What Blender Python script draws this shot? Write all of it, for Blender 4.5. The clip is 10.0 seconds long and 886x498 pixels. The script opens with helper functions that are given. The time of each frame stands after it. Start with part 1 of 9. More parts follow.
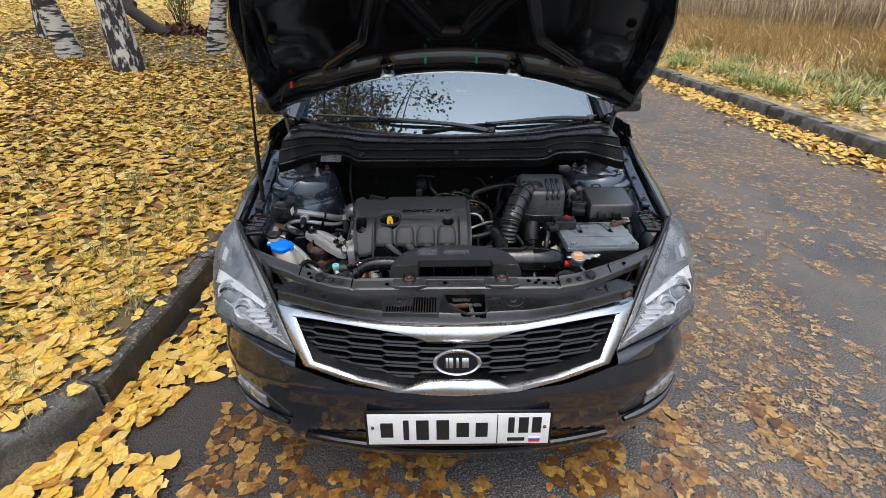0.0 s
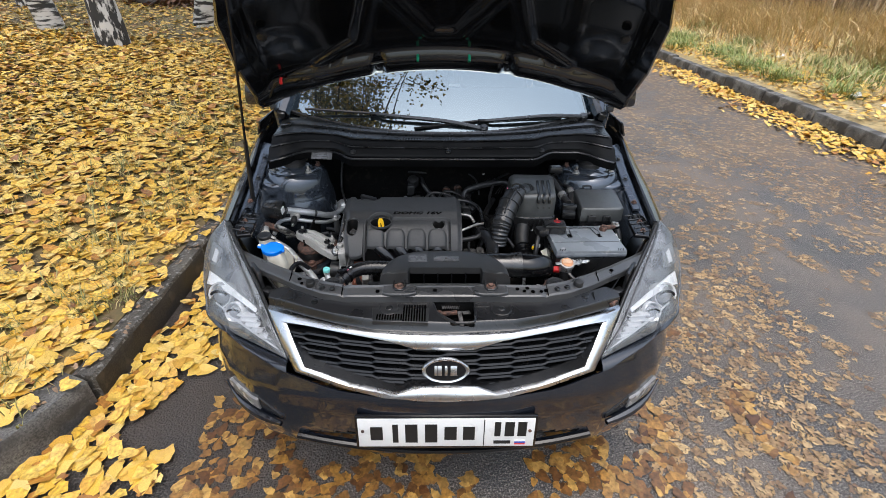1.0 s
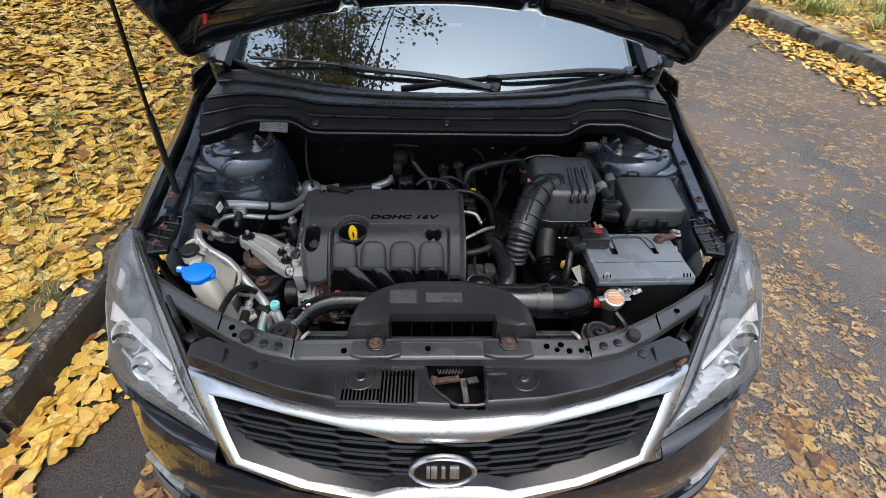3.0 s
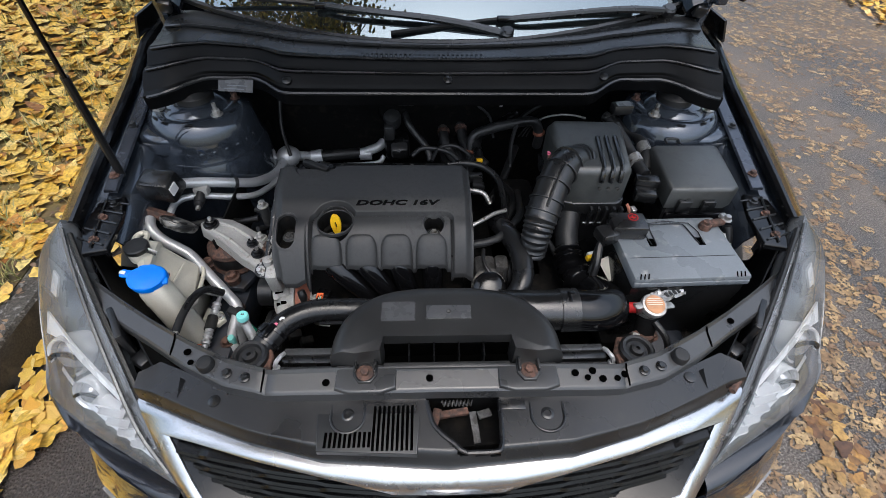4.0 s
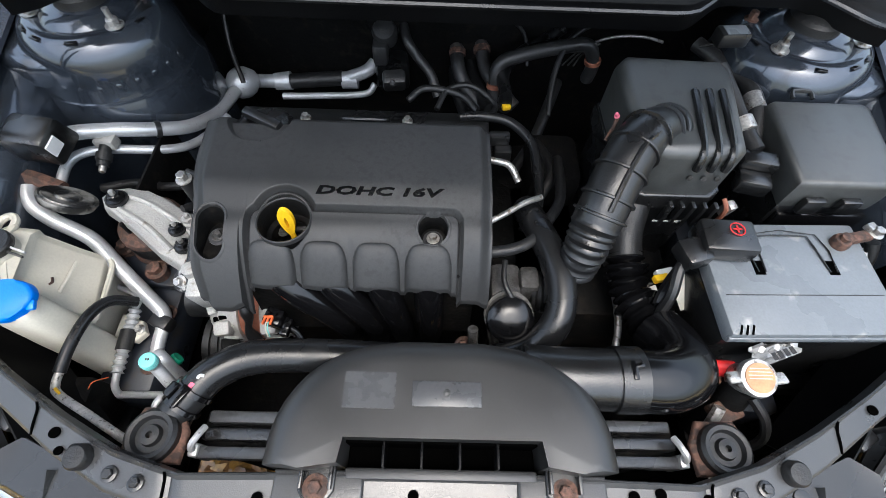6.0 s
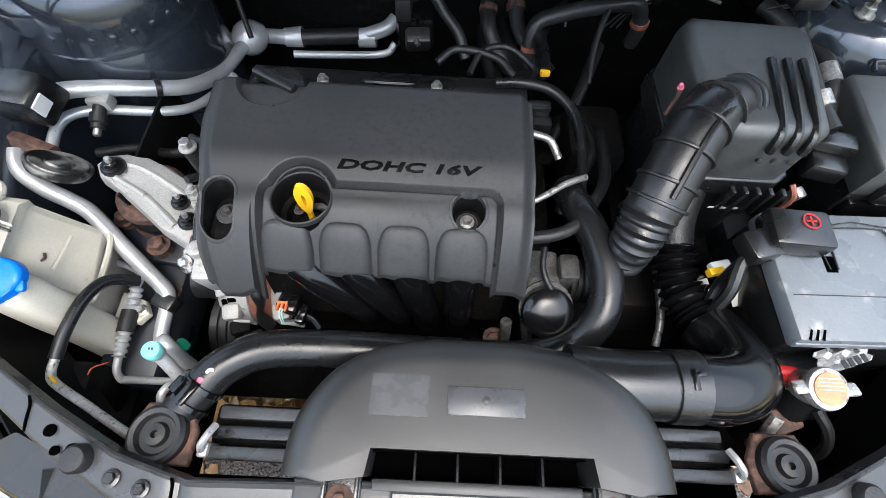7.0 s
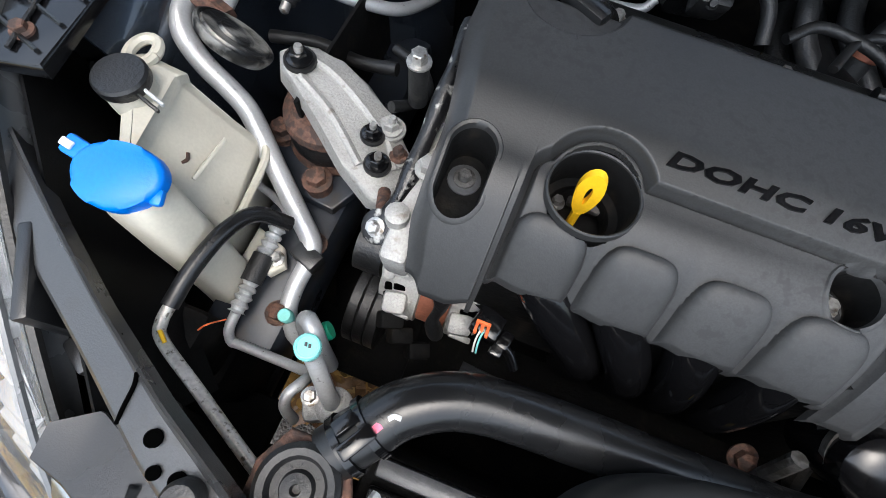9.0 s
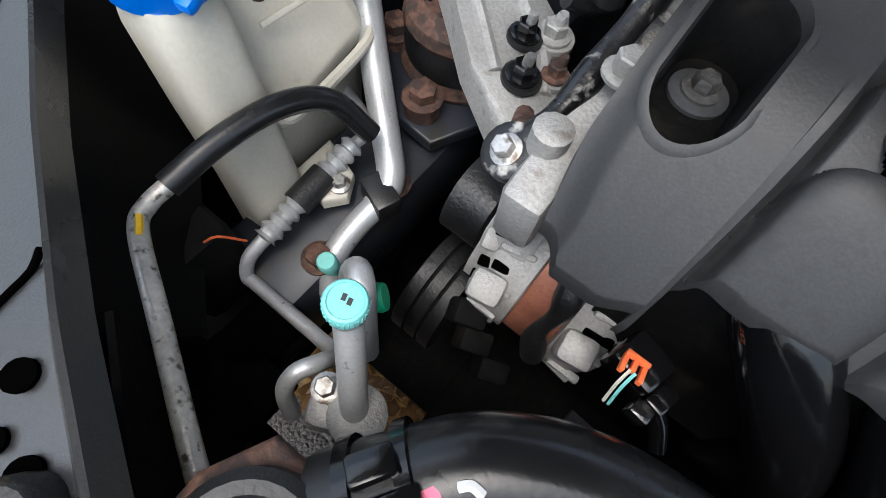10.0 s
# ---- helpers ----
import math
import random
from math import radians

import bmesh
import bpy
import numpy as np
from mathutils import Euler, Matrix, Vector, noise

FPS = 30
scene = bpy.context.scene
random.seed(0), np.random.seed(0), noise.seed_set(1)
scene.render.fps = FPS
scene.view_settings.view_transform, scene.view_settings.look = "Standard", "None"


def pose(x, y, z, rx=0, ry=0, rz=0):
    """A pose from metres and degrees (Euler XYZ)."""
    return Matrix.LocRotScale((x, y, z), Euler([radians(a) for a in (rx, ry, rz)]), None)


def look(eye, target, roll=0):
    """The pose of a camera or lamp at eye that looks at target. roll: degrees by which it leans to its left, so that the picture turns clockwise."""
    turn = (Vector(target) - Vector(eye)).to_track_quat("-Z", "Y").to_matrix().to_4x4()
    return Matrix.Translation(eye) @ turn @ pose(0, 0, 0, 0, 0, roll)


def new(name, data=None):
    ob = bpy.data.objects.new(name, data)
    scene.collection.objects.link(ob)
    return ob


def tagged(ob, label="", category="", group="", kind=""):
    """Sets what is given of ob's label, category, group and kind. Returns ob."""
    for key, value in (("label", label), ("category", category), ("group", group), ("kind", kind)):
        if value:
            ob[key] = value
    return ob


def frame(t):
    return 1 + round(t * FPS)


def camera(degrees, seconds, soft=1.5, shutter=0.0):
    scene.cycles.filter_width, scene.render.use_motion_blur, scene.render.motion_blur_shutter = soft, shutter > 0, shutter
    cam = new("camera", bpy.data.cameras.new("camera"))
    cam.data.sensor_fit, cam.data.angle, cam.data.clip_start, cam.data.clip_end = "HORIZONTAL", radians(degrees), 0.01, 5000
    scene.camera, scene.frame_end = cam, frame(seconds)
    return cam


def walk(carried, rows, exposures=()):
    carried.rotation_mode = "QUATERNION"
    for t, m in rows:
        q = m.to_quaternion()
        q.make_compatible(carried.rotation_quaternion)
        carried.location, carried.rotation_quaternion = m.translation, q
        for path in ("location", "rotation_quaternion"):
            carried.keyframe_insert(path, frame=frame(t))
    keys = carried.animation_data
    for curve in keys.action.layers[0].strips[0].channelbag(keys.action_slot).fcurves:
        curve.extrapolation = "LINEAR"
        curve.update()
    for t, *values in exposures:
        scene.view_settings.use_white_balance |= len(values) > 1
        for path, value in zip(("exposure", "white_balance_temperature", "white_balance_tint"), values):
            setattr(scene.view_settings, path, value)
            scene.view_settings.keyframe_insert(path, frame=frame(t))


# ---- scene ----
cam = camera(88.5, 10.0, 0.85)
PATH = [
    (0, (-0.036, -0.944, 1.498), (-0.036, 0.81, 0.537), -0.5),
    (0.5, (-0.029, -0.985, 1.592), (-0.009, 0.744, 0.588), 0.2),
    (1, (-0.027, -0.905, 1.583), (0.003, 0.797, 0.532), 0.6),
    (1.5, (-0.047, -0.79, 1.558), (-0.004, 0.888, 0.471), 0.9),
    (2, (-0.077, -0.659, 1.545), (-0.007, 0.983, 0.405), 1.4),
    (2.5, (-0.066, -0.538, 1.529), (0.004, 1.06, 0.329), 1.6),
    (3, (-0.025, -0.411, 1.518), (0.029, 1.133, 0.249), 1.5),
    (3.2, (-0.018, -0.378, 1.509), (0.041, 1.14, 0.208), 1.9),
    (4.3, (-0.034, -0.12, 1.441), (0.029, 1.202, -0.059), 1.2),
    (4.5, (-0.034, -0.086, 1.421), (0.019, 1.205, -0.106), 0.8),
    (5, (-0.029, 0.017, 1.395), (0.024, 1.207, -0.212), 1.4),
    (5.5, (-0.011, 0.106, 1.37), (0.025, 1.2, -0.304), 1.8),
    (6.8, (-0.035, 0.202, 1.299), (-0.007, 1.113, -0.481), 4.9),
    (7, (-0.054, 0.211, 1.292), (-0.028, 1.098, -0.499), 4.7),
    (7.5, (-0.13, 0.226, 1.265), (-0.073, 1.066, -0.549), 6.7),
    (8, (-0.211, 0.249, 1.226), (-0.13, 1.029, -0.614), 9.9),
    (8.5, (-0.277, 0.273, 1.19), (-0.264, 1.028, -0.662), 12.0),
    (9, (-0.291, 0.299, 1.115), (-0.413, 1.038, -0.74), 12.4),
    (9.5, (-0.314, 0.302, 1.021), (-0.613, 1.015, -0.824), 10.2),
    (10, (-0.326, 0.301, 0.943), (-0.713, 0.993, -0.893), 10.2),
]
EXPOSURES = [(0, 0.66, 6050, 10), (0.5, 0.86, 6050, 10), (2.0, 0.83, 6050, 10), (3.2, 0.75, 6050, 10), (4.3, 0.70, 6000, 10), (5.5, 1.13, 6000, 8), (6.8, 1.62, 6000, 8), (8.5, 1.50, 6000, 8), (9.5, 1.28, 6000, 8), (10, 1.12, 6000, 8)]
walk(cam, [(t, look(eye, target, roll)) for t, eye, target, roll in PATH], EXPOSURES)

# ---- light ----
world = bpy.data.worlds.new("overcast_sky")
scene.world = world
world.use_nodes = True
wn, wl = world.node_tree.nodes, world.node_tree.links
sky = wn.new("ShaderNodeTexSky")
sky.sky_type = 'NISHITA'
sky.sun_disc = False
sky.sun_elevation, sky.sun_rotation = radians(74), radians(172)
sky.air_density, sky.dust_density, sky.ozone_density = 1.6, 6.0, 1.0
grey = wn.new("ShaderNodeHueSaturation")
grey.inputs["Saturation"].default_value = 0.72
wl.new(sky.outputs["Color"], grey.inputs["Color"])
wl.new(grey.outputs["Color"], wn["Background"].inputs["Color"])
wn["Background"].inputs["Strength"].default_value = 0.15
sun_data = bpy.data.lights.new("sun", 'SUN')
sun_data.energy, sun_data.angle, sun_data.color = 0.60, radians(115), (0.97, 0.985, 1.0)
sun = new("sun", sun_data)
sun.matrix_world = look((0.3, -2.1, 7.2), (0, 0, 0))

# ---- helpers ----
UP = Vector((0, 0, 1))


def thing(name, loc=(0, 0, 0), label="", category="", group="", kind=""):
    ob = new(name)
    ob.location = loc
    ob.empty_display_size = 0.1
    return tagged(ob, label, category, group, kind)


def mesh_of(name, bm, material, angle=38):
    bmesh.ops.recalc_face_normals(bm, faces=bm.faces)
    me = bpy.data.meshes.new(name)
    bm.to_mesh(me)
    bm.free()
    me.polygons.foreach_set("use_smooth", [True] * len(me.polygons))
    me.set_sharp_from_angle(angle=radians(angle))
    me.materials.append(material)
    return me


def part(name, bm, material, parent=None, label="", angle=38, loc=None):
    ob = new(name, mesh_of(name, bm, material, angle))
    if parent is not None:
        ob.parent = parent
        if parent.type == 'EMPTY':
            ob.location = -parent.location
    if loc:
        ob.location = Vector(ob.location) + Vector(loc)
    return tagged(ob, label)


def box(bm, c, s, bev=0.0, rot=(0, 0, 0), top=(1, 1), seg=2):
    m = Matrix.Translation(c) @ Euler([radians(a) for a in rot]).to_matrix().to_4x4()
    vs = []
    for z in (-0.5, 0.5):
        kx, ky = top if z > 0 else (1, 1)
        for x, y in ((-0.5, -0.5), (0.5, -0.5), (0.5, 0.5), (-0.5, 0.5)):
            vs.append(bm.verts.new(m @ Vector((x * s[0] * kx, y * s[1] * ky, z * s[2]))))
    fs = [bm.faces.new([vs[i] for i in q]) for q in ((3, 2, 1, 0), (4, 5, 6, 7), (0, 1, 5, 4), (1, 2, 6, 5), (2, 3, 7, 6), (3, 0, 4, 7))]
    if bev > 0:
        es = list({e for f in fs for e in f.edges})
        bmesh.ops.bevel(bm, geom=es, offset=bev, segments=seg, profile=0.5, affect='EDGES', clamp_overlap=True)
    return bm


def slab(bm, poly, z0, z1, bev=0.0, seg=3, m=None):
    m = m or Matrix.Identity(4)
    lo = [bm.verts.new(m @ Vector((x, y, z0))) for x, y in poly]
    hi = [bm.verts.new(m @ Vector((x, y, z1))) for x, y in poly]
    n = len(poly)
    fs = [bm.faces.new(lo[::-1]), bm.faces.new(hi)]
    for i in range(n):
        fs.append(bm.faces.new((lo[i], lo[(i + 1) % n], hi[(i + 1) % n], hi[i])))
    if bev > 0:
        bmesh.ops.bevel(bm, geom=list(fs[1].edges), offset=bev, segments=seg, profile=0.5, affect='EDGES', clamp_overlap=True)
    return bm


def spline(pts, sub=6):
    p = [Vector(q) for q in pts]
    if len(p) < 3 or sub <= 1:
        return p
    p = [p[0] * 2 - p[1]] + p + [p[-1] * 2 - p[-2]]
    out = []
    for i in range(1, len(p) - 2):
        a, b, c, d = p[i - 1:i + 3]
        for k in range(sub):
            t = k / sub
            out.append(0.5 * (2 * b + (c - a) * t + (2 * a - 5 * b + 4 * c - d) * t * t + (3 * b - a - 3 * c + d) * t ** 3))
    return out + [p[-2]]


def tube(bm, pts, r, n=10, sub=6, caps=True, shape=None):
    """A tube along a smooth line; r is a number or a function of 0..1."""
    line = spline(pts, sub)
    rings, side = [], None
    total = len(line) - 1
    for i, p in enumerate(line):
        way = (line[min(i + 1, total)] - line[max(i - 1, 0)]).normalized()
        if side is None:
            side = way.orthogonal().normalized()
        side = (side - way * side.dot(way)).normalized()
        other = way.cross(side)
        rad = r(i / total) if callable(r) else r
        rings.append([bm.verts.new(p + (side * math.cos(2 * math.pi * k / n) + other * math.sin(2 * math.pi * k / n)) * rad) for k in range(n)])
    for a, b in zip(rings, rings[1:]):
        for k in range(n):
            bm.faces.new((a[k], a[(k + 1) % n], b[(k + 1) % n], b[k]))
    if caps:
        bm.faces.new(rings[0][::-1])
        bm.faces.new(rings[-1])
    return bm


def lathe(bm, prof, base, axis=(0, 0, 1), n=24, caps=True):
    """Turns a profile of (radius, height) about axis."""
    q = Vector(axis).normalized().to_track_quat('Z', 'Y').to_matrix()
    base = Vector(base)
    rings = []
    for r, h in prof:
        rings.append([bm.verts.new(base + q @ Vector((r * math.cos(2 * math.pi * k / n), r * math.sin(2 * math.pi * k / n), h))) for k in range(n)])
    for a, b in zip(rings, rings[1:]):
        for k in range(n):
            bm.faces.new((a[k], a[(k + 1) % n], b[(k + 1) % n], b[k]))
    if caps:
        bm.faces.new(rings[0][::-1])
        bm.faces.new(rings[-1])
    return bm


def sheet(bm, f, nu, nv, skip=None):
    """A surface of points f(u, v), u and v from 0 to 1."""
    g = [[bm.verts.new(f(i / nu, j / nv)) for j in range(nv + 1)] for i in range(nu + 1)]
    for i in range(nu):
        for j in range(nv):
            if skip and skip((i + 0.5) / nu, (j + 0.5) / nv):
                continue
            bm.faces.new((g[i][j], g[i + 1][j], g[i + 1][j + 1], g[i][j + 1]))
    loose = [v for v in bm.verts if not v.link_faces]
    bmesh.ops.delete(bm, geom=loose, context='VERTS')
    return bm


def loft(bm, rings):
    """Joins closed rings of points into one skin with ends."""
    rows = [[bm.verts.new(p) for p in r] for r in rings]
    for r0, r1 in zip(rows, rows[1:]):
        n = len(r0)
        for k in range(n):
            bm.faces.new((r0[k], r0[(k + 1) % n], r1[(k + 1) % n], r1[k]))
    bm.faces.new(rows[0][::-1])
    bm.faces.new(rows[-1])
    return bm


def soft_ring(x0, x1, y0, y1, z, n=28, power=4.0):
    """A rounded rectangle at height z."""
    out = []
    for k in range(n):
        t = 2 * math.pi * (k + 0.5) / n
        cx, cy = math.cos(t), math.sin(t)
        r = (abs(cx) ** power + abs(cy) ** power) ** (-1 / power)
        out.append(((x0 + x1) / 2 + (x1 - x0) / 2 * cx * r, (y0 + y1) / 2 + (y1 - y0) / 2 * cy * r, z))
    return out


def thick(bm, t):
    bmesh.ops.recalc_face_normals(bm, faces=bm.faces)
    bmesh.ops.solidify(bm, geom=bm.faces[:], thickness=t)
    return bm


def bolt(bm, c, r=0.008, h=0.007, axis=(0, 0, 1), flange=1.5):
    lathe(bm, [(r * flange, 0), (r * flange, 0.002), (r * 1.05, 0.003)], c, axis, 16)
    a = Vector(axis).normalized()
    lathe(bm, [(r, 0), (r, h), (r * 0.85, h + 0.001)], Vector(c) + a * 0.0025, axis, 6)
    return bm


def along(table, t):
    for (a, *va), (b, *vb) in zip(table, table[1:]):
        if t <= b:
            k = max(0, (t - a) / (b - a))
            return [p + (q - p) * k for p, q in zip(va, vb)]
    return list(table[-1][1:])


def step(a, b, x):
    t = min(1, max(0, (x - a) / (b - a)))
    return t * t * (3 - 2 * t)


# ---- materials ----
def material(name, colour, rough=0.5, metal=0.0, var=0.25, scale=12.0, grain=0.15, grain_scale=260.0, bump=0.15, dirt=None, dirt_at=0.62, coat=0.0, spec=0.5, rough_var=0.12, dirt_scale=None):
    m = bpy.data.materials.new(name)
    m.use_nodes = True
    n, l = m.node_tree.nodes, m.node_tree.links
    b = n["Principled BSDF"]
    tc = n.new("ShaderNodeTexCoord")

    def noise_of(s, detail=5):
        t = n.new("ShaderNodeTexNoise")
        t.inputs["Scale"].default_value = s
        t.inputs["Detail"].default_value = detail
        l.new(tc.outputs["Object"], t.inputs["Vector"])
        return t.outputs["Fac"]

    def span(fac, lo, hi, a, c):
        t = n.new("ShaderNodeMapRange")
        t.inputs[1].default_value, t.inputs[2].default_value, t.inputs[3].default_value, t.inputs[4].default_value = lo, hi, a, c
        l.new(fac, t.inputs[0])
        return t.outputs[0]

    def mix(fac, a, c, mode='MIX'):
        t = n.new("ShaderNodeMix")
        t.data_type, t.blend_type = 'RGBA', mode
        for sock, val in ((t.inputs[0], fac), (t.inputs[6], a), (t.inputs[7], c)):
            if isinstance(val, (tuple, float, int)):
                sock.default_value = (*val, 1) if isinstance(val, tuple) else val
            else:
                l.new(val, sock)
        return t.outputs[2]

    big, small = noise_of(scale), noise_of(grain_scale, 2)
    k1 = span(big, 0.3, 0.7, 1 - var, 1 + var)
    k2 = span(small, 0.3, 0.7, 1 - grain, 1 + grain)
    mul = n.new("ShaderNodeMath")
    mul.operation = 'MULTIPLY'
    l.new(k1, mul.inputs[0])
    l.new(k2, mul.inputs[1])
    vec = n.new("ShaderNodeVectorMath")
    vec.operation = 'SCALE'
    vec.inputs[0].default_value = colour
    l.new(mul.outputs[0], vec.inputs["Scale"])
    col = vec.outputs[0]
    r = span(big, 0.3, 0.7, max(0.02, rough - rough_var), min(1, rough + rough_var))
    if dirt:
        spots = span(noise_of(dirt_scale or scale * 3.3, 8), dirt_at - 0.05, dirt_at + 0.06, 0, 1)
        col = mix(spots, col, dirt)
    l.new(col, b.inputs["Base Color"])
    l.new(r, b.inputs["Roughness"])
    b.inputs["Metallic"].default_value = metal
    b.inputs["Coat Weight"].default_value = coat
    b.inputs["Coat Roughness"].default_value = 0.04
    b.inputs["Specular IOR Level"].default_value = spec
    if bump:
        bp = n.new("ShaderNodeBump")
        bp.inputs["Strength"].default_value = bump
        bp.inputs["Distance"].default_value = 0.002
        l.new(small, bp.inputs["Height"])
        l.new(bp.outputs[0], b.inputs["Normal"])
    return m


PAINT = material("dark_blue_grey_paint", (0.007, 0.009, 0.014), 0.2, 0.2, 0.12, 5, 0.1, 900, 0.0, coat=1.0, rough_var=0.05)
BAY_PAINT = material("dull_bay_paint", (0.050, 0.061, 0.079), 0.20, 0.6, 0.3, 7, 0.1, 400, 0.02, coat=1.0, dirt=(0.03, 0.03, 0.03), dirt_at=0.66, rough_var=0.08)
PLASTIC = material("black_plastic", (0.0085, 0.0087, 0.009), 0.27, 0, 0.22, 9, 0.12, 500, 0.14, spec=0.8)
TRIM = material("soft_black_trim", (0.0085, 0.0087, 0.0095), 0.29, 0, 0.2, 8, 0.15, 700, 0.10, spec=0.65, dirt=(0.014, 0.0135, 0.013), dirt_at=0.66)
COVER = material("textured_cover_plastic", (0.0265, 0.0268, 0.0272), 0.52, 0, 0.24, 7, 0.16, 620, 0.07, spec=0.48, dirt=(0.0215, 0.0217, 0.022), dirt_at=0.57, dirt_scale=130, rough_var=0.10)
GLOSS = material("gloss_black", (0.004, 0.004, 0.0045), 0.15, 0, 0.2, 10, 0.1, 300, 0.03)
RUBBER = material("black_rubber", (0.0095, 0.0095, 0.0098), 0.45, 0, 0.25, 14, 0.15, 300, 0.3, dirt=(0.022, 0.021, 0.019), dirt_at=0.68)
LID = material("satin_black_lid", (0.039, 0.0415, 0.0405), 0.44, 0, 0.22, 8, 0.2, 700, 0.12, spec=1.0, dirt=(0.029, 0.0305, 0.0295), dirt_at=0.58, dirt_scale=45)
RAIL_PAINT = material("satin_black_rail_paint", (0.034, 0.0345, 0.0355), 0.34, 0.0, 0.2, 8, 0.16, 700, 0.10, spec=0.75, dirt=(0.030, 0.029, 0.027), dirt_at=0.66)
MOTTLED = material("mottled_horn_disc", (0.014, 0.0138, 0.0135), 0.4, 0.3, 0.3, 18, 0.2, 220, 0.4, dirt=(0.26, 0.25, 0.23), dirt_at=0.53, dirt_scale=30)
# Rubber base lightened so bulkhead hoses look lit; dust spots lie over it.
LIT_DUSTY = material("lit_dusty_hose_rubber", (0.022, 0.022, 0.0225), 0.42, 0, 0.25, 14, 0.15, 300, 0.25, dirt=(0.05, 0.047, 0.042), dirt_at=0.64)
HOSE = material("ribbed_hose_rubber", (0.009, 0.0092, 0.0098), 0.28, 0, 0.2, 16, 0.15, 350, 0.06, spec=0.45)
# Near-black base carries the deep bay shade in its colour; the spots are grime.
DARK = material("grimy_shade_black", (0.0035, 0.0035, 0.0035), 0.75, 0, 0.4, 12, 0.3, 150, 0.4, dirt=(0.012, 0.010, 0.008), dirt_at=0.6, spec=0.15)
ALU = material("brushed_aluminium", (0.50, 0.51, 0.52), 0.40, 0.5, 0.12, 20, 0.06, 500, 0.08, dirt=(0.16, 0.155, 0.15), dirt_at=0.69, dirt_scale=160)
CAST = material("cast_aluminium", (0.37, 0.362, 0.342), 0.6, 0.35, 0.18, 18, 0.12, 420, 0.4, dirt=(0.22, 0.20, 0.17), dirt_at=0.67, dirt_scale=70)
STEEL = material("zinc_steel", (0.46, 0.45, 0.43), 0.42, 0.8, 0.3, 40, 0.2, 300, 0.2, dirt=(0.16, 0.13, 0.10), dirt_at=0.60, dirt_scale=110)
RUST = material("rusty_steel", (0.115, 0.060, 0.042), 0.8, 0.15, 0.35, 30, 0.35, 200, 0.6, dirt=(0.05, 0.032, 0.026), dirt_at=0.52)
CHROME = material("chrome", (0.60, 0.605, 0.61), 0.27, 1.0, 0.05, 9, 0.03, 300, 0.0, rough_var=0.05, dirt=(0.50, 0.485, 0.46), dirt_at=0.68, dirt_scale=40)
REFLECT = material("bright_reflector", (0.88, 0.89, 0.90), 0.2, 0.55, 0.05, 20, 0.03, 300, 0.0, rough_var=0.05)
MILK = material("milky_plastic", (0.51, 0.485, 0.41), 0.36, 0, 0.12, 9, 0.04, 300, 0.08, dirt=(0.42, 0.33, 0.20), dirt_at=0.68, dirt_scale=7)
BLUE = material("blue_plastic", (0.003, 0.17, 0.74), 0.4, 0, 0.06, 20, 0.05, 300, 0.1)
CYAN = material("turquoise_plastic", (0.22, 0.62, 0.58), 0.45, 0, 0.06, 20, 0.05, 300, 0.1)
YELLOW = material("yellow_plastic", (0.85, 0.50, 0.01), 0.4, 0, 0.06, 20, 0.05, 300, 0.1)
ORANGE = material("orange_plastic", (0.78, 0.16, 0.05), 0.45, 0, 0.08, 20, 0.05, 300, 0.1)
RED = material("red_plastic", (0.6, 0.02, 0.02), 0.4, 0, 0.1, 20, 0.05, 300, 0.1)
GREEN = material("green_plastic", (0.01, 0.3, 0.16), 0.45, 0, 0.1, 20, 0.05, 300, 0.1)
PINK = material("pink_paint_mark", (0.75, 0.16, 0.25), 0.6, 0, 0.1, 40, 0.05, 300, 0.1)
STAINED = material("stained_metal_pipe", (0.52, 0.50, 0.46), 0.42, 0.45, 0.2, 25, 0.15, 300, 0.2, dirt=(0.10, 0.085, 0.06), dirt_at=0.62, dirt_scale=170)
CHASSIS = material("dark_blue_chassis_paint", (0.017, 0.021, 0.029), 0.36, 0.1, 0.25, 9, 0.12, 300, 0.05, spec=0.6, dirt=(0.022, 0.020, 0.018), dirt_at=0.62)
COPPER = material("copper_winding", (0.34, 0.13, 0.08), 0.5, 0.4, 0.2, 60, 0.1, 300, 0.3)
CASE = material("grey_battery_case", (0.15, 0.165, 0.18), 0.32, 0, 0.12, 8, 0.06, 300, 0.1, dirt=(0.32, 0.32, 0.31), dirt_at=0.68)
PAPER = material("white_paper", (0.62, 0.6, 0.52), 0.7, 0, 0.1, 40, 0.05, 300, 0.1)
FOIL = material("crumpled_foil", (0.5, 0.5, 0.5), 0.35, 0.6, 0.2, 40, 0.05, 300, 0.6)
WHITE = material("white_plate", (0.66, 0.66, 0.65), 0.35, 0, 0.05, 10, 0.03, 300, 0.0, dirt=(0.5, 0.48, 0.45), dirt_at=0.72)
# Near-black that stands in for the shade inside holes; also draws seam lines.
VOID = material("hole_shade_seam_black", (0.001, 0.001, 0.001), 0.95, 0, 0.1, 20, 0.05, 300, 0.0, spec=0.0)
INK = material("black_ink", (0.008, 0.008, 0.008), 0.55, 0, 0.1, 20, 0.05, 300, 0.0)
GREYINK = material("pale_print", (0.5, 0.5, 0.5), 0.5, 0, 0.1, 60, 0.05, 300, 0.0)
CONCRETE = material("weathered_concrete", (0.125, 0.118, 0.107), 0.85, 0, 0.5, 6, 0.5, 140, 0.9, dirt=(0.045, 0.040, 0.034), dirt_at=0.53, dirt_scale=5)
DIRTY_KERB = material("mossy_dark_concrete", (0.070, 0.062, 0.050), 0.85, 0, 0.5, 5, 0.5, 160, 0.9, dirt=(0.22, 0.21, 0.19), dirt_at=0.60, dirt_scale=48)
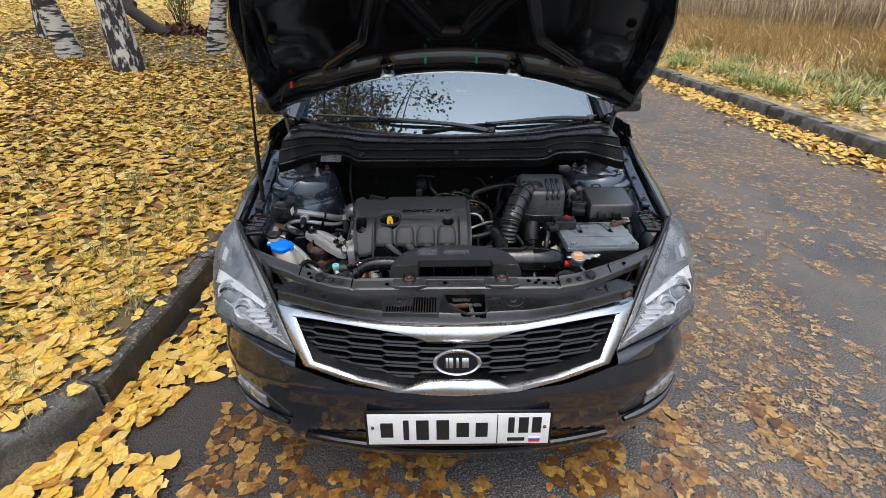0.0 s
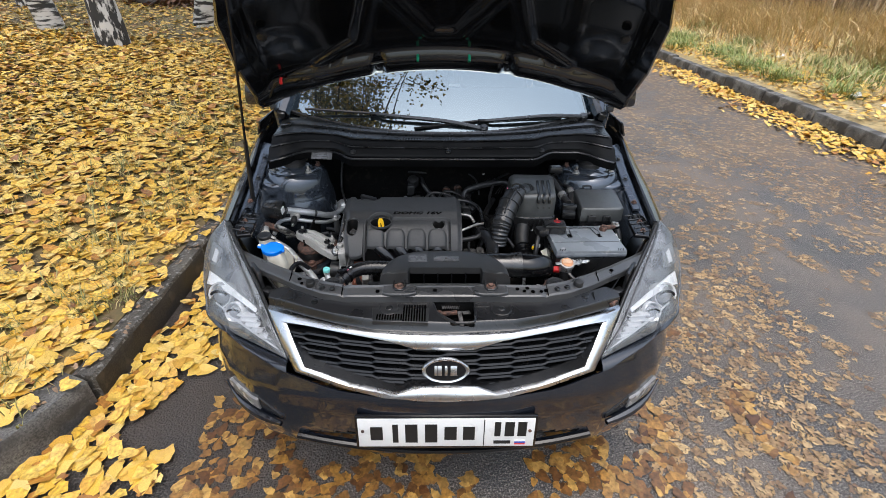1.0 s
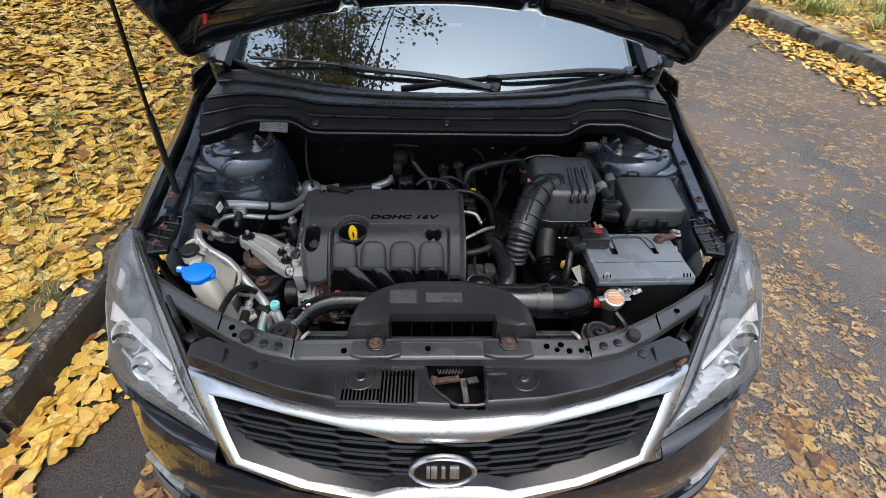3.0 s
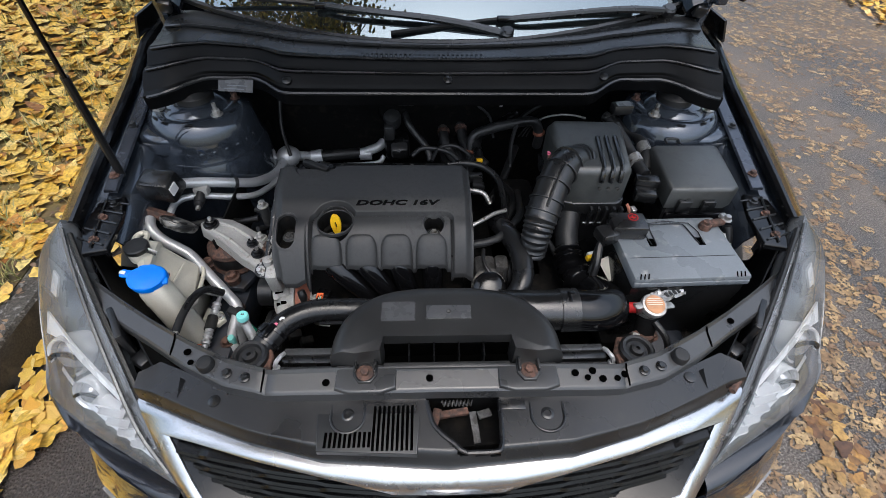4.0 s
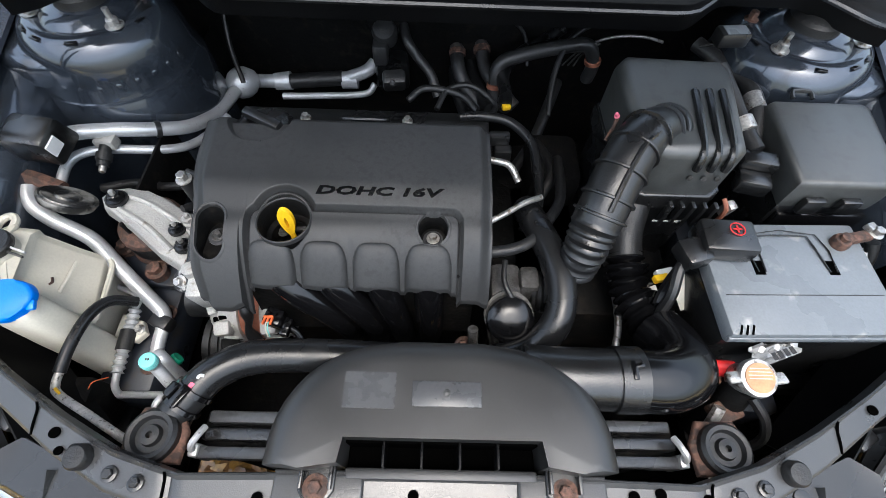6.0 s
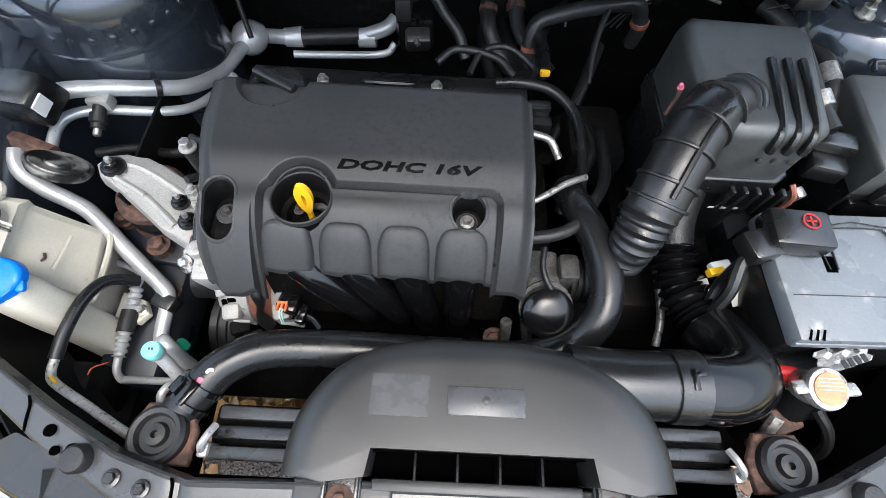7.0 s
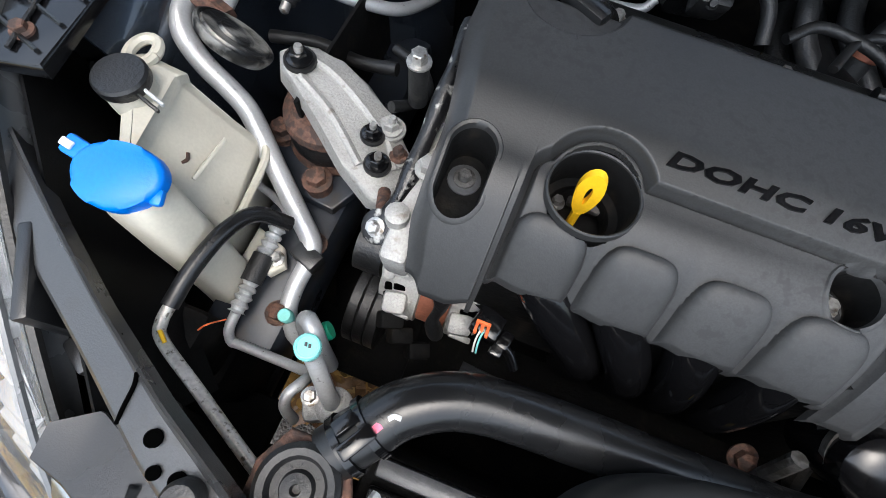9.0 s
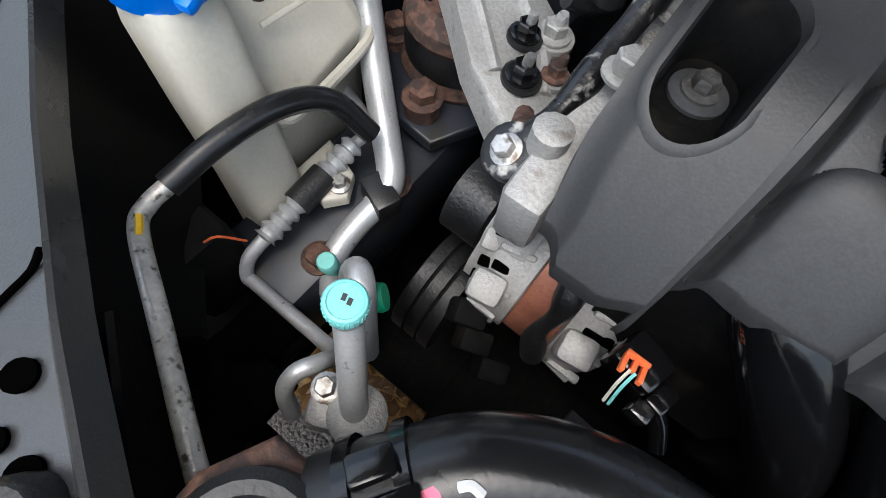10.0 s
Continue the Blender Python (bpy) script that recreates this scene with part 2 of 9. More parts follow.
# Road side of the left kerb: shade painted as darker concrete, with dirt spots.
SHADED_KERB = material("shaded_kerb_face", (0.030, 0.026, 0.021), 0.7, 0, 0.4, 6, 0.4, 150, 0.8, dirt=(0.075, 0.062, 0.045), dirt_at=0.62, dirt_scale=12)
PLAQUE = material("worn_plaque", (0.06, 0.061, 0.064), 0.3, 0, 0.12, 30, 0.1, 300, 0.05)
INTAKE = material("matt_intake_rubber", (0.011, 0.0113, 0.012), 0.33, 0, 0.2, 16, 0.2, 350, 0.15, spec=0.7)
DULL = material("dull_dark_casting", (0.07, 0.068, 0.066), 0.6, 0.3, 0.3, 18, 0.3, 220, 0.6, dirt=(0.03, 0.028, 0.025), dirt_at=0.55)
SCUTTLE = material("scuttle_plastic", (0.0018, 0.0019, 0.0022), 0.42, 0, 0.2, 8, 0.15, 700, 0.2, spec=0.14)
MESH = material("grille_plastic", (0.0035, 0.0036, 0.004), 0.22, 0, 0.2, 8, 0.15, 700, 0.05, spec=0.4)
DUCT = material("duct_plastic", (0.0155, 0.0157, 0.016), 0.42, 0, 0.15, 7, 0.10, 900, 0.035, spec=0.75, dirt=(0.020, 0.0203, 0.0207), dirt_at=0.64, dirt_scale=30)
BOWL = material("lamp_bowl", (0.11, 0.115, 0.12), 0.3, 0.4, 0.1, 20, 0.05, 300, 0)
BRIGHT = material("pale_strip", (0.86, 0.87, 0.88), 0.3, 0.2, 0.05, 20, 0.03, 300, 0)
SMOKED = material("smoked_projector", (0.42, 0.43, 0.45), 0.07, 0.6, 0.05, 20, 0.03, 300, 0)
CHIPPED = material("chipped_black_paint", (0.010, 0.010, 0.011), 0.35, 0, 0.2, 20, 0.2, 300, 0.3, dirt=(0.42, 0.41, 0.38), dirt_at=0.63, dirt_scale=75)
WING_RAIL = material("blue_grey_steel_rail", (0.075, 0.085, 0.105), 0.26, 0.6, 0.2, 9, 0.1, 300, 0.05, dirt=(0.05, 0.045, 0.04), dirt_at=0.66)
TANK_GREY = material("grey_radiator_tank", (0.055, 0.057, 0.060), 0.30, 0.2, 0.2, 14, 0.15, 300, 0.1)
BONNET_IN = material("bonnet_inside", (0.0045, 0.0048, 0.0055), 0.13, 0.0, 0.15, 6, 0.1, 300, 0.05, coat=0.6, dirt=(0.010, 0.010, 0.010), dirt_at=0.66, rough_var=0.06)
FABRIC = material("grey_interior", (0.05, 0.05, 0.055), 0.8, 0, 0.15, 6, 0.1, 300, 0.2)


def clear(name, tint=(1, 1, 1), rough=0.02, ior=1.45, haze=0.0, gloss=(0.8, 0.8, 0.8)):
    """A thin clear pane: mostly see-through, with a real gloss on top."""
    m = bpy.data.materials.new(name)
    m.use_nodes = True
    n, l = m.node_tree.nodes, m.node_tree.links
    out = n["Material Output"]
    fr = n.new("ShaderNodeFresnel")
    fr.inputs["IOR"].default_value = ior
    tr = n.new("ShaderNodeBsdfTransparent")
    tr.inputs["Color"].default_value = (*tint, 1)
    gl = n.new("ShaderNodeBsdfGlossy")
    gl.inputs["Roughness"].default_value = rough
    gl.inputs["Color"].default_value = (*gloss, 1)
    mx = n.new("ShaderNodeMixShader")
    l.new(fr.outputs[0], mx.inputs[0])
    l.new(tr.outputs[0], mx.inputs[1])
    l.new(gl.outputs[0], mx.inputs[2])
    if haze:
        df = n.new("ShaderNodeBsdfDiffuse")
        df.inputs["Color"].default_value = (0.82, 0.84, 0.86, 1)
        tc, nz, mr = n.new("ShaderNodeTexCoord"), n.new("ShaderNodeTexNoise"), n.new("ShaderNodeMapRange")
        nz.inputs["Scale"].default_value = 9
        l.new(tc.outputs["Object"], nz.inputs["Vector"])
        mr.inputs[1].default_value, mr.inputs[2].default_value, mr.inputs[3].default_value, mr.inputs[4].default_value = 0.3, 0.7, haze * 0.5, haze * 1.5
        l.new(nz.outputs["Fac"], mr.inputs[0])
        m2 = n.new("ShaderNodeMixShader")
        l.new(mr.outputs[0], m2.inputs[0])
        l.new(mx.outputs[0], m2.inputs[1])
        l.new(df.outputs[0], m2.inputs[2])
        mx = m2
    l.new(mx.outputs[0], out.inputs["Surface"])
    return m


GLASS = clear("windscreen_glass", (0.36, 0.42, 0.42), 0.0, 4.4, 0.0, (0.60, 0.70, 0.74))
# White haze is aged plastic and also stands in for sky glare on the lens.
LENS = clear("headlight_lens", (0.93, 0.94, 0.95), 0.012, 1.9, 0.07)


def leaf_material(name, ramp, rough, coat=0.0, torn=0.0):
    m = bpy.data.materials.new(name)
    m.use_nodes = True
    n, l = m.node_tree.nodes, m.node_tree.links
    b = n["Principled BSDF"]
    geo, info, tc = n.new("ShaderNodeNewGeometry"), n.new("ShaderNodeObjectInfo"), n.new("ShaderNodeTexCoord")
    add = n.new("ShaderNodeMath")
    add.operation = 'ADD'
    l.new(geo.outputs["Random Per Island"], add.inputs[0])
    l.new(info.outputs["Random"], add.inputs[1])
    fr = n.new("ShaderNodeMath")
    fr.operation = 'FRACT'
    l.new(add.outputs[0], fr.inputs[0])
    cr = n.new("ShaderNodeValToRGB")
    e = cr.color_ramp.elements
    while len(e) < len(ramp):
        e.new(0.5)
    for k, (pos, c) in enumerate(ramp):
        e[k].position, e[k].color = pos, (*c, 1)
    l.new(fr.outputs[0], cr.inputs[0])
    nz = n.new("ShaderNodeTexNoise")
    nz.inputs["Scale"].default_value = 70
    l.new(tc.outputs["Object"], nz.inputs["Vector"])
    mr = n.new("ShaderNodeMapRange")
    mr.inputs[1].default_value, mr.inputs[2].default_value, mr.inputs[3].default_value, mr.inputs[4].default_value = 0.3, 0.7, 0.55, 1.25
    l.new(nz.outputs["Fac"], mr.inputs[0])
    sc = n.new("ShaderNodeVectorMath")
    sc.operation = 'SCALE'
    l.new(cr.outputs[0], sc.inputs[0])
    l.new(mr.outputs[0], sc.inputs["Scale"])
    l.new(sc.outputs[0], b.inputs["Base Color"])
    b.inputs["Roughness"].default_value = rough
    b.inputs["Coat Weight"].default_value = coat
    if torn:
        hole = n.new("ShaderNodeTexNoise")
        hole.inputs["Scale"].default_value, hole.inputs["Detail"].default_value = 75, 4
        l.new(tc.outputs["Object"], hole.inputs["Vector"])
        cut = n.new("ShaderNodeMapRange")
        cut.inputs[1].default_value, cut.inputs[2].default_value, cut.inputs[3].default_value, cut.inputs[4].default_value = torn, torn + 0.06, 1, 0
        l.new(hole.outputs["Fac"], cut.inputs[0])
        l.new(cut.outputs[0], b.inputs["Alpha"])
    return m


LEAF = leaf_material("yellow_birch_leaves", [(0.0, (0.572, 0.341, 0.0352)), (0.18, (0.704, 0.473, 0.0935)), (0.34, (0.638, 0.369, 0.0286)), (0.5, (0.748, 0.561, 0.187)), (0.64, (0.594, 0.303, 0.0242)), (0.8, (0.726, 0.495, 0.11)), (0.91, (0.484, 0.22, 0.033)), (1.0, (0.242, 0.099, 0.0275))], 0.5)
WETLEAF = leaf_material("trodden_wet_leaves", [(0.0, (0.17, 0.10, 0.045)), (0.25, (0.34, 0.22, 0.095)), (0.5, (0.16, 0.095, 0.05)), (0.7, (0.42, 0.29, 0.135)), (0.88, (0.25, 0.17, 0.09)), (1.0, (0.12, 0.07, 0.04))], 0.45, 0.0, 0.535)
CRUMBS = leaf_material("leaf_crumbs", [(0.0, (0.15, 0.09, 0.05)), (0.35, (0.26, 0.165, 0.09)), (0.6, (0.12, 0.07, 0.042)), (0.85, (0.33, 0.225, 0.12)), (1.0, (0.09, 0.055, 0.035))], 0.6)
DAMP = leaf_material("damp_orange_leaves", [(0.0, (0.10, 0.04, 0.015)), (0.25, (0.32, 0.165, 0.035)), (0.45, (0.10, 0.045, 0.018)), (0.65, (0.42, 0.25, 0.065)), (0.85, (0.19, 0.09, 0.028)), (1.0, (0.07, 0.03, 0.012))], 0.3)
BROWNLEAF = leaf_material("rotten_brown_leaves", [(0.0, (0.10, 0.04, 0.018)), (0.5, (0.17, 0.075, 0.03)), (1.0, (0.07, 0.03, 0.016))], 0.6)
GRASS = leaf_material("green_grass", [(0.0, (0.13, 0.15, 0.035)), (0.4, (0.24, 0.235, 0.06)), (0.7, (0.36, 0.31, 0.11)), (1.0, (0.46, 0.37, 0.16))], 0.55)
LUSH = leaf_material("long_green_grass", [(0.0, (0.14, 0.22, 0.04)), (0.4, (0.22, 0.30, 0.06)), (0.75, (0.34, 0.36, 0.10)), (1.0, (0.48, 0.42, 0.18))], 0.5)
STRAW = leaf_material("dry_grass", [(0.0, (0.62, 0.46, 0.22)), (0.4, (0.74, 0.59, 0.34)), (0.75, (0.46, 0.31, 0.13)), (1.0, (0.44, 0.38, 0.15))], 0.7)
REED = leaf_material("brown_dead_reeds", [(0.0, (0.20, 0.14, 0.085)), (0.4, (0.40, 0.30, 0.18)), (0.75, (0.54, 0.42, 0.25)), (1.0, (0.24, 0.17, 0.11))], 0.8)
CROWN = leaf_material("hanging_birch_leaves", [(0.0, (0.10, 0.10, 0.02)), (0.4, (0.22, 0.18, 0.03)), (0.75, (0.38, 0.26, 0.03)), (1.0, (0.07, 0.09, 0.02))], 0.6)


def ground_material(name, a, c, d, rough, s1, s2, bump, stones=0.0):
    m = bpy.data.materials.new(name)
    m.use_nodes = True
    n, l = m.node_tree.nodes, m.node_tree.links
    b = n["Principled BSDF"]
    tc = n.new("ShaderNodeTexCoord")

    def noise_of(s, det):
        t = n.new("ShaderNodeTexNoise")
        t.inputs["Scale"].default_value, t.inputs["Detail"].default_value = s, det
        l.new(tc.outputs["Object"], t.inputs["Vector"])
        return t.outputs["Fac"]

    def mixed(f, lo, hi, x, y):
        mr = n.new("ShaderNodeMapRange")
        mr.inputs[1].default_value, mr.inputs[2].default_value = lo, hi
        l.new(f, mr.inputs[0])
        t = n.new("ShaderNodeMix")
        t.data_type = 'RGBA'
        l.new(mr.outputs[0], t.inputs[0])
        for sock, v in ((t.inputs[6], x), (t.inputs[7], y)):
            if isinstance(v, tuple):
                sock.default_value = (*v, 1)
            else:
                l.new(v, sock)
        return t.outputs[2]

    big, fine = noise_of(s1, 6), noise_of(s2, 3)
    col = mixed(big, 0.4, 0.62, a, c)
    col = mixed(fine, 0.48, 0.72, col, d)
    l.new(col, b.inputs["Base Color"])
    mr = n.new("ShaderNodeMapRange")
    mr.inputs[1].default_value, mr.inputs[2].default_value, mr.inputs[3].default_value, mr.inputs[4].default_value = 0.35, 0.65, rough - 0.15, min(1, rough + 0.15)
    l.new(big, mr.inputs[0])
    l.new(mr.outputs[0], b.inputs["Roughness"])
    hgt = fine
    if stones:
        vo = n.new("ShaderNodeTexVoronoi")
        vo.inputs["Scale"].default_value = stones
        l.new(tc.outputs["Object"], vo.inputs["Vector"])
        ad = n.new("ShaderNodeMath")
        ad.operation = 'SUBTRACT'
        l.new(fine, ad.inputs[0])
        l.new(vo.outputs["Distance"], ad.inputs[1])
        hgt = ad.outputs[0]
    bp = n.new("ShaderNodeBump")
    bp.inputs["Strength"].default_value, bp.inputs["Distance"].default_value = bump, 0.006
    l.new(hgt, bp.inputs["Height"])
    l.new(bp.outputs[0], b.inputs["Normal"])
    return m


ASPHALT = ground_material("worn_damp_asphalt", (0.036, 0.035, 0.036), (0.122, 0.097, 0.077), (0.25, 0.225, 0.198), 0.55, 1.5, 150, 0.9, 120)


def damp_gutter(m):
    """A dark damp stain in the road along the left kerb, with a ragged edge."""
    n, l = m.node_tree.nodes, m.node_tree.links
    b = n["Principled BSDF"]
    dry = b.inputs["Base Color"].links[0].from_socket
    tc, sep, nz, add, mr, mx = (n.new("ShaderNode" + k) for k in ("TexCoord", "SeparateXYZ", "TexNoise", "Math", "MapRange", "Mix"))
    nz.inputs["Scale"].default_value = 1.7
    mx.data_type, mx.blend_type = 'RGBA', 'MULTIPLY'
    l.new(tc.outputs["Object"], sep.inputs[0])
    l.new(tc.outputs["Object"], nz.inputs["Vector"])
    l.new(sep.outputs["X"], add.inputs[0])
    l.new(nz.outputs["Fac"], add.inputs[1])
    mr.inputs[1].default_value, mr.inputs[2].default_value, mr.inputs[3].default_value, mr.inputs[4].default_value = -0.1, 0.75, 1.0, 0.0
    l.new(add.outputs[0], mr.inputs[0])
    l.new(mr.outputs[0], mx.inputs[0])
    l.new(dry, mx.inputs[6])
    mx.inputs[7].default_value = (0.36, 0.34, 0.33, 1)
    l.new(mx.outputs[2], b.inputs["Base Color"])


damp_gutter(ASPHALT)
SOIL = ground_material("leaf_strewn_lawn", (0.10, 0.072, 0.034), (0.22, 0.15, 0.05), (0.10, 0.085, 0.035), 0.85, 2.2, 24, 0.9)
LAWN = ground_material("far_yellowed_lawn", (0.40, 0.29, 0.07), (0.50, 0.35, 0.06), (0.28, 0.26, 0.07), 0.85, 1.2, 9, 0.9)
VERGE = ground_material("dry_verge", (0.36, 0.27, 0.12), (0.46, 0.36, 0.18), (0.20, 0.16, 0.07), 0.9, 0.9, 20, 0.9)


def bark_material(name, stretch, dark):
    m = material(name, (0.62, 0.6, 0.56), 0.8, 0, 0.2, 4, 0.2, 90, 0.6)
    n, l = m.node_tree.nodes, m.node_tree.links
    b = n["Principled BSDF"]
    tc = n.new("ShaderNodeTexCoord")
    mp = n.new("ShaderNodeMapping")
    mp.inputs["Scale"].default_value = stretch
    l.new(tc.outputs["Object"], mp.inputs[0])
    t = n.new("ShaderNodeTexNoise")
    t.inputs["Scale"].default_value, t.inputs["Detail"].default_value = 1.6, 7
    l.new(mp.outputs[0], t.inputs["Vector"])
    cr = n.new("ShaderNodeValToRGB")
    cr.color_ramp.elements[0].position, cr.color_ramp.elements[0].color = dark, (0.02, 0.018, 0.016, 1)
    cr.color_ramp.elements[1].position, cr.color_ramp.elements[1].color = dark + 0.08, (0.46, 0.44, 0.41, 1)
    l.new(t.outputs["Fac"], cr.inputs[0])
    l.new(cr.outputs[0], b.inputs["Base Color"])
    return m


BARK = bark_material("white_birch_bark", (2.5, 2.5, 13), 0.46)
ROUGH_BARK = bark_material("rough_birch_bark", (9, 9, 4), 0.50)
TWIG = material("dark_twigs", (0.05, 0.04, 0.035), 0.8, 0, 0.3, 10, 0.2, 90, 0.3)

# ---- ground, road, kerbs ----


def edge_x(y):
    """The left kerb's road side."""
    return -1.43 if y > 0.43 else -1.43 - (0.43 - y) * 0.36


def lawn_height(x, y):
    """The lawn climbs gently away from the kerb and along the road."""
    a = max(0.0, edge_x(y) - 0.15 - x)
    b = max(0.0, y - 0.5)
    z = 0.14 + 0.08 * 14 * math.tanh(a / 14) + 0.05 * 24 * math.tanh(b / 24) * step(0, 0.7, a)
    return z + 0.03 * noise.noise((x * 0.35, y * 0.35, 0)) * step(0.3, 1.5, a) + 0.012 * noise.noise((x * 2.1, y * 2.1, 5)) * step(0, 0.3, a)


def z_verge(x, y):
    return 0.14 + 0.06 * min(12, max(0, x - 4.75)) + 0.05 * noise.noise((x * 0.5, y * 0.5, 3))


def ground_sheet():
    bm = bmesh.new()
    cols = [-400, -200, -120, -80, -50, -36, -28, -22, -18, -15, -13, -11.5] + [-10 + 0.4 * k for k in range(24)] + [-0.5, -0.108, -0.103]
    ys = [-300, -80, -25, -8, -4] + [-2 + 0.4 * k for k in range(40)] + [14.5, 15.5, 17, 19, 22, 26, 32, 40, 60, 100, 200, 500]
    right = [4.9 + 0.5 * k for k in range(20)] + [16, 20, 26, 40, 70, 150, 400]
    rows = []
    for y in ys:
        row = []
        for c in cols:
            x = edge_x(y) + c if c > -3 else c - 1.43
            row.append((x, y, -0.06 if c == -0.103 else lawn_height(x, y)))
        row += [(4.69, y, -0.06), (4.70, y, 0.12)]
        row += [(x, y, z_verge(x, y)) for x in right]
        rows.append([bm.verts.new(p) for p in row])
    for r, (a, b) in enumerate(zip(rows, rows[1:])):
        for k in range(len(a) - 1):
            f = bm.faces.new((a[k], a[k + 1], b[k + 1], b[k]))
            far = ys[r] > 11 or k < 20
            f.material_index = 1 if k > len(cols) else 2 if far else 0
    ob = part("ground", bm, SOIL)
    ob.data.materials.append(VERGE)
    ob.data.materials.append(LAWN)
    return tagged(ob, "autumn lawn and dry verge covered with fallen leaves", "ground", kind="structure")


ground = ground_sheet()


def road_sheet():
    bm = bmesh.new()
    ys = [-80, -25, -8, -3, -1, 0, 0.43, 1, 2, 3.2, 4.5, 6, 8, 11, 15, 20, 30, 50, 120, 400]
    rows = []
    for y in ys:
        xs = [edge_x(y) - 0.1] + [-1.0 + 5.75 * k / 8 for k in range(9)]
        rows.append([bm.verts.new((x, y, 0)) for x in xs])
    for a, b in zip(rows, rows[1:]):
        for k in range(len(a) - 1):
            bm.faces.new((a[k], a[k + 1], b[k + 1], b[k]))
    return tagged(part("road", bm, ASPHALT), "worn damp grey asphalt road littered with leaves", "road", kind="structure")


road = road_sheet()


def kerb_line(name, stones, label):
    """One stone after another, each a worn block."""
    ob = thing(name, (0, 0, 0), label, "kerb", kind="structure")
    for k, (x0, y0, x1, y1, w, h) in enumerate(stones):
        a, b = Vector((x0, y0, 0)), Vector((x1, y1, 0))
        way = (b - a).normalized()
        side = Vector((-way.y, way.x, 0))
        bm = bmesh.new()
        n = 16
        rings = []
        for i in range(n + 1):
            p = a + (b - a) * (i / n)
            j = [0.007 * noise.noise((p.x * 11 + q * 3, p.y * 11, k)) for q in range(6)]
            g = math.copysign(1, w)
            prof = [(0, -0.05), (g * 0.003 + j[0], h * 0.5), (g * 0.006 + j[1], h - 0.016 + j[3]), (g * 0.015 + j[2], h - 0.002 + j[3]), (w * 0.5, h + j[5]), (w - g * 0.012, h + j[4]), (w, h - 0.012), (w, -0.05)]
            rings.append([bm.verts.new(p + side * s + UP * z) for s, z in prof])
        for r0, r1 in zip(rings, rings[1:]):
            for q in range(len(r0) - 1):
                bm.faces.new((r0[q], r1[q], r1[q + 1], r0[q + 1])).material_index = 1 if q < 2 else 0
        bm.faces.new(rings[0])
        bm.faces.new(rings[-1][::-1])
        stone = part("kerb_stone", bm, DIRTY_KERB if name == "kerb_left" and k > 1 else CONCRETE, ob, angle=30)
        # left kerb's road side takes the colour darkened for shade
        stone.data.materials.append(CONCRETE if name == "kerb_right" or k < 2 else SHADED_KERB)
    return ob


left = [(-1.43 - 0.355, -0.565, -1.43 - 0.012, 0.40, 0.16, 0.15), (-2.12, -1.5, -1.79, -0.58, 0.16, 0.15)]
left += [(-1.43, 0.43 + 1.02 * k, -1.43, 1.435 + 1.02 * k, 0.11, 0.145 + 0.012 * math.sin(k * 2.1)) for k in range(20)]
kerb_line("kerb_left", left, "weathered dark concrete kerb along the lawn")
right = [(4.56 + 0.02 * math.sin(k), 0.6 + 1.0 * k, 4.56 + 0.02 * math.sin(k + 1), 1.57 + 1.0 * k, -0.15, 0.16 + 0.015 * math.sin(k * 1.7)) for k in range(28)]
kerb_line("kerb_right", [(a, b, c, d, w, h) for a, b, c, d, w, h in right], "chipped grey concrete kerb along the dry verge")


# ---- leaves and grass ----
def leaf_shape(kind):
    """A pointed birch leaf with a toothed edge; kinds 3 to 5 lie flat and torn."""
    rng = random.Random(kind + 70)
    pts = [(-0.1, 0, 0.02)]
    n = 12
    flat = kind > 2
    for k in range(n):
        a = 2 * math.pi * k / n
        r = [1.52, 0.98, 0.92, 0.80, 1.0, 0.84, 0.66, 0.90, 0.98, 0.82, 0.94, 0.94][k]
        r *= rng.uniform(0.72, 1.1) if flat else rng.uniform(0.93, 1.07)
        curl = 0.0 if flat else [0.08, 0.20, 0.04][kind]
        bend = 0.0 if flat else [0.05, -0.08, 0.16][kind]
        pts.append((r * math.cos(a), r * math.sin(a) * 0.88, curl * (math.sin(a) ** 2) + bend * math.cos(a)))
    return np.array(pts), [(0, 1 + k, 1 + (k + 1) % n) for k in range(n)]


SHAPES = [leaf_shape(k) for k in range(6)]


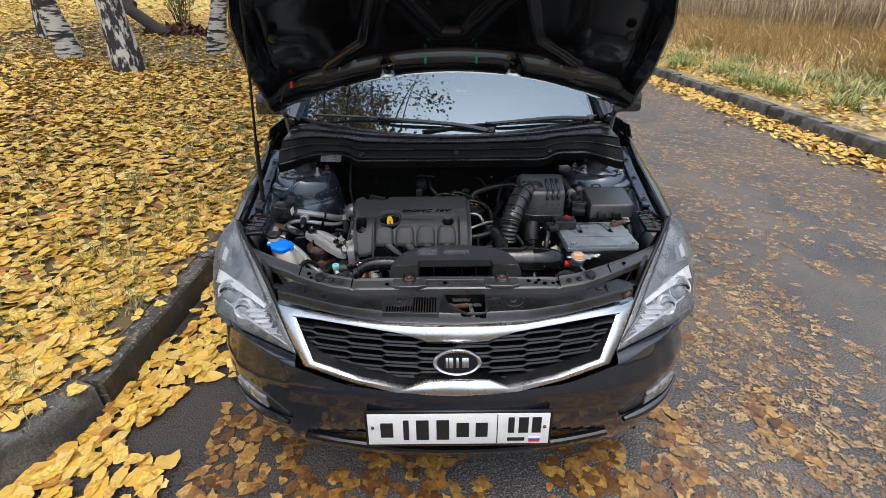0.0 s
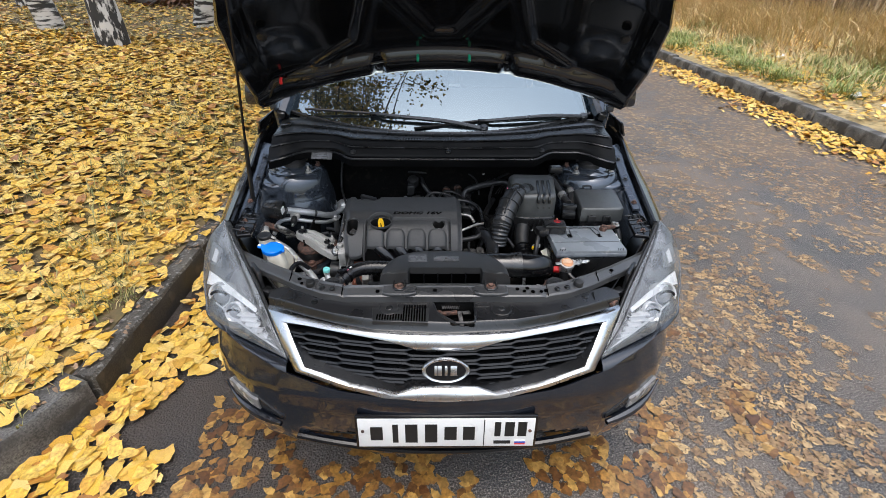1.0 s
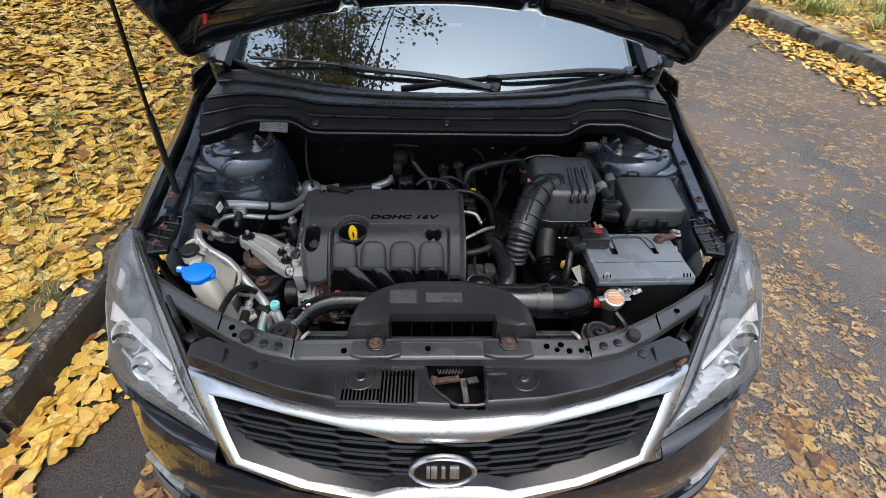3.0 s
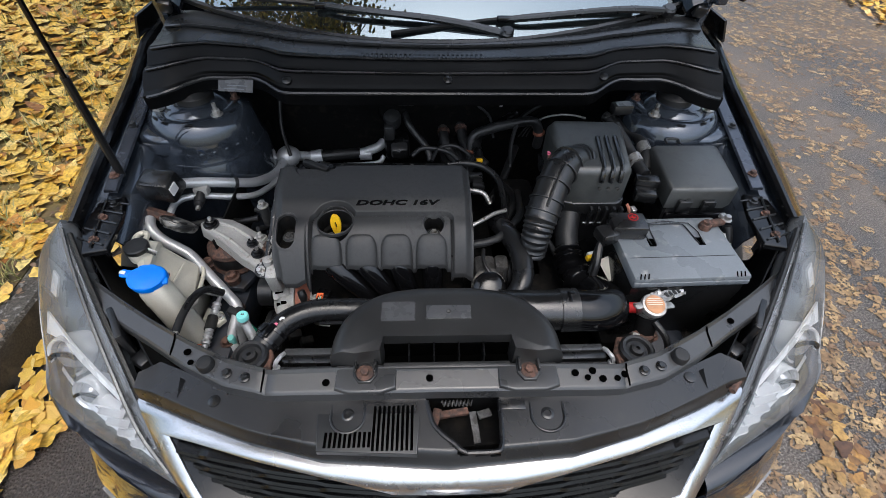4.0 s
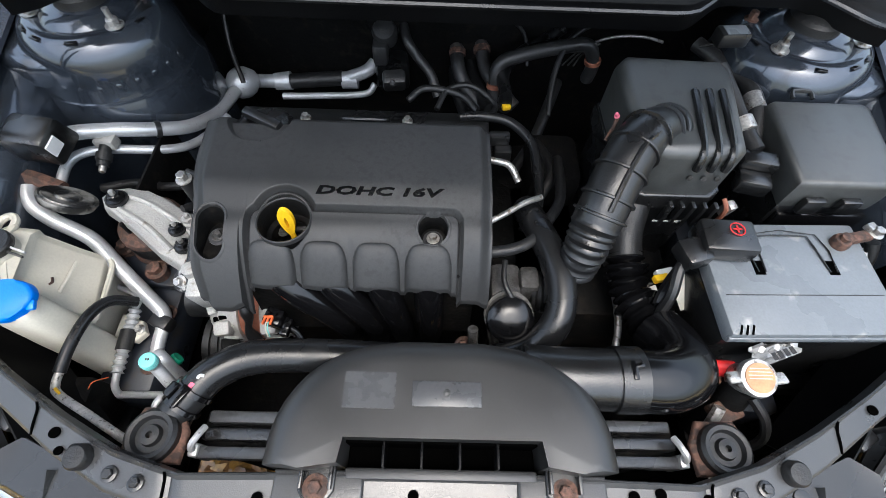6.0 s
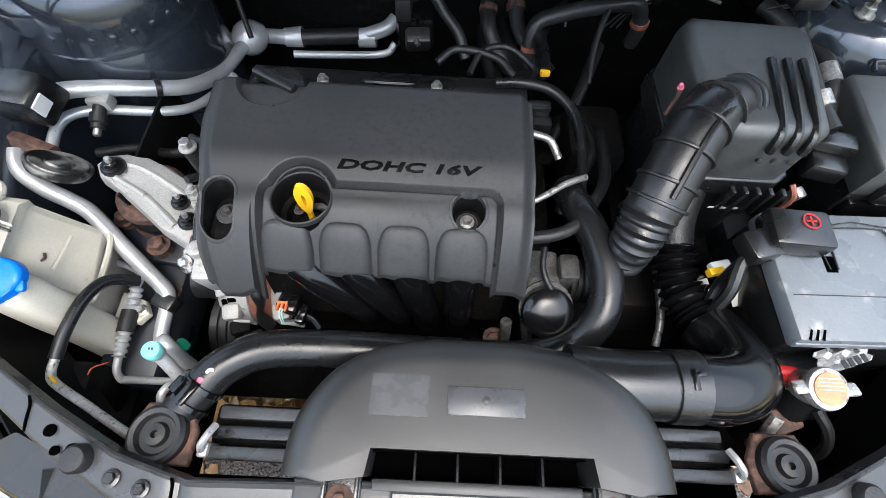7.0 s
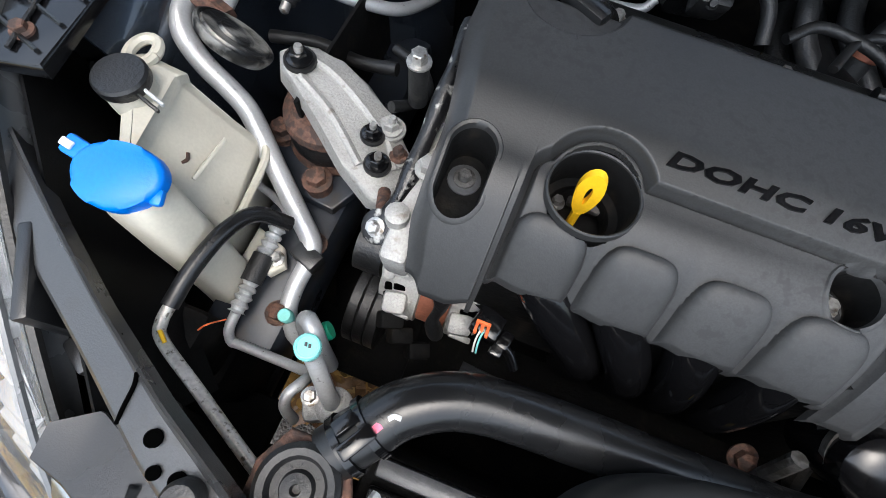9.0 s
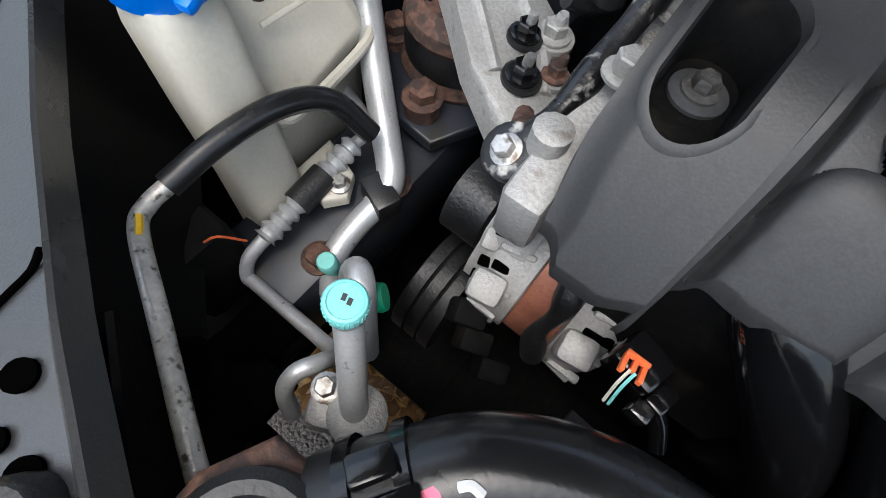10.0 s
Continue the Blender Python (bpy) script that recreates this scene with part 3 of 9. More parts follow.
def scatter(name, mat, places, size, tilt, label, category, flat=False):
    """Many leaves as one mesh; places holds rows of x, y, z."""
    rng = np.random.default_rng(len(places))
    verts, faces, base = [], [], 0
    n = len(places)
    ang = rng.uniform(0, 2 * np.pi, n)
    s = size * rng.uniform(0.65, 1.25, n)
    tx, ty = rng.normal(0, tilt, n), rng.normal(0, tilt, n)
    kinds = rng.integers(0, 3, n)
    for kind in range(3):
        idx = np.nonzero(kinds == kind)[0]
        shp, fs = SHAPES[kind + 3 if flat else kind]
        c, si = np.cos(ang[idx])[:, None], np.sin(ang[idx])[:, None]
        x = (shp[:, 0] * c - shp[:, 1] * si) * s[idx, None]
        y = (shp[:, 0] * si + shp[:, 1] * c) * s[idx, None]
        z = shp[:, 2] * s[idx, None] + x * tx[idx, None] + y * ty[idx, None]
        z -= np.minimum(z.min(axis=1, keepdims=True), 0) * 0.6
        v = np.stack([x + places[idx, 0:1], y + places[idx, 1:2], z + places[idx, 2:3]], axis=-1).reshape(-1, 3)
        f = (np.array(fs)[None] + (np.arange(len(idx)) * 13)[:, None, None]).reshape(-1, 3) + base
        verts.append(v)
        faces.append(f)
        base += len(v)
    v, f = np.concatenate(verts), np.concatenate(faces)
    me = bpy.data.meshes.new(name)
    me.vertices.add(len(v))
    me.vertices.foreach_set("co", v.astype(np.float32).ravel())
    me.loops.add(len(f) * 3)
    me.loops.foreach_set("vertex_index", f.astype(np.int32).ravel())
    me.polygons.add(len(f))
    me.polygons.foreach_set("loop_start", np.arange(0, len(f) * 3, 3, dtype=np.int32))
    me.update(calc_edges=True)
    me.materials.append(mat)
    ob = new(name, me)
    return tagged(ob, label, category, kind="stuff")


def strew(n, x0, x1, y0, y1, zf, keep=None, seed=1, pile=0.02):
    rng = np.random.default_rng(seed)
    p = np.stack([rng.uniform(x0, x1, n), rng.uniform(y0, y1, n), np.zeros(n)], axis=-1)
    if keep:
        p = p[[keep(x, y) for x, y, _ in p]]
    p[:, 2] = [zf(x, y) for x, y, _ in p]
    p[:, 2] += rng.uniform(0, pile, len(p))
    return p


def on_lawn(x, y):
    d = edge_x(y) - 0.06 - x
    return d > 0 and noise.noise((x * 0.8, y * 0.8, 1)) > -0.62 and noise.noise((x * 4, y * 4, 6)) > 0.25 - d * 5


def z_lawn(x, y):
    return lawn_height(x, y) + 0.004


def singled(x, y):
    """The stretch beside the front wing whose leaves are pieces of their own."""
    return -2.05 < x < -0.55 and -0.45 < y < 0.75


def single_leaves(places, size, tilt, mat, parent, seed):
    rng = random.Random(seed)
    meshes = []
    for kind in range(3):
        me = bpy.data.meshes.new("leaf")
        v, f = SHAPES[kind]
        me.from_pydata([tuple(p) for p in v], [], f)
        me.materials.append(mat)
        meshes.append(me)
    for p in places:
        ob = new("leaf", meshes[rng.randrange(3)])
        ob.parent = parent
        k = size * rng.uniform(0.65, 1.25)
        ob.location = (p[0], p[1], p[2] + 0.004)
        ob.rotation_euler = (rng.gauss(0, tilt), rng.gauss(0, tilt), rng.uniform(0, 6.283))
        ob.scale = (k, k, k)


def parted(p):
    m = np.array([singled(x, y) for x, y, _ in p])
    return p[m], p[~m]


LEAF_SIZE = 0.034
near_one, near = parted(strew(36000, -6.5, -1.5, -2.6, 6.5, z_lawn, on_lawn, 2))
mid = strew(21000, -14, -1.5, 6.5, 15, z_lawn, on_lawn, 3)
mid2 = strew(9000, -14, -6.5, 0, 6.5, z_lawn, on_lawn, 4)
far = strew(9000, -32, -1.5, 15, 34, z_lawn, None, 5)
scatter("lawn_leaves", LEAF, np.concatenate([near, near_one[290:], mid, mid2]), LEAF_SIZE, 0.16, "deep carpet of fallen yellow birch leaves", "leaves")
scatter("distant_leaves", LEAF, far, 0.055, 0.25, "yellow leaves far across the lawn", "leaves")
single_leaves(near_one[:290], LEAF_SIZE, 0.2, LEAF, ground, 61)


def in_gutter(x, y):
    k = (x - edge_x(y)) / (0.52 if y > -0.2 else 0.66)
    return 0.0 < k and noise.noise((x * 2.2, y * 2.2, 7)) > -0.9 + 1.15 * k


gutter_one, gutter = parted(strew(13500, -2.4, -0.5, -2.6, 9, lambda x, y: 0.004, in_gutter, 6, 0.016))
extra = np.concatenate([gutter_one[290:], strew(2300, -2.4, -0.5, -2.6, 0.6, lambda x, y: 0.004, in_gutter, 66, 0.022)])
scatter("gutter_leaves", LEAF, np.concatenate([gutter, extra]), 0.031, 0.16, "drift of yellow leaves lying along the kerb", "leaves")
single_leaves(gutter_one[:290], LEAF_SIZE, 0.12, LEAF, road, 62)


def under_front(x, y):
    return noise.noise((x * 2.4, y * 2.4, 9)) > -0.05 - 0.5 * step(0.55, 0.0, abs(y + 0.15)) * step(1.15, 0.5, abs(x)) and x > -0.95 and noise.noise((x * 5, y * 5, 2)) > -0.3


front = strew(8200, -1.2, 1.35, -1.6, 1.2, lambda x, y: 0.003, under_front, 8, 0.004)
scatter("damp_leaves", DAMP, front, 0.025, 0.03, "damp orange-brown leaves on the asphalt under the bumper", "leaves", True)


gap = strew(300, -0.60, -0.28, 0.24, 0.42, lambda x, y: 0.003, None, 81, 0.012)
scatter("gap_leaves", DAMP, gap, 0.024, 0.10, "yellow leaves on the ground seen through the engine bay", "leaves")


def on_road(x, y):
    return 0.7 * noise.noise((x * 1.6, y * 0.9, 11)) + 0.6 * noise.noise((x * 6, y * 5, 4)) > -0.06 - 0.5 * step(3.4, 4.4, x) - 0.1 * step(1.0, 3.0, y)


def beside_car(x, y):
    return 0.5 * noise.noise((x * 1.3, y * 1.0, 31)) + 0.5 * noise.noise((x * 7, y * 6, 8)) > -0.30 + 0.75 * step(1.3, 2.9, x) + 0.3 * step(1.2, 3.0, y)


trodden = np.concatenate([strew(24000, 0.75, 4.55, -2.6, 14, lambda x, y: 0.002, on_road, 10, 0.003), strew(3600, 0.85, 2.9, -1.7, 3.2, lambda x, y: 0.003, beside_car, 67, 0.003)])
scatter("trodden_leaves", WETLEAF, trodden, 0.026, 0.004, "flattened tan leaves trodden into the road", "leaves", True)


def kerb_strip(x, y):
    return edge_x(y) - 0.42 < x < edge_x(y) - 0.012 and noise.noise((x * 7, y * 7, 23)) > -0.25


strip = strew(5200, -2.6, -1.44, -1.2, 6, lambda x, y: max(0.149, lawn_height(x, y)) + 0.004, kerb_strip, 72, 0.008)
scatter("kerb_crumbs", CRUMBS, strip, 0.010, 0.25, "brown leaf crumbs and soil behind the kerb", "leaves")
strip_leaves = strew(900, -2.6, -1.46, -1.2, 7, lambda x, y: max(0.149, lawn_height(x, y)) + 0.006, kerb_strip, 73, 0.012)
scatter("kerb_top_leaves", LEAF, strip_leaves, 0.032, 0.16, "yellow leaves scattered along the top of the kerb", "leaves")


def crumbled(x, y):
    return 0.6 * noise.noise((x * 0.9, y * 0.5, 17)) + 0.5 * noise.noise((x * 9, y * 7, 3)) > 0.10 - 0.30 * step(2.2, 4.2, x) - 0.28 * step(2.5, 6.0, y)


crumbs = strew(66000, 0.8, 4.5, -1.5, 16, lambda x, y: 0.0015, crumbled, 71, 0.002)
scatter("leaf_crumbs", CRUMBS, crumbs, 0.011, 0.004, "brown crumbs of crushed leaves spread over the road", "leaves", True)


def by_kerb(x, y):
    return noise.noise((x * 41, y * 37, 14)) + 0.4 * noise.noise((x * 2, y * 1.1, 4)) > -0.55 + 1.5 * (4.56 - x)


verge = strew(19000, 4.75, 8.6, 0.5, 20, lambda x, y: z_verge(x, y) + 0.022, None, 12, 0.05)
kerbside = strew(13000, 3.7, 4.56, 0.5, 20, lambda x, y: 0.004, by_kerb, 13)
scatter("verge_leaves", LEAF, np.concatenate([verge, kerbside]), 0.030, 0.25, "yellow leaves along the far kerb", "leaves")


def blades(name, mat, places, height, spread, label, seed, width=0.006, lean=0.35, heading=None):
    """Grass as thin bent strips, in one mesh."""
    rng = np.random.default_rng(seed)
    n = len(places)
    a = rng.uniform(0, 2 * np.pi, n) if heading is None else rng.normal(heading, 0.8, n)
    h = height * rng.uniform(0.45, 1.15, n)
    le = h * rng.uniform(0.1, lean * 2, n)
    w = width * rng.uniform(0.6, 1.4, n)
    dx, dy = np.cos(a), np.sin(a)
    base = places + np.stack([rng.normal(0, spread, n), rng.normal(0, spread, n), np.zeros(n)], axis=-1)
    out = np.zeros((n, 5, 3))
    for k, (f, wi) in enumerate(((0, 1), (0, -1), (0.55, 0.8), (0.55, -0.8), (1.0, 0))):
        out[:, k, 0] = base[:, 0] + dx * le * f * f - dy * w * wi
        out[:, k, 1] = base[:, 1] + dy * le * f * f + dx * w * wi
        out[:, k, 2] = base[:, 2] + h * f * (1 - 0.15 * f)
    fs = np.array([(0, 1, 3), (0, 3, 2), (2, 3, 4)])
    f = (fs[None] + (np.arange(n) * 5)[:, None, None]).reshape(-1, 3)
    me = bpy.data.meshes.new(name)
    v = out.reshape(-1, 3)
    me.vertices.add(len(v))
    me.vertices.foreach_set("co", v.astype(np.float32).ravel())
    me.loops.add(len(f) * 3)
    me.loops.foreach_set("vertex_index", f.astype(np.int32).ravel())
    me.polygons.add(len(f))
    me.polygons.foreach_set("loop_start", np.arange(0, len(f) * 3, 3, dtype=np.int32))
    me.update(calc_edges=True)
    me.materials.append(mat)
    return tagged(new(name, me), label, "grass", kind="stuff")


def clumps(n, per, x0, x1, y0, y1, zf, seed):
    rng = np.random.default_rng(seed)
    c = np.stack([rng.uniform(x0, x1, n), rng.uniform(y0, y1, n), np.zeros(n)], axis=-1)
    c[:, 2] = [zf(x, y) for x, y, _ in c]
    return np.repeat(c, per, axis=0)


def tufts(spots, per, spread):
    out = []
    rng = np.random.default_rng(77)
    for x, y, k in spots:
        q = rng.normal(0, spread * k, (int(per * k), 2)) * (1.0, 1.5)
        out.append(np.stack([x + q[:, 0], y + q[:, 1], np.full(len(q), z_verge(x, y) - 0.01)], axis=-1))
    return np.concatenate(out)


TUFTS = [(5.55, 8.4, 1.3), (5.35, 7.2, 1.2), (6.9, 12.0, 1.4), (6.0, 5.9, 1.2), (6.9, 6.3, 1.4), (5.2, 9.6, 1.0), (5.7, 10.6, 1.3), (6.3, 7.0, 0.8), (5.3, 5.2, 0.5), (6.4, 9.3, 0.8), (5.25, 6.3, 0.7), (7.4, 7.8, 0.7), (5.6, 3.9, 0.8), (5.5, 12.2, 1.0), (6.0, 14, 1.2)]
blades("lawn_grass", GRASS, clumps(760, 12, -7, -1.62, 0.2, 11, z_lawn, 21), 0.10, 0.05, "short green grass showing between fallen leaves", 22, 0.0028, 0.7)
blades("kerb_grass", GRASS, clumps(170, 20, -2.4, -1.58, -0.5, 4.5, z_lawn, 23), 0.085, 0.035, "thin grass growing behind the kerb", 24, 0.0022, 0.8)
blades("green_tufts", LUSH, tufts(TUFTS, 330, 0.13), 0.29, 0.03, "long green grass tufts on the verge", 26, 0.006, 1.3)
blades("verge_straw", STRAW, clumps(700, 24, 5.6, 12, 1, 22, z_verge, 29), 0.30, 0.14, "low dry grass on the verge", 30, 0.007, 0.9)
blades("leaning_straw", STRAW, clumps(760, 32, 6.6, 14, 3, 24, z_verge, 31), 0.62, 0.24, "tall dry straw bent over by the wind", 32, 0.008, 1.15, 3.6)
blades("dry_reeds", REED, clumps(1300, 36, 10.4, 18, 5, 30, z_verge, 27), 1.35, 0.18, "dense wall of brown dead reeds", 28, 0.012, 0.2)


def litter(x, y, w, seed, mat, label):
    rng = random.Random(seed)
    ob = thing("litter", (x, y, z_verge(x, y)), label, "litter", group="litter on the verge")
    bm = bmesh.new()
    sheet(bm, lambda u, v: Vector((x + (u - 0.5) * w, y + (v - 0.5) * w * 0.6, z_verge(x, y) + 0.02 + 0.045 * abs(noise.noise((u * 3.1, v * 2.7, seed))) + 0.03 * math.sin(3.1 * u))), 9, 6)
    thick(bm, 0.001)
    part("crumpled_sheet", bm, mat, ob, angle=20)


litter(6.28, 7.89, 0.20, 1, WHITE, "crumpled white plastic scrap in the grass")
litter(5.47, 5.09, 0.22, 2, WHITE, "crumpled white paper cup on the leaves")
litter(5.43, 4.57, 0.17, 3, WHITE, "flattened white wrapper on the leaves")


# ---- trees ----
def tree(name, x, y, r, height, lean, label, crown_at, crown_r, n_leaves, seed, drop=0.0, leaf=0.05):
    rng = random.Random(seed)
    ob = thing(name, (x, y, lawn_height(x, y)), label, "tree", group="birches on the lawn")
    bm = bmesh.new()
    top = Vector((x + lean[0], y + lean[1], height))
    base = Vector((x, y, lawn_height(x, y) - 0.05))
    mids = [base.lerp(top, k / 6) + Vector((rng.uniform(-1, 1), rng.uniform(-1, 1), 0)) * (0.05 if 0 < k < 6 else 0) for k in range(7)]
    tube(bm, mids, lambda t: r * (1 + 0.05 * math.sin(t * 60)) * (1.18 - 0.18 * min(1, t * 16)) * (1 - 0.85 * t) + 0.01, 12, 5)
    part("trunk", bm, ROUGH_BARK if seed in (41, 43) else BARK, ob)
    bm = bmesh.new()
    tips = []
    cc = Vector((x + crown_at[0], y + crown_at[1], crown_at[2]))
    for k in range(26):
        t = rng.uniform(0.3, 0.95)
        p = base.lerp(top, t)
        d = Vector((rng.uniform(-1, 1), rng.uniform(-1, 1), rng.uniform(-0.7, 0.9)))
        e = cc + Vector((d.x * crown_r[0], d.y * crown_r[1], d.z * crown_r[2]))
        mid = p.lerp(e, 0.5) + UP * 0.5
        tube(bm, [p, mid, e], lambda q: 0.05 * (1 - q) + 0.008, 6, 5)
        for q in range(6):
            b = p.lerp(e, rng.uniform(0.35, 1.0)) + UP * 0.25
            end = b + Vector((rng.uniform(-0.8, 0.8), rng.uniform(-0.8, 0.8), -rng.uniform(0.1, 0.8) - drop))
            tube(bm, [b, b.lerp(end, 0.5) + UP * 0.15, end], lambda q: 0.010 * (1 - q) + 0.003, 4, 3)
            tips.append((b, end))
    part("limbs", bm, TWIG, ob)
    pts = np.zeros((n_leaves, 3))
    for k in range(n_leaves):
        b, e = tips[rng.randrange(len(tips))]
        p = b.lerp(e, rng.random() ** 0.6)
        pts[k] = (p.x + rng.gauss(0, 0.16), p.y + rng.gauss(0, 0.16), p.z + rng.gauss(0, 0.2))
    lv = scatter("crown", CROWN, pts, leaf, 0.9, "", "")
    lv.parent = ob
    lv.location = -ob.location
    for key in ("kind",):
        del lv[key]
    return ob


tree("birch_tree", -4.44, 5.94, 0.165, 12, (-0.19, 0.3), "birch tree with rough black and white bark on the leafy lawn", (0.3, 0.3, 8.5), (2.6, 2.6, 3.0), 2200, 41)
tree("birch_tree", -5.79, 6.73, 0.14, 11, (-1.03, 0.2), "white birch tree with dark bands on the leafy lawn", (-0.3, 0.3, 8), (2.4, 2.4, 2.8), 1800, 42)
tree("birch_tree", -7.32, 8.4, 0.15, 12, (1.73, 0.3), "birch tree with dark bark standing behind a white one", (0.3, 0.3, 8.5), (2.6, 2.6, 3.0), 1600, 43)
tree("birch_tree", -4.05, 7.81, 0.13, 11, (3.0, 0.3), "birch tree with pale bark peeling from a dark side", (0.3, 0.3, 8), (2.4, 2.4, 2.8), 1800, 44)
tree("birch_tree", -3.3, -2.2, 0.16, 11, (0.9, 1.6), "birch tree with drooping branches over the car", (1.1, 5.2, 7.2), (1.6, 2.6, 1.6), 17000, 45, 0.5, 0.026)


def fallen_trunk():
    z = lawn_height(-5.8, 9.57)
    ob = thing("leaning_trunk", (-5.8, 9.57, z), "dark dead trunk leaning over the lawn", "trunk")
    bm = bmesh.new()
    tube(bm, [(-5.72, 9.55, z - 0.03), (-6.5, 9.6, z + 0.55), (-6.59, 9.7, 1.599), (-10.2, 9.9, z + 3.1)], lambda t: 0.125 - 0.02 * t, 10, 5)
    part("stem", bm, TWIG, ob)


def sapling():
    x, y = -5.6, 9.95
    z = lawn_height(x, y)
    rng = random.Random(3)
    ob = thing("sapling", (x, y, z), "thin sapling with yellow-green leaves in a heap of brown leaves", "sapling")
    bm = bmesh.new()
    tips = []
    for k in range(16):
        a, q = rng.uniform(0, 6.28), rng.uniform(0.1, 0.5)
        p0 = Vector((x + rng.gauss(0, 0.06), y + rng.gauss(0, 0.06), z - 0.02))
        p1 = p0 + Vector((q * math.cos(a), q * math.sin(a), rng.uniform(0.9, 1.7)))
        tube(bm, [p0, p0.lerp(p1, 0.5) + UP * 0.08, p1], lambda t: 0.009 - 0.006 * t, 5, 4)
        tips.append((p0, p1))
    part("stems", bm, TWIG, ob)
    pts = np.zeros((420, 3))
    for k in range(420):
        p0, p1 = tips[k % 16]
        p = p0.lerp(p1, rng.uniform(0.25, 1.0))
        pts[k] = (p.x + rng.gauss(0, 0.04), p.y + rng.gauss(0, 0.04), p.z + rng.gauss(0, 0.04))
    lv = scatter("foliage", GRASS, pts, 0.026, 0.9, "", "")
    lv.parent = ob
    lv.location = -ob.location
    del lv["kind"]


fallen_trunk()
sapling()
heap = np.random.default_rng(9).normal(0, 1, (900, 3)) * (0.42, 0.28, 0)
heap[:, 2] = 0.16 * np.exp(-(heap[:, 0] / 0.5) ** 2 - (heap[:, 1] / 0.35) ** 2)
heap += np.array((-5.5, 9.85, 0.0))
heap[:, 2] += [lawn_height(x, y) for x, y, _ in heap]
scatter("brown_leaf_heap", BROWNLEAF, heap, 0.04, 0.5, "heap of rotten brown leaves under the sapling", "leaves")


# ---- the car: body ----
car = thing("car", (0, 1.35, 0), "dark blue-grey hatchback with bonnet propped open beside a leafy kerb", "car")
PLAN = [(0.0, 0.0, -0.035), (0.2, 0.20, -0.029), (0.35, 0.36, -0.006), (0.5, 0.50, 0.022), (0.6, 0.59, 0.058), (0.7, 0.67, 0.115), (0.8, 0.74, 0.205), (0.9, 0.80, 0.34), (1.0, 0.85, 0.52)]
INSET = [(0.18, 0.075), (0.22, 0.05), (0.27, 0.02), (0.32, 0.008), (0.38, 0.0), (0.46, -0.004), (0.52, 0.0), (0.58, 0.022), (0.64, 0.05)]
TOPZ = [(0.0, 0.534), (0.3, 0.546), (0.5, 0.585), (0.58, 0.602), (0.8, 0.626), (1.0, 0.66)]


def face_point(s, z, out=0.0):
    """A point of the bumper; s runs from -1 to 1 round the front."""
    x, y = along(PLAN, abs(s))
    x2, y2 = along(PLAN, min(1, abs(s) + 0.02))
    x1, y1 = along(PLAN, max(0, abs(s) - 0.02))
    t = Vector((x2 - x1, y2 - y1)).normalized()
    inn = Vector((-t.y, t.x))
    d = along(INSET, z)[0] - out
    return Vector((math.copysign(x + inn.x * d, s) if abs(s) > 1e-6 else 0, y + inn.y * d, z))


def bumper():
    bm = bmesh.new()

    def f(u, v):
        s = u * 2 - 1
        zt = along(TOPZ, abs(s))[0]
        return face_point(s, 0.2 + (zt - 0.2) * v)

    def hole(u, v):
        s = abs(u * 2 - 1)
        z = 0.2 + (along(TOPZ, s)[0] - 0.2) * v
        x = along(PLAN, s)[0]
        return 0.315 + 0.02 * (x / 0.45) ** 2 < z < 0.40 - 0.055 * (x / 0.46) ** 2 and x < 0.45

    sheet(bm, f, 96, 30, hole)
    thick(bm, 0.006)
    b = part("bumper", bm, PAINT, car, "dark blue-grey painted bumper")
    bm = bmesh.new()
    sheet(bm, lambda u, v: Vector(((u - 0.5) * 0.96, 0.05 + 0.08 * (u * 2 - 1) ** 2, 0.27 + 0.17 * v)), 16, 2)
    thick(bm, 0.005)
    part("lower_grille_back", bm, DARK, b, "near-black sheet coloured as shade in the lower intake")
    for k in range(4):
        z = 0.325 + 0.02 * k
        bm = bmesh.new()
        tube(bm, [(x, 0.012 + 0.10 * x * x, z) for x in (-0.45, -0.3, -0.15, 0, 0.15, 0.3, 0.45)], 0.004, 5, 3)
        part("lower_slat", bm, PLASTIC, b)
    bm = bmesh.new()
    tube(bm, [face_point(s, 0.305 + 0.018 * (abs(s) / 0.46) ** 2, 0.006) for s in (-0.46, -0.4, -0.3, -0.15, 0, 0.15, 0.3, 0.4, 0.46)], 0.011, 8, 4)
    part("lip", bm, GLOSS, b, "glossy dark chin lip")
    for s in (-1, 1):
        bm = bmesh.new()
        sheet(bm, lambda u, v: face_point(s * (0.575 + 0.125 * u), 0.415 + 0.035 * u + (0.042 - 0.014 * u) * v, 0.008), 8, 3)
        thick(bm, 0.01)
        part("fog_lamp", bm, material("fog_lens", (0.22, 0.22, 0.22), 0.25, 0.2, 0.15, 30, 0.1, 200, 0.1), b, "narrow pale fog lamp")
        bm = bmesh.new()
        tube(bm, [face_point(s * (0.50 + 0.24 * u), 0.385 + 0.045 * u * u, 0.012) for u in (0, 0.25, 0.5, 0.75, 1)], lambda t: 0.004 + 0.01 * math.sin(math.pi * min(1, t + 0.15)), 8, 4)
        part("fog_lip", bm, PAINT, b)
        bm = bmesh.new()
        sheet(bm, lambda u, v: face_point(s * (0.50 + 0.075 * u), 0.40 + 0.02 * u + (0.012 + 0.034 * u) * v, 0.003), 4, 2)
        thick(bm, 0.004)
        part("fog_recess", bm, PLASTIC, b)
    return b


bumper()


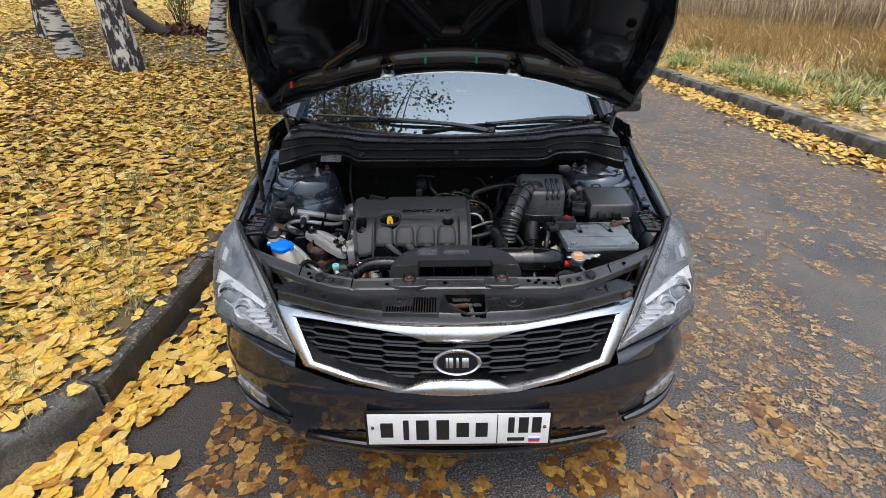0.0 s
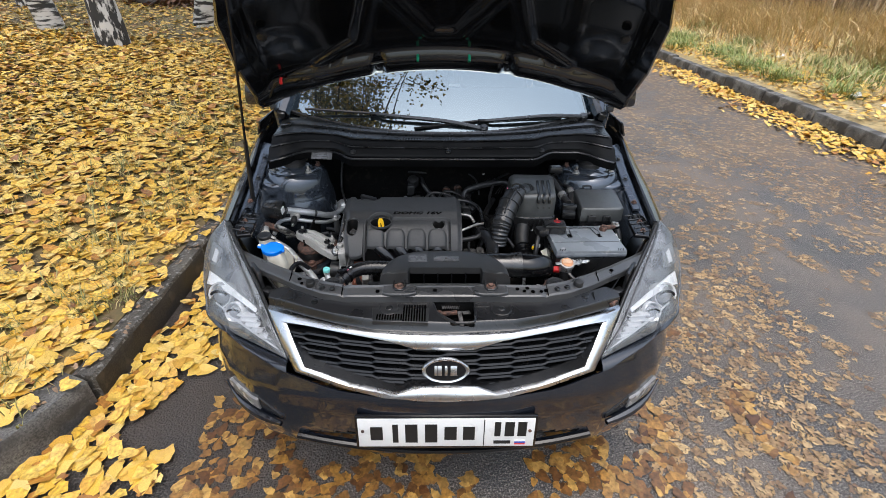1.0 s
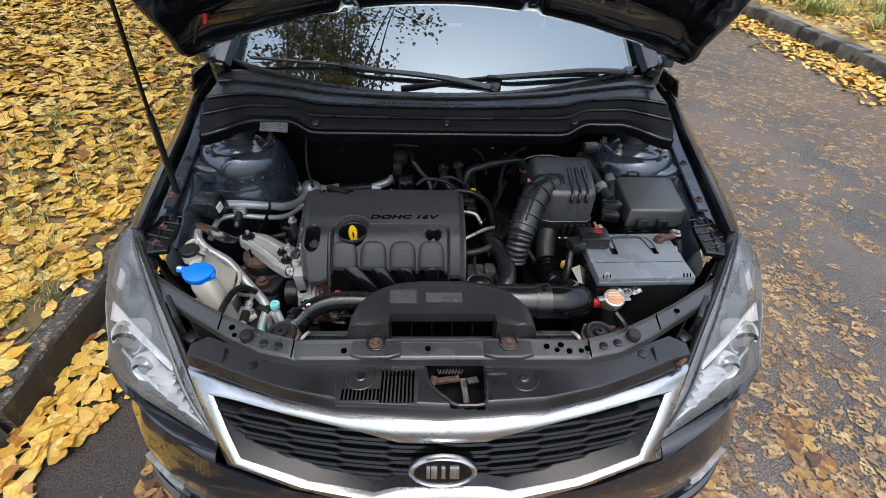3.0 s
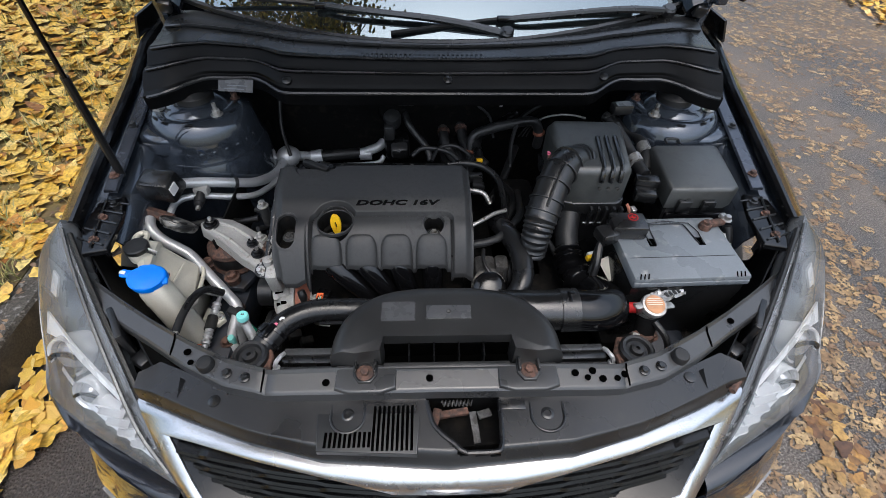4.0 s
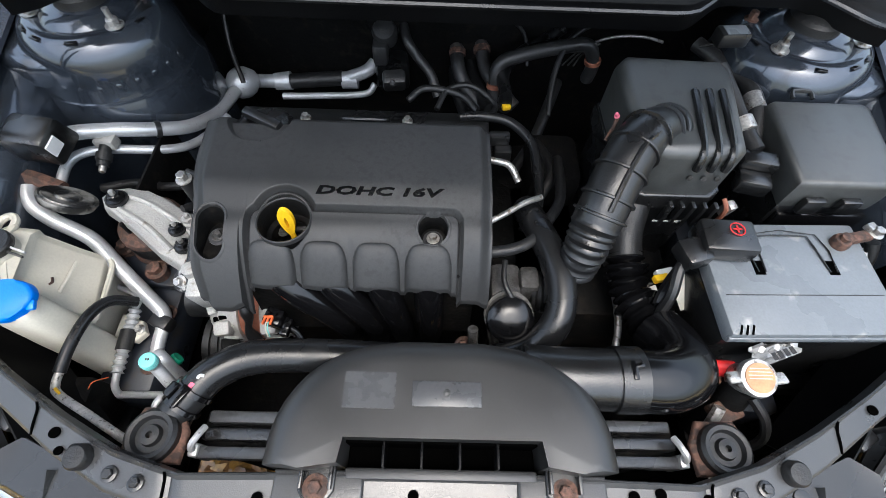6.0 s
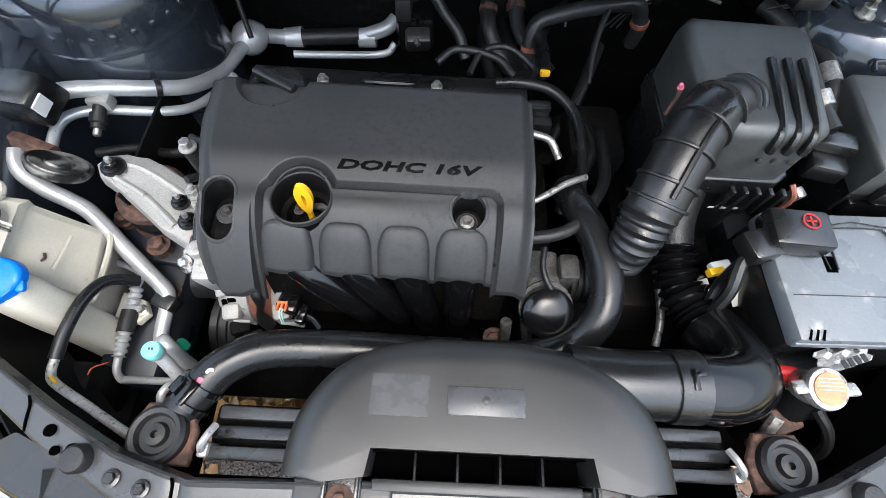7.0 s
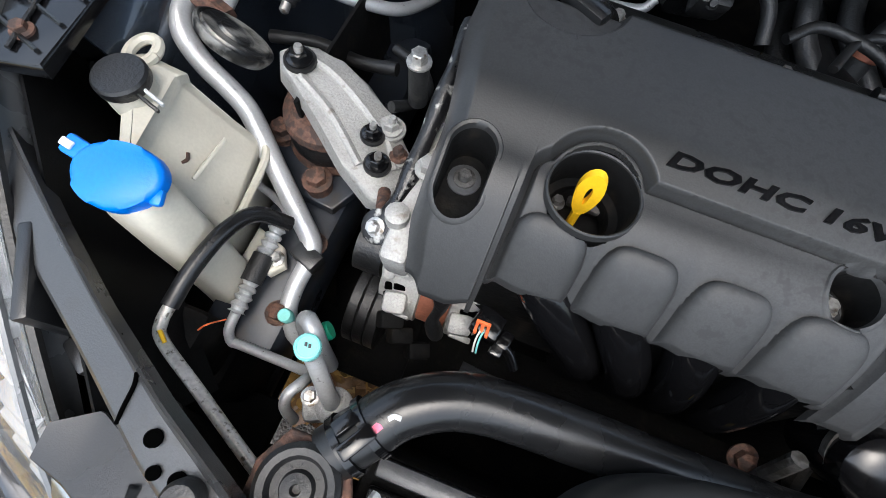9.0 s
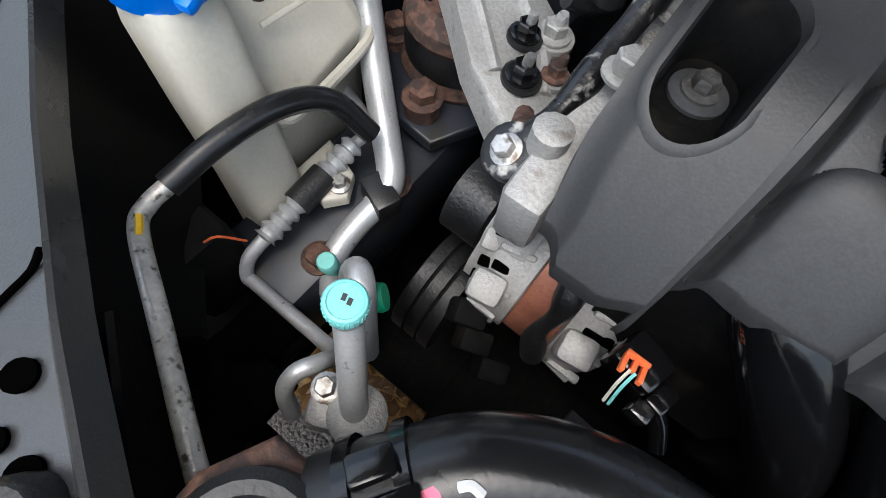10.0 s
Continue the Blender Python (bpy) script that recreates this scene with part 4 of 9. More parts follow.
def plate():
    m = Matrix.Translation((0.004, -0.043, 0.417)) @ Euler((radians(84), 0, 0)).to_matrix().to_4x4()
    bm = bmesh.new()
    box(bm, (0, 0, 0), (0.536, 0.130, 0.014), 0.006)
    bm.transform(m)
    holder = part("plate_holder", bm, GLOSS, car, "black number plate frame")
    bm = bmesh.new()
    box(bm, (0, 0.004, 0.0085), (0.518, 0.110, 0.003), 0.001)
    bm.transform(m)
    part("number_plate", bm, WHITE, holder, "white number plate with plain dark bars")
    bars = [(-0.205, 0.044, 0.052), (-0.150, 0.020, 0.072), (-0.103, 0.044, 0.072), (-0.045, 0.044, 0.072), (0.012, 0.044, 0.052), (0.066, 0.042, 0.052), (0.150, 0.022, 0.056), (0.185, 0.034, 0.056), (0.222, 0.032, 0.056)]
    for x, w, h in bars:
        bm = bmesh.new()
        box(bm, (x, 0.002 if x < 0.1 else 0.018, 0.0105), (w * 0.82, h, 0.0012))
        bm.transform(m)
        part("plate_bar", bm, INK, holder)
    bm = bmesh.new()
    box(bm, (0.1105, 0.004, 0.0105), (0.0025, 0.104, 0.0012))
    bm.transform(m)
    part("plate_divider", bm, INK, holder)
    bm = bmesh.new()
    box(bm, (0.165, -0.034, 0.0105), (0.05, 0.012, 0.0012))
    bm.transform(m)
    part("plate_small_bar", bm, INK, holder)
    for k, c in enumerate(((0.75, 0.75, 0.75), (0.03, 0.08, 0.4), (0.6, 0.03, 0.04))):
        bm = bmesh.new()
        box(bm, (0.218, -0.028 - 0.0065 * k, 0.0105), (0.032, 0.006, 0.0012))
        bm.transform(m)
        part("plate_stripe", bm, material("stripe_%d" % k, c, 0.4, 0, 0.05, 20, 0.05, 200, 0), holder)
    for x in (-0.245, 0.245):
        bm = bmesh.new()
        lathe(bm, [(0.005, 0), (0.005, 0.003), (0.003, 0.004)], (x, 0.012, 0.010), (0, 0, 1), 10)
        bm.transform(m)
        part("plate_screw", bm, RUST, holder)


plate()

# ---- grille ----
OUTER = [(0, 0.045, 0.713), (0.10, 0.048, 0.713), (0.20, 0.062, 0.712), (0.32, 0.094, 0.710), (0.44, 0.137, 0.706), (0.538, 0.181, 0.701), (0.495, 0.112, 0.648), (0.440, 0.040, 0.583), (0.30, 0.002, 0.556), (0.18, -0.022, 0.540), (0.09, -0.030, 0.533), (0, -0.033, 0.532)]
INNER = [(0, 0.030, 0.666), (0.082, 0.032, 0.667), (0.15, 0.046, 0.689), (0.30, 0.080, 0.695), (0.40, 0.108, 0.693), (0.466, 0.122, 0.690), (0.435, 0.075, 0.645), (0.405, 0.032, 0.604), (0.27, 0.000, 0.574), (0.136, -0.014, 0.551), (0.089, -0.014, 0.573), (0, -0.014, 0.576)]


def half_loop(pts, s):
    return [Vector((p[0] * s, p[1], p[2])) for p in pts]


def opening(z):
    """Half width of the grille opening at height z."""
    pts = INNER + [INNER[0]]
    xs = []
    for a, b in zip(INNER, INNER[1:]):
        if (a[2] - z) * (b[2] - z) <= 0 and abs(a[2] - b[2]) > 1e-6:
            xs.append(a[0] + (b[0] - a[0]) * (z - a[2]) / (b[2] - a[2]))
    return sorted(xs)


def grille():
    bm = bmesh.new()
    rows = []
    outer = half_loop(OUTER, 1)[::-1] + half_loop(OUTER, -1)[1:]
    inner = half_loop(INNER, 1)[::-1] + half_loop(INNER, -1)[1:]
    outer, inner = outer[:-1], inner[:-1]
    n = len(outer)
    for a, b in zip(outer, inner):
        out = Vector((0, -1, 0.25)).normalized()
        sec = [a + Vector((0, 0.02, 0)), a, a.lerp(b, 0.2) + out * 0.009, a.lerp(b, 0.75) + out * 0.010, b, b + Vector((0, 0.005, 0))]
        rows.append([bm.verts.new(p) for p in sec])
    for k in range(n):
        r0, r1 = rows[k], rows[(k + 1) % n]
        for j in range(len(r0) - 1):
            bm.faces.new((r0[j], r0[j + 1], r1[j + 1], r1[j]))
    surround = part("grille_surround", bm, CHROME, car, "polished chrome grille surround", angle=50)
    bm = bmesh.new()
    sheet(bm, lambda u, v: Vector(((u - 0.5) * 0.98, 0.06 + 0.16 * ((u - 0.5) * 2) ** 2 + 0.03 * v, 0.535 + 0.165 * v)), 12, 3)
    thick(bm, 0.004)
    part("grille_back", bm, DARK, surround, "near-black sheet coloured as shade behind the grille")
    for k in range(9):
        z = 0.560 + 0.0148 * k
        xs = opening(z)
        if not xs:
            continue
        reach, gap = max(xs) - 0.004, (min(xs) if len(xs) == 2 else 0)
        per = 0.20
        runs, cur = [], []
        x = -reach
        while x <= reach + 1e-6:
            q = (x / per + (0.5 if k % 2 else 0)) % 1.0
            h = 0.0034 * (1 if q < 0.44 else -1 if 0.5 <= q < 0.94 else (1 - 2 * (q - 0.44) / 0.06 if q < 0.5 else -1 + 2 * (q - 0.94) / 0.06))
            if abs(x) >= gap:
                cur.append((x, 0.004 + 0.30 * x * x + (z - 0.56) * 0.30, z + h))
            elif cur:
                runs.append(cur)
                cur = []
            x += per / 34
        runs.append(cur)
        for run in runs:
            if len(run) < 3:
                continue
            bm = bmesh.new()
            prev = None
            for x, y, zz in run:
                ring = [bm.verts.new((x, y + dy, zz + dz)) for dy, dz in ((0.001, -0.0032), (0, -0.001), (0.004, 0.0032), (0.03, 0.0036), (0.03, -0.0036))]
                if prev:
                    for j in range(5):
                        bm.faces.new((prev[j], prev[(j + 1) % 5], ring[(j + 1) % 5], ring[j]))
                prev = ring
            part("grille_bar", bm, MESH, surround, angle=25)
    # the flap that frames the mesh
    bm = bmesh.new()
    rows = []
    for b in inner:
        rows.append([bm.verts.new(b + Vector((-b.x * 0.002, 0.0035, 0))), bm.verts.new(Vector((b.x * 0.955, b.y + 0.035, 0.625 + (b.z - 0.625) * 0.88)))])
    for k in range(n):
        r0, r1 = rows[k], rows[(k + 1) % n]
        bm.faces.new((r0[0], r0[1], r1[1], r1[0]))
    part("grille_frame", bm, MESH, surround)
    # badge as a plain oval with bars
    bm = bmesh.new()
    lathe(bm, [(0.066, 0), (0.066, 0.010), (0.062, 0.014), (0.056, 0.012), (0.055, 0.008), (0.02, 0.008)], (0, 0, 0), (0, 0, 1), 40)
    mb = Matrix.Translation((0, 0.000, 0.630)) @ Euler((radians(72), 0, 0)).to_matrix().to_4x4() @ Matrix.Diagonal((1, 0.56, 1, 1))
    bm.transform(mb)
    badge = part("badge", bm, CHROME, surround, "oval chrome badge with plain bars")
    bm = bmesh.new()
    lathe(bm, [(0.0555, 0.007), (0.0555, 0.0092), (0.001, 0.0096)], (0, 0, 0), (0, 0, 1), 40)
    bm.transform(mb)
    part("badge_field", bm, GLOSS, surround)
    for x, w in ((-0.028, 0.007), (-0.017, 0.012), (0.001, 0.008), (0.019, 0.012), (0.028, 0.007)):
        bm = bmesh.new()
        box(bm, (x, 0, 0.0105), (w, 0.052, 0.004), 0.001)
        bm.transform(mb)
        part("badge_bar", bm, CHROME, surround)


grille()


# ---- headlights ----
LAMP_IN = [(0.762, 0.500, 0.836), (0.700, 0.405, 0.795), (0.640, 0.320, 0.762), (0.578, 0.232, 0.718), (0.520, 0.146, 0.660), (0.464, 0.068, 0.600)]
LAMP_OUT = [(0.762, 0.500, 0.836), (0.812, 0.462, 0.780), (0.822, 0.395, 0.706), (0.790, 0.302, 0.650), (0.728, 0.208, 0.624), (0.464, 0.068, 0.600)]


def headlight(s):
    li = spline(LAMP_IN, 6)
    lo = spline(LAMP_OUT, 6)

    def at(u, v, push=0.0):
        k = u * (len(li) - 1)
        i = min(int(k), len(li) - 2)
        a, b = li[i].lerp(li[i + 1], k - i), lo[i].lerp(lo[i + 1], k - i)
        w = (b - a).length
        p = a.lerp(b, v) + Vector((0.35, -0.8, 0.5)).normalized() * (0.9 * w * v * (1 - v) * 0.35)
        p += Vector((-0.35, 0.85, -0.3)) * push * math.sin(math.pi * min(1, max(0, v))) ** 0.5 * math.sin(math.pi * u) ** 0.4
        return Vector((p.x * s, p.y, p.z))

    def way(points, push):
        return [at(u, v, push) for u, v in points]

    def ribbon(bm, one, two, n=14):
        p, q = spline(one, n), spline(two, n)
        m = min(len(p), len(q)) - 1
        sheet(bm, lambda u, v: p[int(u * m + 0.5)].lerp(q[int(u * m + 0.5)], v), m, 3)
        return thick(bm, 0.004)

    bm = bmesh.new()
    sheet(bm, lambda u, v: at(u, v), 40, 16)
    lamp_glass = bm
    bm = bmesh.new()
    sheet(bm, lambda u, v: at(u, v, 0.075), 30, 12)
    thick(bm, 0.004)
    body = part("headlight", bm, BOWL, car, "clear headlight with chrome projectors in a grey bowl")
    lens = part("lens", lamp_glass, LENS, body, "clear plastic lens")
    lens.visible_shadow = False
    for u, v, r, d in ((0.605, 0.75, 0.036, 0.04), (0.735, 0.56, 0.027, 0.03)):
        c = at(u, v, 0.030)
        ax = Vector((0.25 * s, -1, 0.50))
        bm = bmesh.new()
        lathe(bm, [(r * 0.5, -d), (r * 0.95, -d * 0.3), (r, 0.004), (r * 1.14, 0.007), (r * 1.22, 0.002), (r * 1.2, -d * 0.5), (r * 0.9, -d * 1.2)], c, ax, 32)
        part("projector", bm, REFLECT, body, "round chrome projector ring")
        bm = bmesh.new()
        lathe(bm, [(r * 0.94, -0.014), (r * 0.86, -0.004), (r * 0.6, 0.006), (r * 0.3, 0.011), (0.001, 0.012)], c, ax, 24)
        part("bulb_lens", bm, SMOKED, body, "shiny smoked lens")
        bm = bmesh.new()
        ring = [c + ax.normalized() * 0.006 + Vector((r * 0.7 * math.cos(k), -0.004, r * 0.55 * math.sin(k))) for k in (0.2, 0.7, 1.2, 1.7, 2.2, 2.8)]
        tube(bm, ring, r * 0.13, 6, 3)
        part("shade", bm, GLOSS, body, "dark shade inside the projector")
    bm = bmesh.new()
    ribbon(bm, way([(0.43, 0.84), (0.47, 0.66), (0.54, 0.46), (0.62, 0.28), (0.70, 0.13)], 0.010), way([(0.515, 0.96), (0.535, 0.78), (0.58, 0.60), (0.645, 0.40), (0.725, 0.20)], 0.020))
    part("light_strip", bm, BRIGHT, body, "bright white wedge strip")
    bm = bmesh.new()
    ribbon(bm, way([(0.50, 0.98), (0.56, 0.94), (0.63, 0.92), (0.70, 0.78), (0.78, 0.66), (0.86, 0.60), (0.95, 0.58)], 0.030), way([(0.52, 0.93), (0.575, 0.89), (0.645, 0.87), (0.71, 0.73), (0.79, 0.60), (0.865, 0.52), (0.955, 0.46)], 0.034))
    part("bright_edge", bm, REFLECT, body, "thin chrome edge")
    bm = bmesh.new()
    ribbon(bm, way([(0.66, 0.40), (0.72, 0.26), (0.78, 0.16)], 0.030), way([(0.675, 0.46), (0.735, 0.32), (0.79, 0.20)], 0.034))
    part("dark_bar", bm, GLOSS, body, "dark bar under the strip")
    for k in range(5):
        u = 0.735 + 0.034 * k
        bm = bmesh.new()
        sheet(bm, lambda a, b: at(u + 0.031 * a, 0.22 + 0.02 * k + (0.28 - 0.02 * k) * b, 0.040 - 0.025 * math.sin(math.pi * a)), 5, 6)
        thick(bm, 0.003)
        part("reflector", bm, REFLECT, body, "ribbed chrome reflector")
    bm = bmesh.new()
    ribbon(bm, way([(0.225, 0.90), (0.255, 0.70), (0.28, 0.57)], 0.030), way([(0.36, 0.96), (0.40, 0.80), (0.42, 0.64)], 0.030))
    part("indicator", bm, BOWL, body, "grey indicator reflector")
    bm = bmesh.new()
    ribbon(bm, way([(0.27, 0.76), (0.30, 0.66)], 0.024), way([(0.36, 0.84), (0.38, 0.74)], 0.024), 8)
    part("indicator_bulb", bm, REFLECT, body)
    bm = bmesh.new()
    tube(bm, [Vector((p.x * s, p.y, p.z)) + Vector((-0.006 * s, 0.004, 0.002)) for p in li[2:-1:4]], 0.005, 6, 3)
    part("lamp_seal", bm, RUBBER, body)
    bm = bmesh.new()
    tube(bm, [at(u, 0.09, 0.0) + Vector((0, -0.001, 0.003)) for u in (0.04, 0.2, 0.4, 0.6, 0.8, 0.95)], 0.0035, 6, 4)
    part("lens_ridge", bm, BOWL, body, "raised lens edge")
    # painted shoulder of the bumper below the lens
    bm = bmesh.new()
    low = [Vector((p.x * s, p.y, p.z)) for p in lo[11:]]
    m = len(low) - 1

    def shoulder(u, v):
        p = low[int(u * m + 0.5)]
        q = 0.94 - 0.475 * (u * 0.75 + 0.25 * u * u)
        r = face_point(q * s, along(TOPZ, q)[0] - 0.004)
        return p.lerp(r, v) + Vector((0, -0.006, 0.006)) * math.sin(math.pi * v) + Vector((0, 0.002, -0.004 * (1 - v)))

    sheet(bm, shoulder, m, 6)
    thick(bm, 0.004)
    part("bumper_shoulder", bm, PAINT, car)


headlight(-1)
headlight(1)

# ---- fenders, doors and shell ----
SHELL = [(0.50, 0.748, 0.832, 0.840), (0.60, 0.758, 0.850, 0.862), (0.75, 0.775, 0.872, 0.885), (0.95, 0.803, 0.895, 0.893), (1.16, 0.840, 0.925, 0.895), (1.6, 0.845, 0.955, 0.895), (2.4, 0.835, 0.975, 0.895), (3.2, 0.82, 0.995, 0.89), (3.8, 0.77, 1.0, 0.86), (4.1, 0.66, 0.98, 0.76), (4.2, 0.40, 0.96, 0.50), (4.22, 0.0, 0.95, 0.0)]


def shell_point(y, v, s):
    x, z, w = along(SHELL, y)
    sec = [(0.0, x, z), (0.10, x + 0.35 * (w - x), z - 0.018), (0.25, x + 0.72 * (w - x), z - 0.075), (0.5, w - 0.006, z - 0.18), (0.72, w, 0.5), (0.88, w - 0.012, 0.34), (1.0, w - 0.03, 0.22)]
    px, pz = along(sec, v)
    return Vector((px * s, y, pz))


def shell(s):
    bm = bmesh.new()

    def f(u, v):
        return shell_point(0.50 + 3.72 * u, v, s)

    def arch(u, v):
        p = f(u, v)
        return any((p.y - c) ** 2 + (p.z - 0.31) ** 2 < 0.345 ** 2 for c in (0.87, 3.51))

    sheet(bm, f, 120, 22, arch)
    thick(bm, 0.004)
    part("side_panel", bm, PAINT, car, "dark blue-grey painted wing and doors")
    # edge turned down into the bay
    bm = bmesh.new()
    sheet(bm, lambda u, v: shell_point(0.50 + 0.72 * u, 0, s) + Vector((-0.014 * s * min(1, v * 2.2), 0, -0.030 * max(0, v - 0.3))), 20, 4)
    thick(bm, 0.003)
    part("wing_flange", bm, GLOSS, car, "dark wing edge")
    for c in (0.87, 3.51):
        wheel_at(c, s)
    for y0, y1 in ((1.55, 2.45), (2.5, 3.35)):
        bm = bmesh.new()
        sheet(bm, lambda u, v: Vector(((0.845 - 0.17 * v) * s, y0 + (y1 - y0) * u * (1 - 0.12 * v) + 0.2 * v * (1 if y0 < 2 else 0), 0.985 + 0.37 * v)), 4, 4)
        thick(bm, 0.004)
        part("side_window", bm, GLASS, car, "tinted side window")
    bm = bmesh.new()
    box(bm, (0.93 * s, 1.52, 1.03), (0.17, 0.09, 0.12), 0.03, (0, 0, 0), (0.85, 0.8))
    part("door_mirror", bm, PAINT, car)
    for y in (2.35, 3.2):
        bm = bmesh.new()
        tube(bm, [(0.893 * s, y - 0.1, 0.86), (0.915 * s, y - 0.05, 0.862), (0.915 * s, y + 0.05, 0.862), (0.893 * s, y + 0.1, 0.86)], 0.01, 8, 4)
        part("door_handle", bm, PAINT, car)


def wheel_at(y, s):
    bm = bmesh.new()
    lathe(bm, [(0.21, -0.10), (0.29, -0.10), (0.312, -0.07), (0.315, 0), (0.312, 0.07), (0.29, 0.10), (0.21, 0.10)], (0.77 * s, y, 0.315), (1, 0, 0), 32)
    w = part("wheel", bm, RUBBER, car, "black tyre on a grey rim")
    bm = bmesh.new()
    lathe(bm, [(0.205, -0.08), (0.212, 0.085), (0.20, 0.09), (0.19, 0.06), (0.06, 0.05), (0.05, 0.07), (0.03, 0.075)], (0.78 * s, y, 0.315), (s, 0, 0), 32)
    part("rim", bm, CAST, w, "grey alloy rim")


shell(-1)
shell(1)


def cabin():
    def roof_line(v):
        return along([(0, 1.80, 1.395), (0.2, 2.1, 1.455), (0.5, 2.6, 1.475), (0.8, 3.3, 1.44), (1.0, 3.75, 1.36)], v)

    bm = bmesh.new()
    sheet(bm, lambda u, v: Vector(((u * 2 - 1) * (0.60 - 0.02 * v), roof_line(v)[0], roof_line(v)[1] - 0.05 * (u * 2 - 1) ** 2)), 12, 14)
    thick(bm, 0.02)
    part("roof", bm, PAINT, car)
    for s in (-1, 1):
        bm = bmesh.new()
        tube(bm, [(0.70 * s, 1.10, 1.03), (0.665 * s, 1.45, 1.22), (0.60 * s, 1.80, 1.36), (0.60 * s, 2.4, 1.43), (0.585 * s, 3.3, 1.39), (0.57 * s, 3.75, 1.32), (0.70 * s, 4.05, 1.0)], 0.032, 8, 5)
        part("pillar", bm, PAINT, car)
        bm = bmesh.new()
        sheet(bm, lambda u, v: Vector(((0.845 - 0.02 * v) * s, 1.15 + 2.8 * u, 0.93 + 0.06 * v)), 10, 2)
        thick(bm, 0.006)
        part("belt_trim", bm, PLASTIC, car)
        bm = bmesh.new()
        tube(bm, [(0.815 * s, 2.47, 0.98), (0.66 * s, 2.52, 1.38)], 0.03, 8, 2)
        part("door_pillar", bm, GLOSS, car)
    bm = bmesh.new()
    sheet(bm, lambda u, v: Vector(((u * 2 - 1) * (0.56 + 0.05 * v), 3.76 + 0.36 * v, 1.345 - 0.37 * v)), 8, 6)
    thick(bm, 0.005)
    part("rear_window", bm, GLASS, car, "tinted rear window")
    # screen, leaning back and bowed
    bm = bmesh.new()

    def screen(u, v):
        x = (u * 2 - 1) * (0.690 - 0.09 * v)
        return Vector((x, 0.985 + 0.82 * v + 0.17 * (x / 0.69) ** 2 * (1 - 0.5 * v), 0.985 + 0.415 * v + 0.05 * (x / 0.69) ** 2 * (1 - v) + 0.025 * math.sin(math.pi * v)))

    sheet(bm, screen, 24, 20)
    glass = part("windscreen", bm, GLASS, car, "windscreen reflecting sky and birch branches")
    glass.visible_shadow = False
    bm = bmesh.new()
    edge = [screen(0, 1 - k / 12) for k in range(12)] + [screen(k / 24, 0) for k in range(25)] + [screen(1, k / 12) for k in range(1, 13)]
    tube(bm, [p + Vector((0, -0.002, 0.002)) for p in edge], 0.009, 6, 1)
    part("screen_seal", bm, TRIM, glass, "grey rubber screen seal")
    bm = bmesh.new()
    sheet(bm, lambda u, v: Vector(((u * 2 - 1) * 0.66, 1.06 + 0.62 * v + 0.15 * (u * 2 - 1) ** 2 * (1 - v), 0.985 + 0.07 * math.sin(math.pi * v * 0.8))), 16, 10)
    thick(bm, 0.02)
    part("dashboard", bm, FABRIC, car, "dark grey dashboard top")
    bm = bmesh.new()
    box(bm, (0.055, 1.27, 1.125), (0.05, 0.014, 0.002), 0, (27, 0, 0))
    part("screen_label", bm, WHITE, car, "small white label inside the screen")
    bm = bmesh.new()
    box(bm, (0, 2.5, 0.30), (1.60, 3.3, 0.10), 0.03)
    part("floor_pan", bm, DARK, car)
    bm = bmesh.new()
    box(bm, (0, 4.02, 0.60), (1.3, 0.26, 0.72), 0.08)
    part("tailgate", bm, PAINT, car)
    for x in (-0.38, 0.38):
        for y in (2.25, 3.1):
            bm = bmesh.new()
            box(bm, (x, y, 0.52), (0.5, 0.5, 0.2), 0.06)
            box(bm, (x, y + 0.24, 0.85), (0.48, 0.13, 0.62), 0.05, (-14, 0, 0))
            part("seat", bm, FABRIC, car, "grey cloth seat")


cabin()

# ---- bonnet ----
HINGE = Vector((0, 1.04, 1.085))
TILT = radians(48)
BF = Vector((0, -math.cos(TILT), math.sin(TILT)))
BN = Vector((0, math.sin(TILT), math.cos(TILT)))
WIDE = [(0.0, 0.735), (0.3, 0.745), (0.55, 0.715), (0.75, 0.64), (0.9, 0.56), (1.0, 0.49)]


def bonnet_point(u, v, drop=0.0):
    """u from -1 to 1 across, v from the hinge edge to the front."""
    x = u * along(WIDE, v)[0]
    round_corner = 0.05 * max(0, abs(u) - 0.86) / 0.14 * max(0, 1 - v * 8)
    d = 0.14 * (1 - u * u) * (1 - v) + round_corner + v * (1.02 - 0.10 * u * u)
    n = 0.085 * (1 - u * u) - 0.13 * max(0, d - 0.45) ** 2 / 0.30 - drop
    n -= 0.02 * max(0, abs(u) - 0.9) / 0.1
    return HINGE + Vector((x, 0, 0)) + BF * d + BN * n


def seg_dist(px, py, a, b):
    ax, ay, bx, by = *a, *b
    k = max(0, min(1, ((px - ax) * (bx - ax) + (py - ay) * (by - ay)) / ((bx - ax) ** 2 + (by - ay) ** 2)))
    return math.hypot(px - ax - k * (bx - ax), py - ay - k * (by - ay))


RIBS = [((-0.05, 0.24), (-0.20, 0.48)), ((0.05, 0.24), (0.20, 0.48)), ((-0.20, 0.48), (-0.42, 0.85)), ((0.20, 0.48), (0.42, 0.85)), ((-0.30, 0.24), (-0.46, 0.16)), ((0.30, 0.24), (0.46, 0.16)), ((-0.24, 0.45), (-0.30, 0.24)), ((0.24, 0.45), (0.30, 0.24)), ((-0.05, 0.24), (0.05, 0.24))]


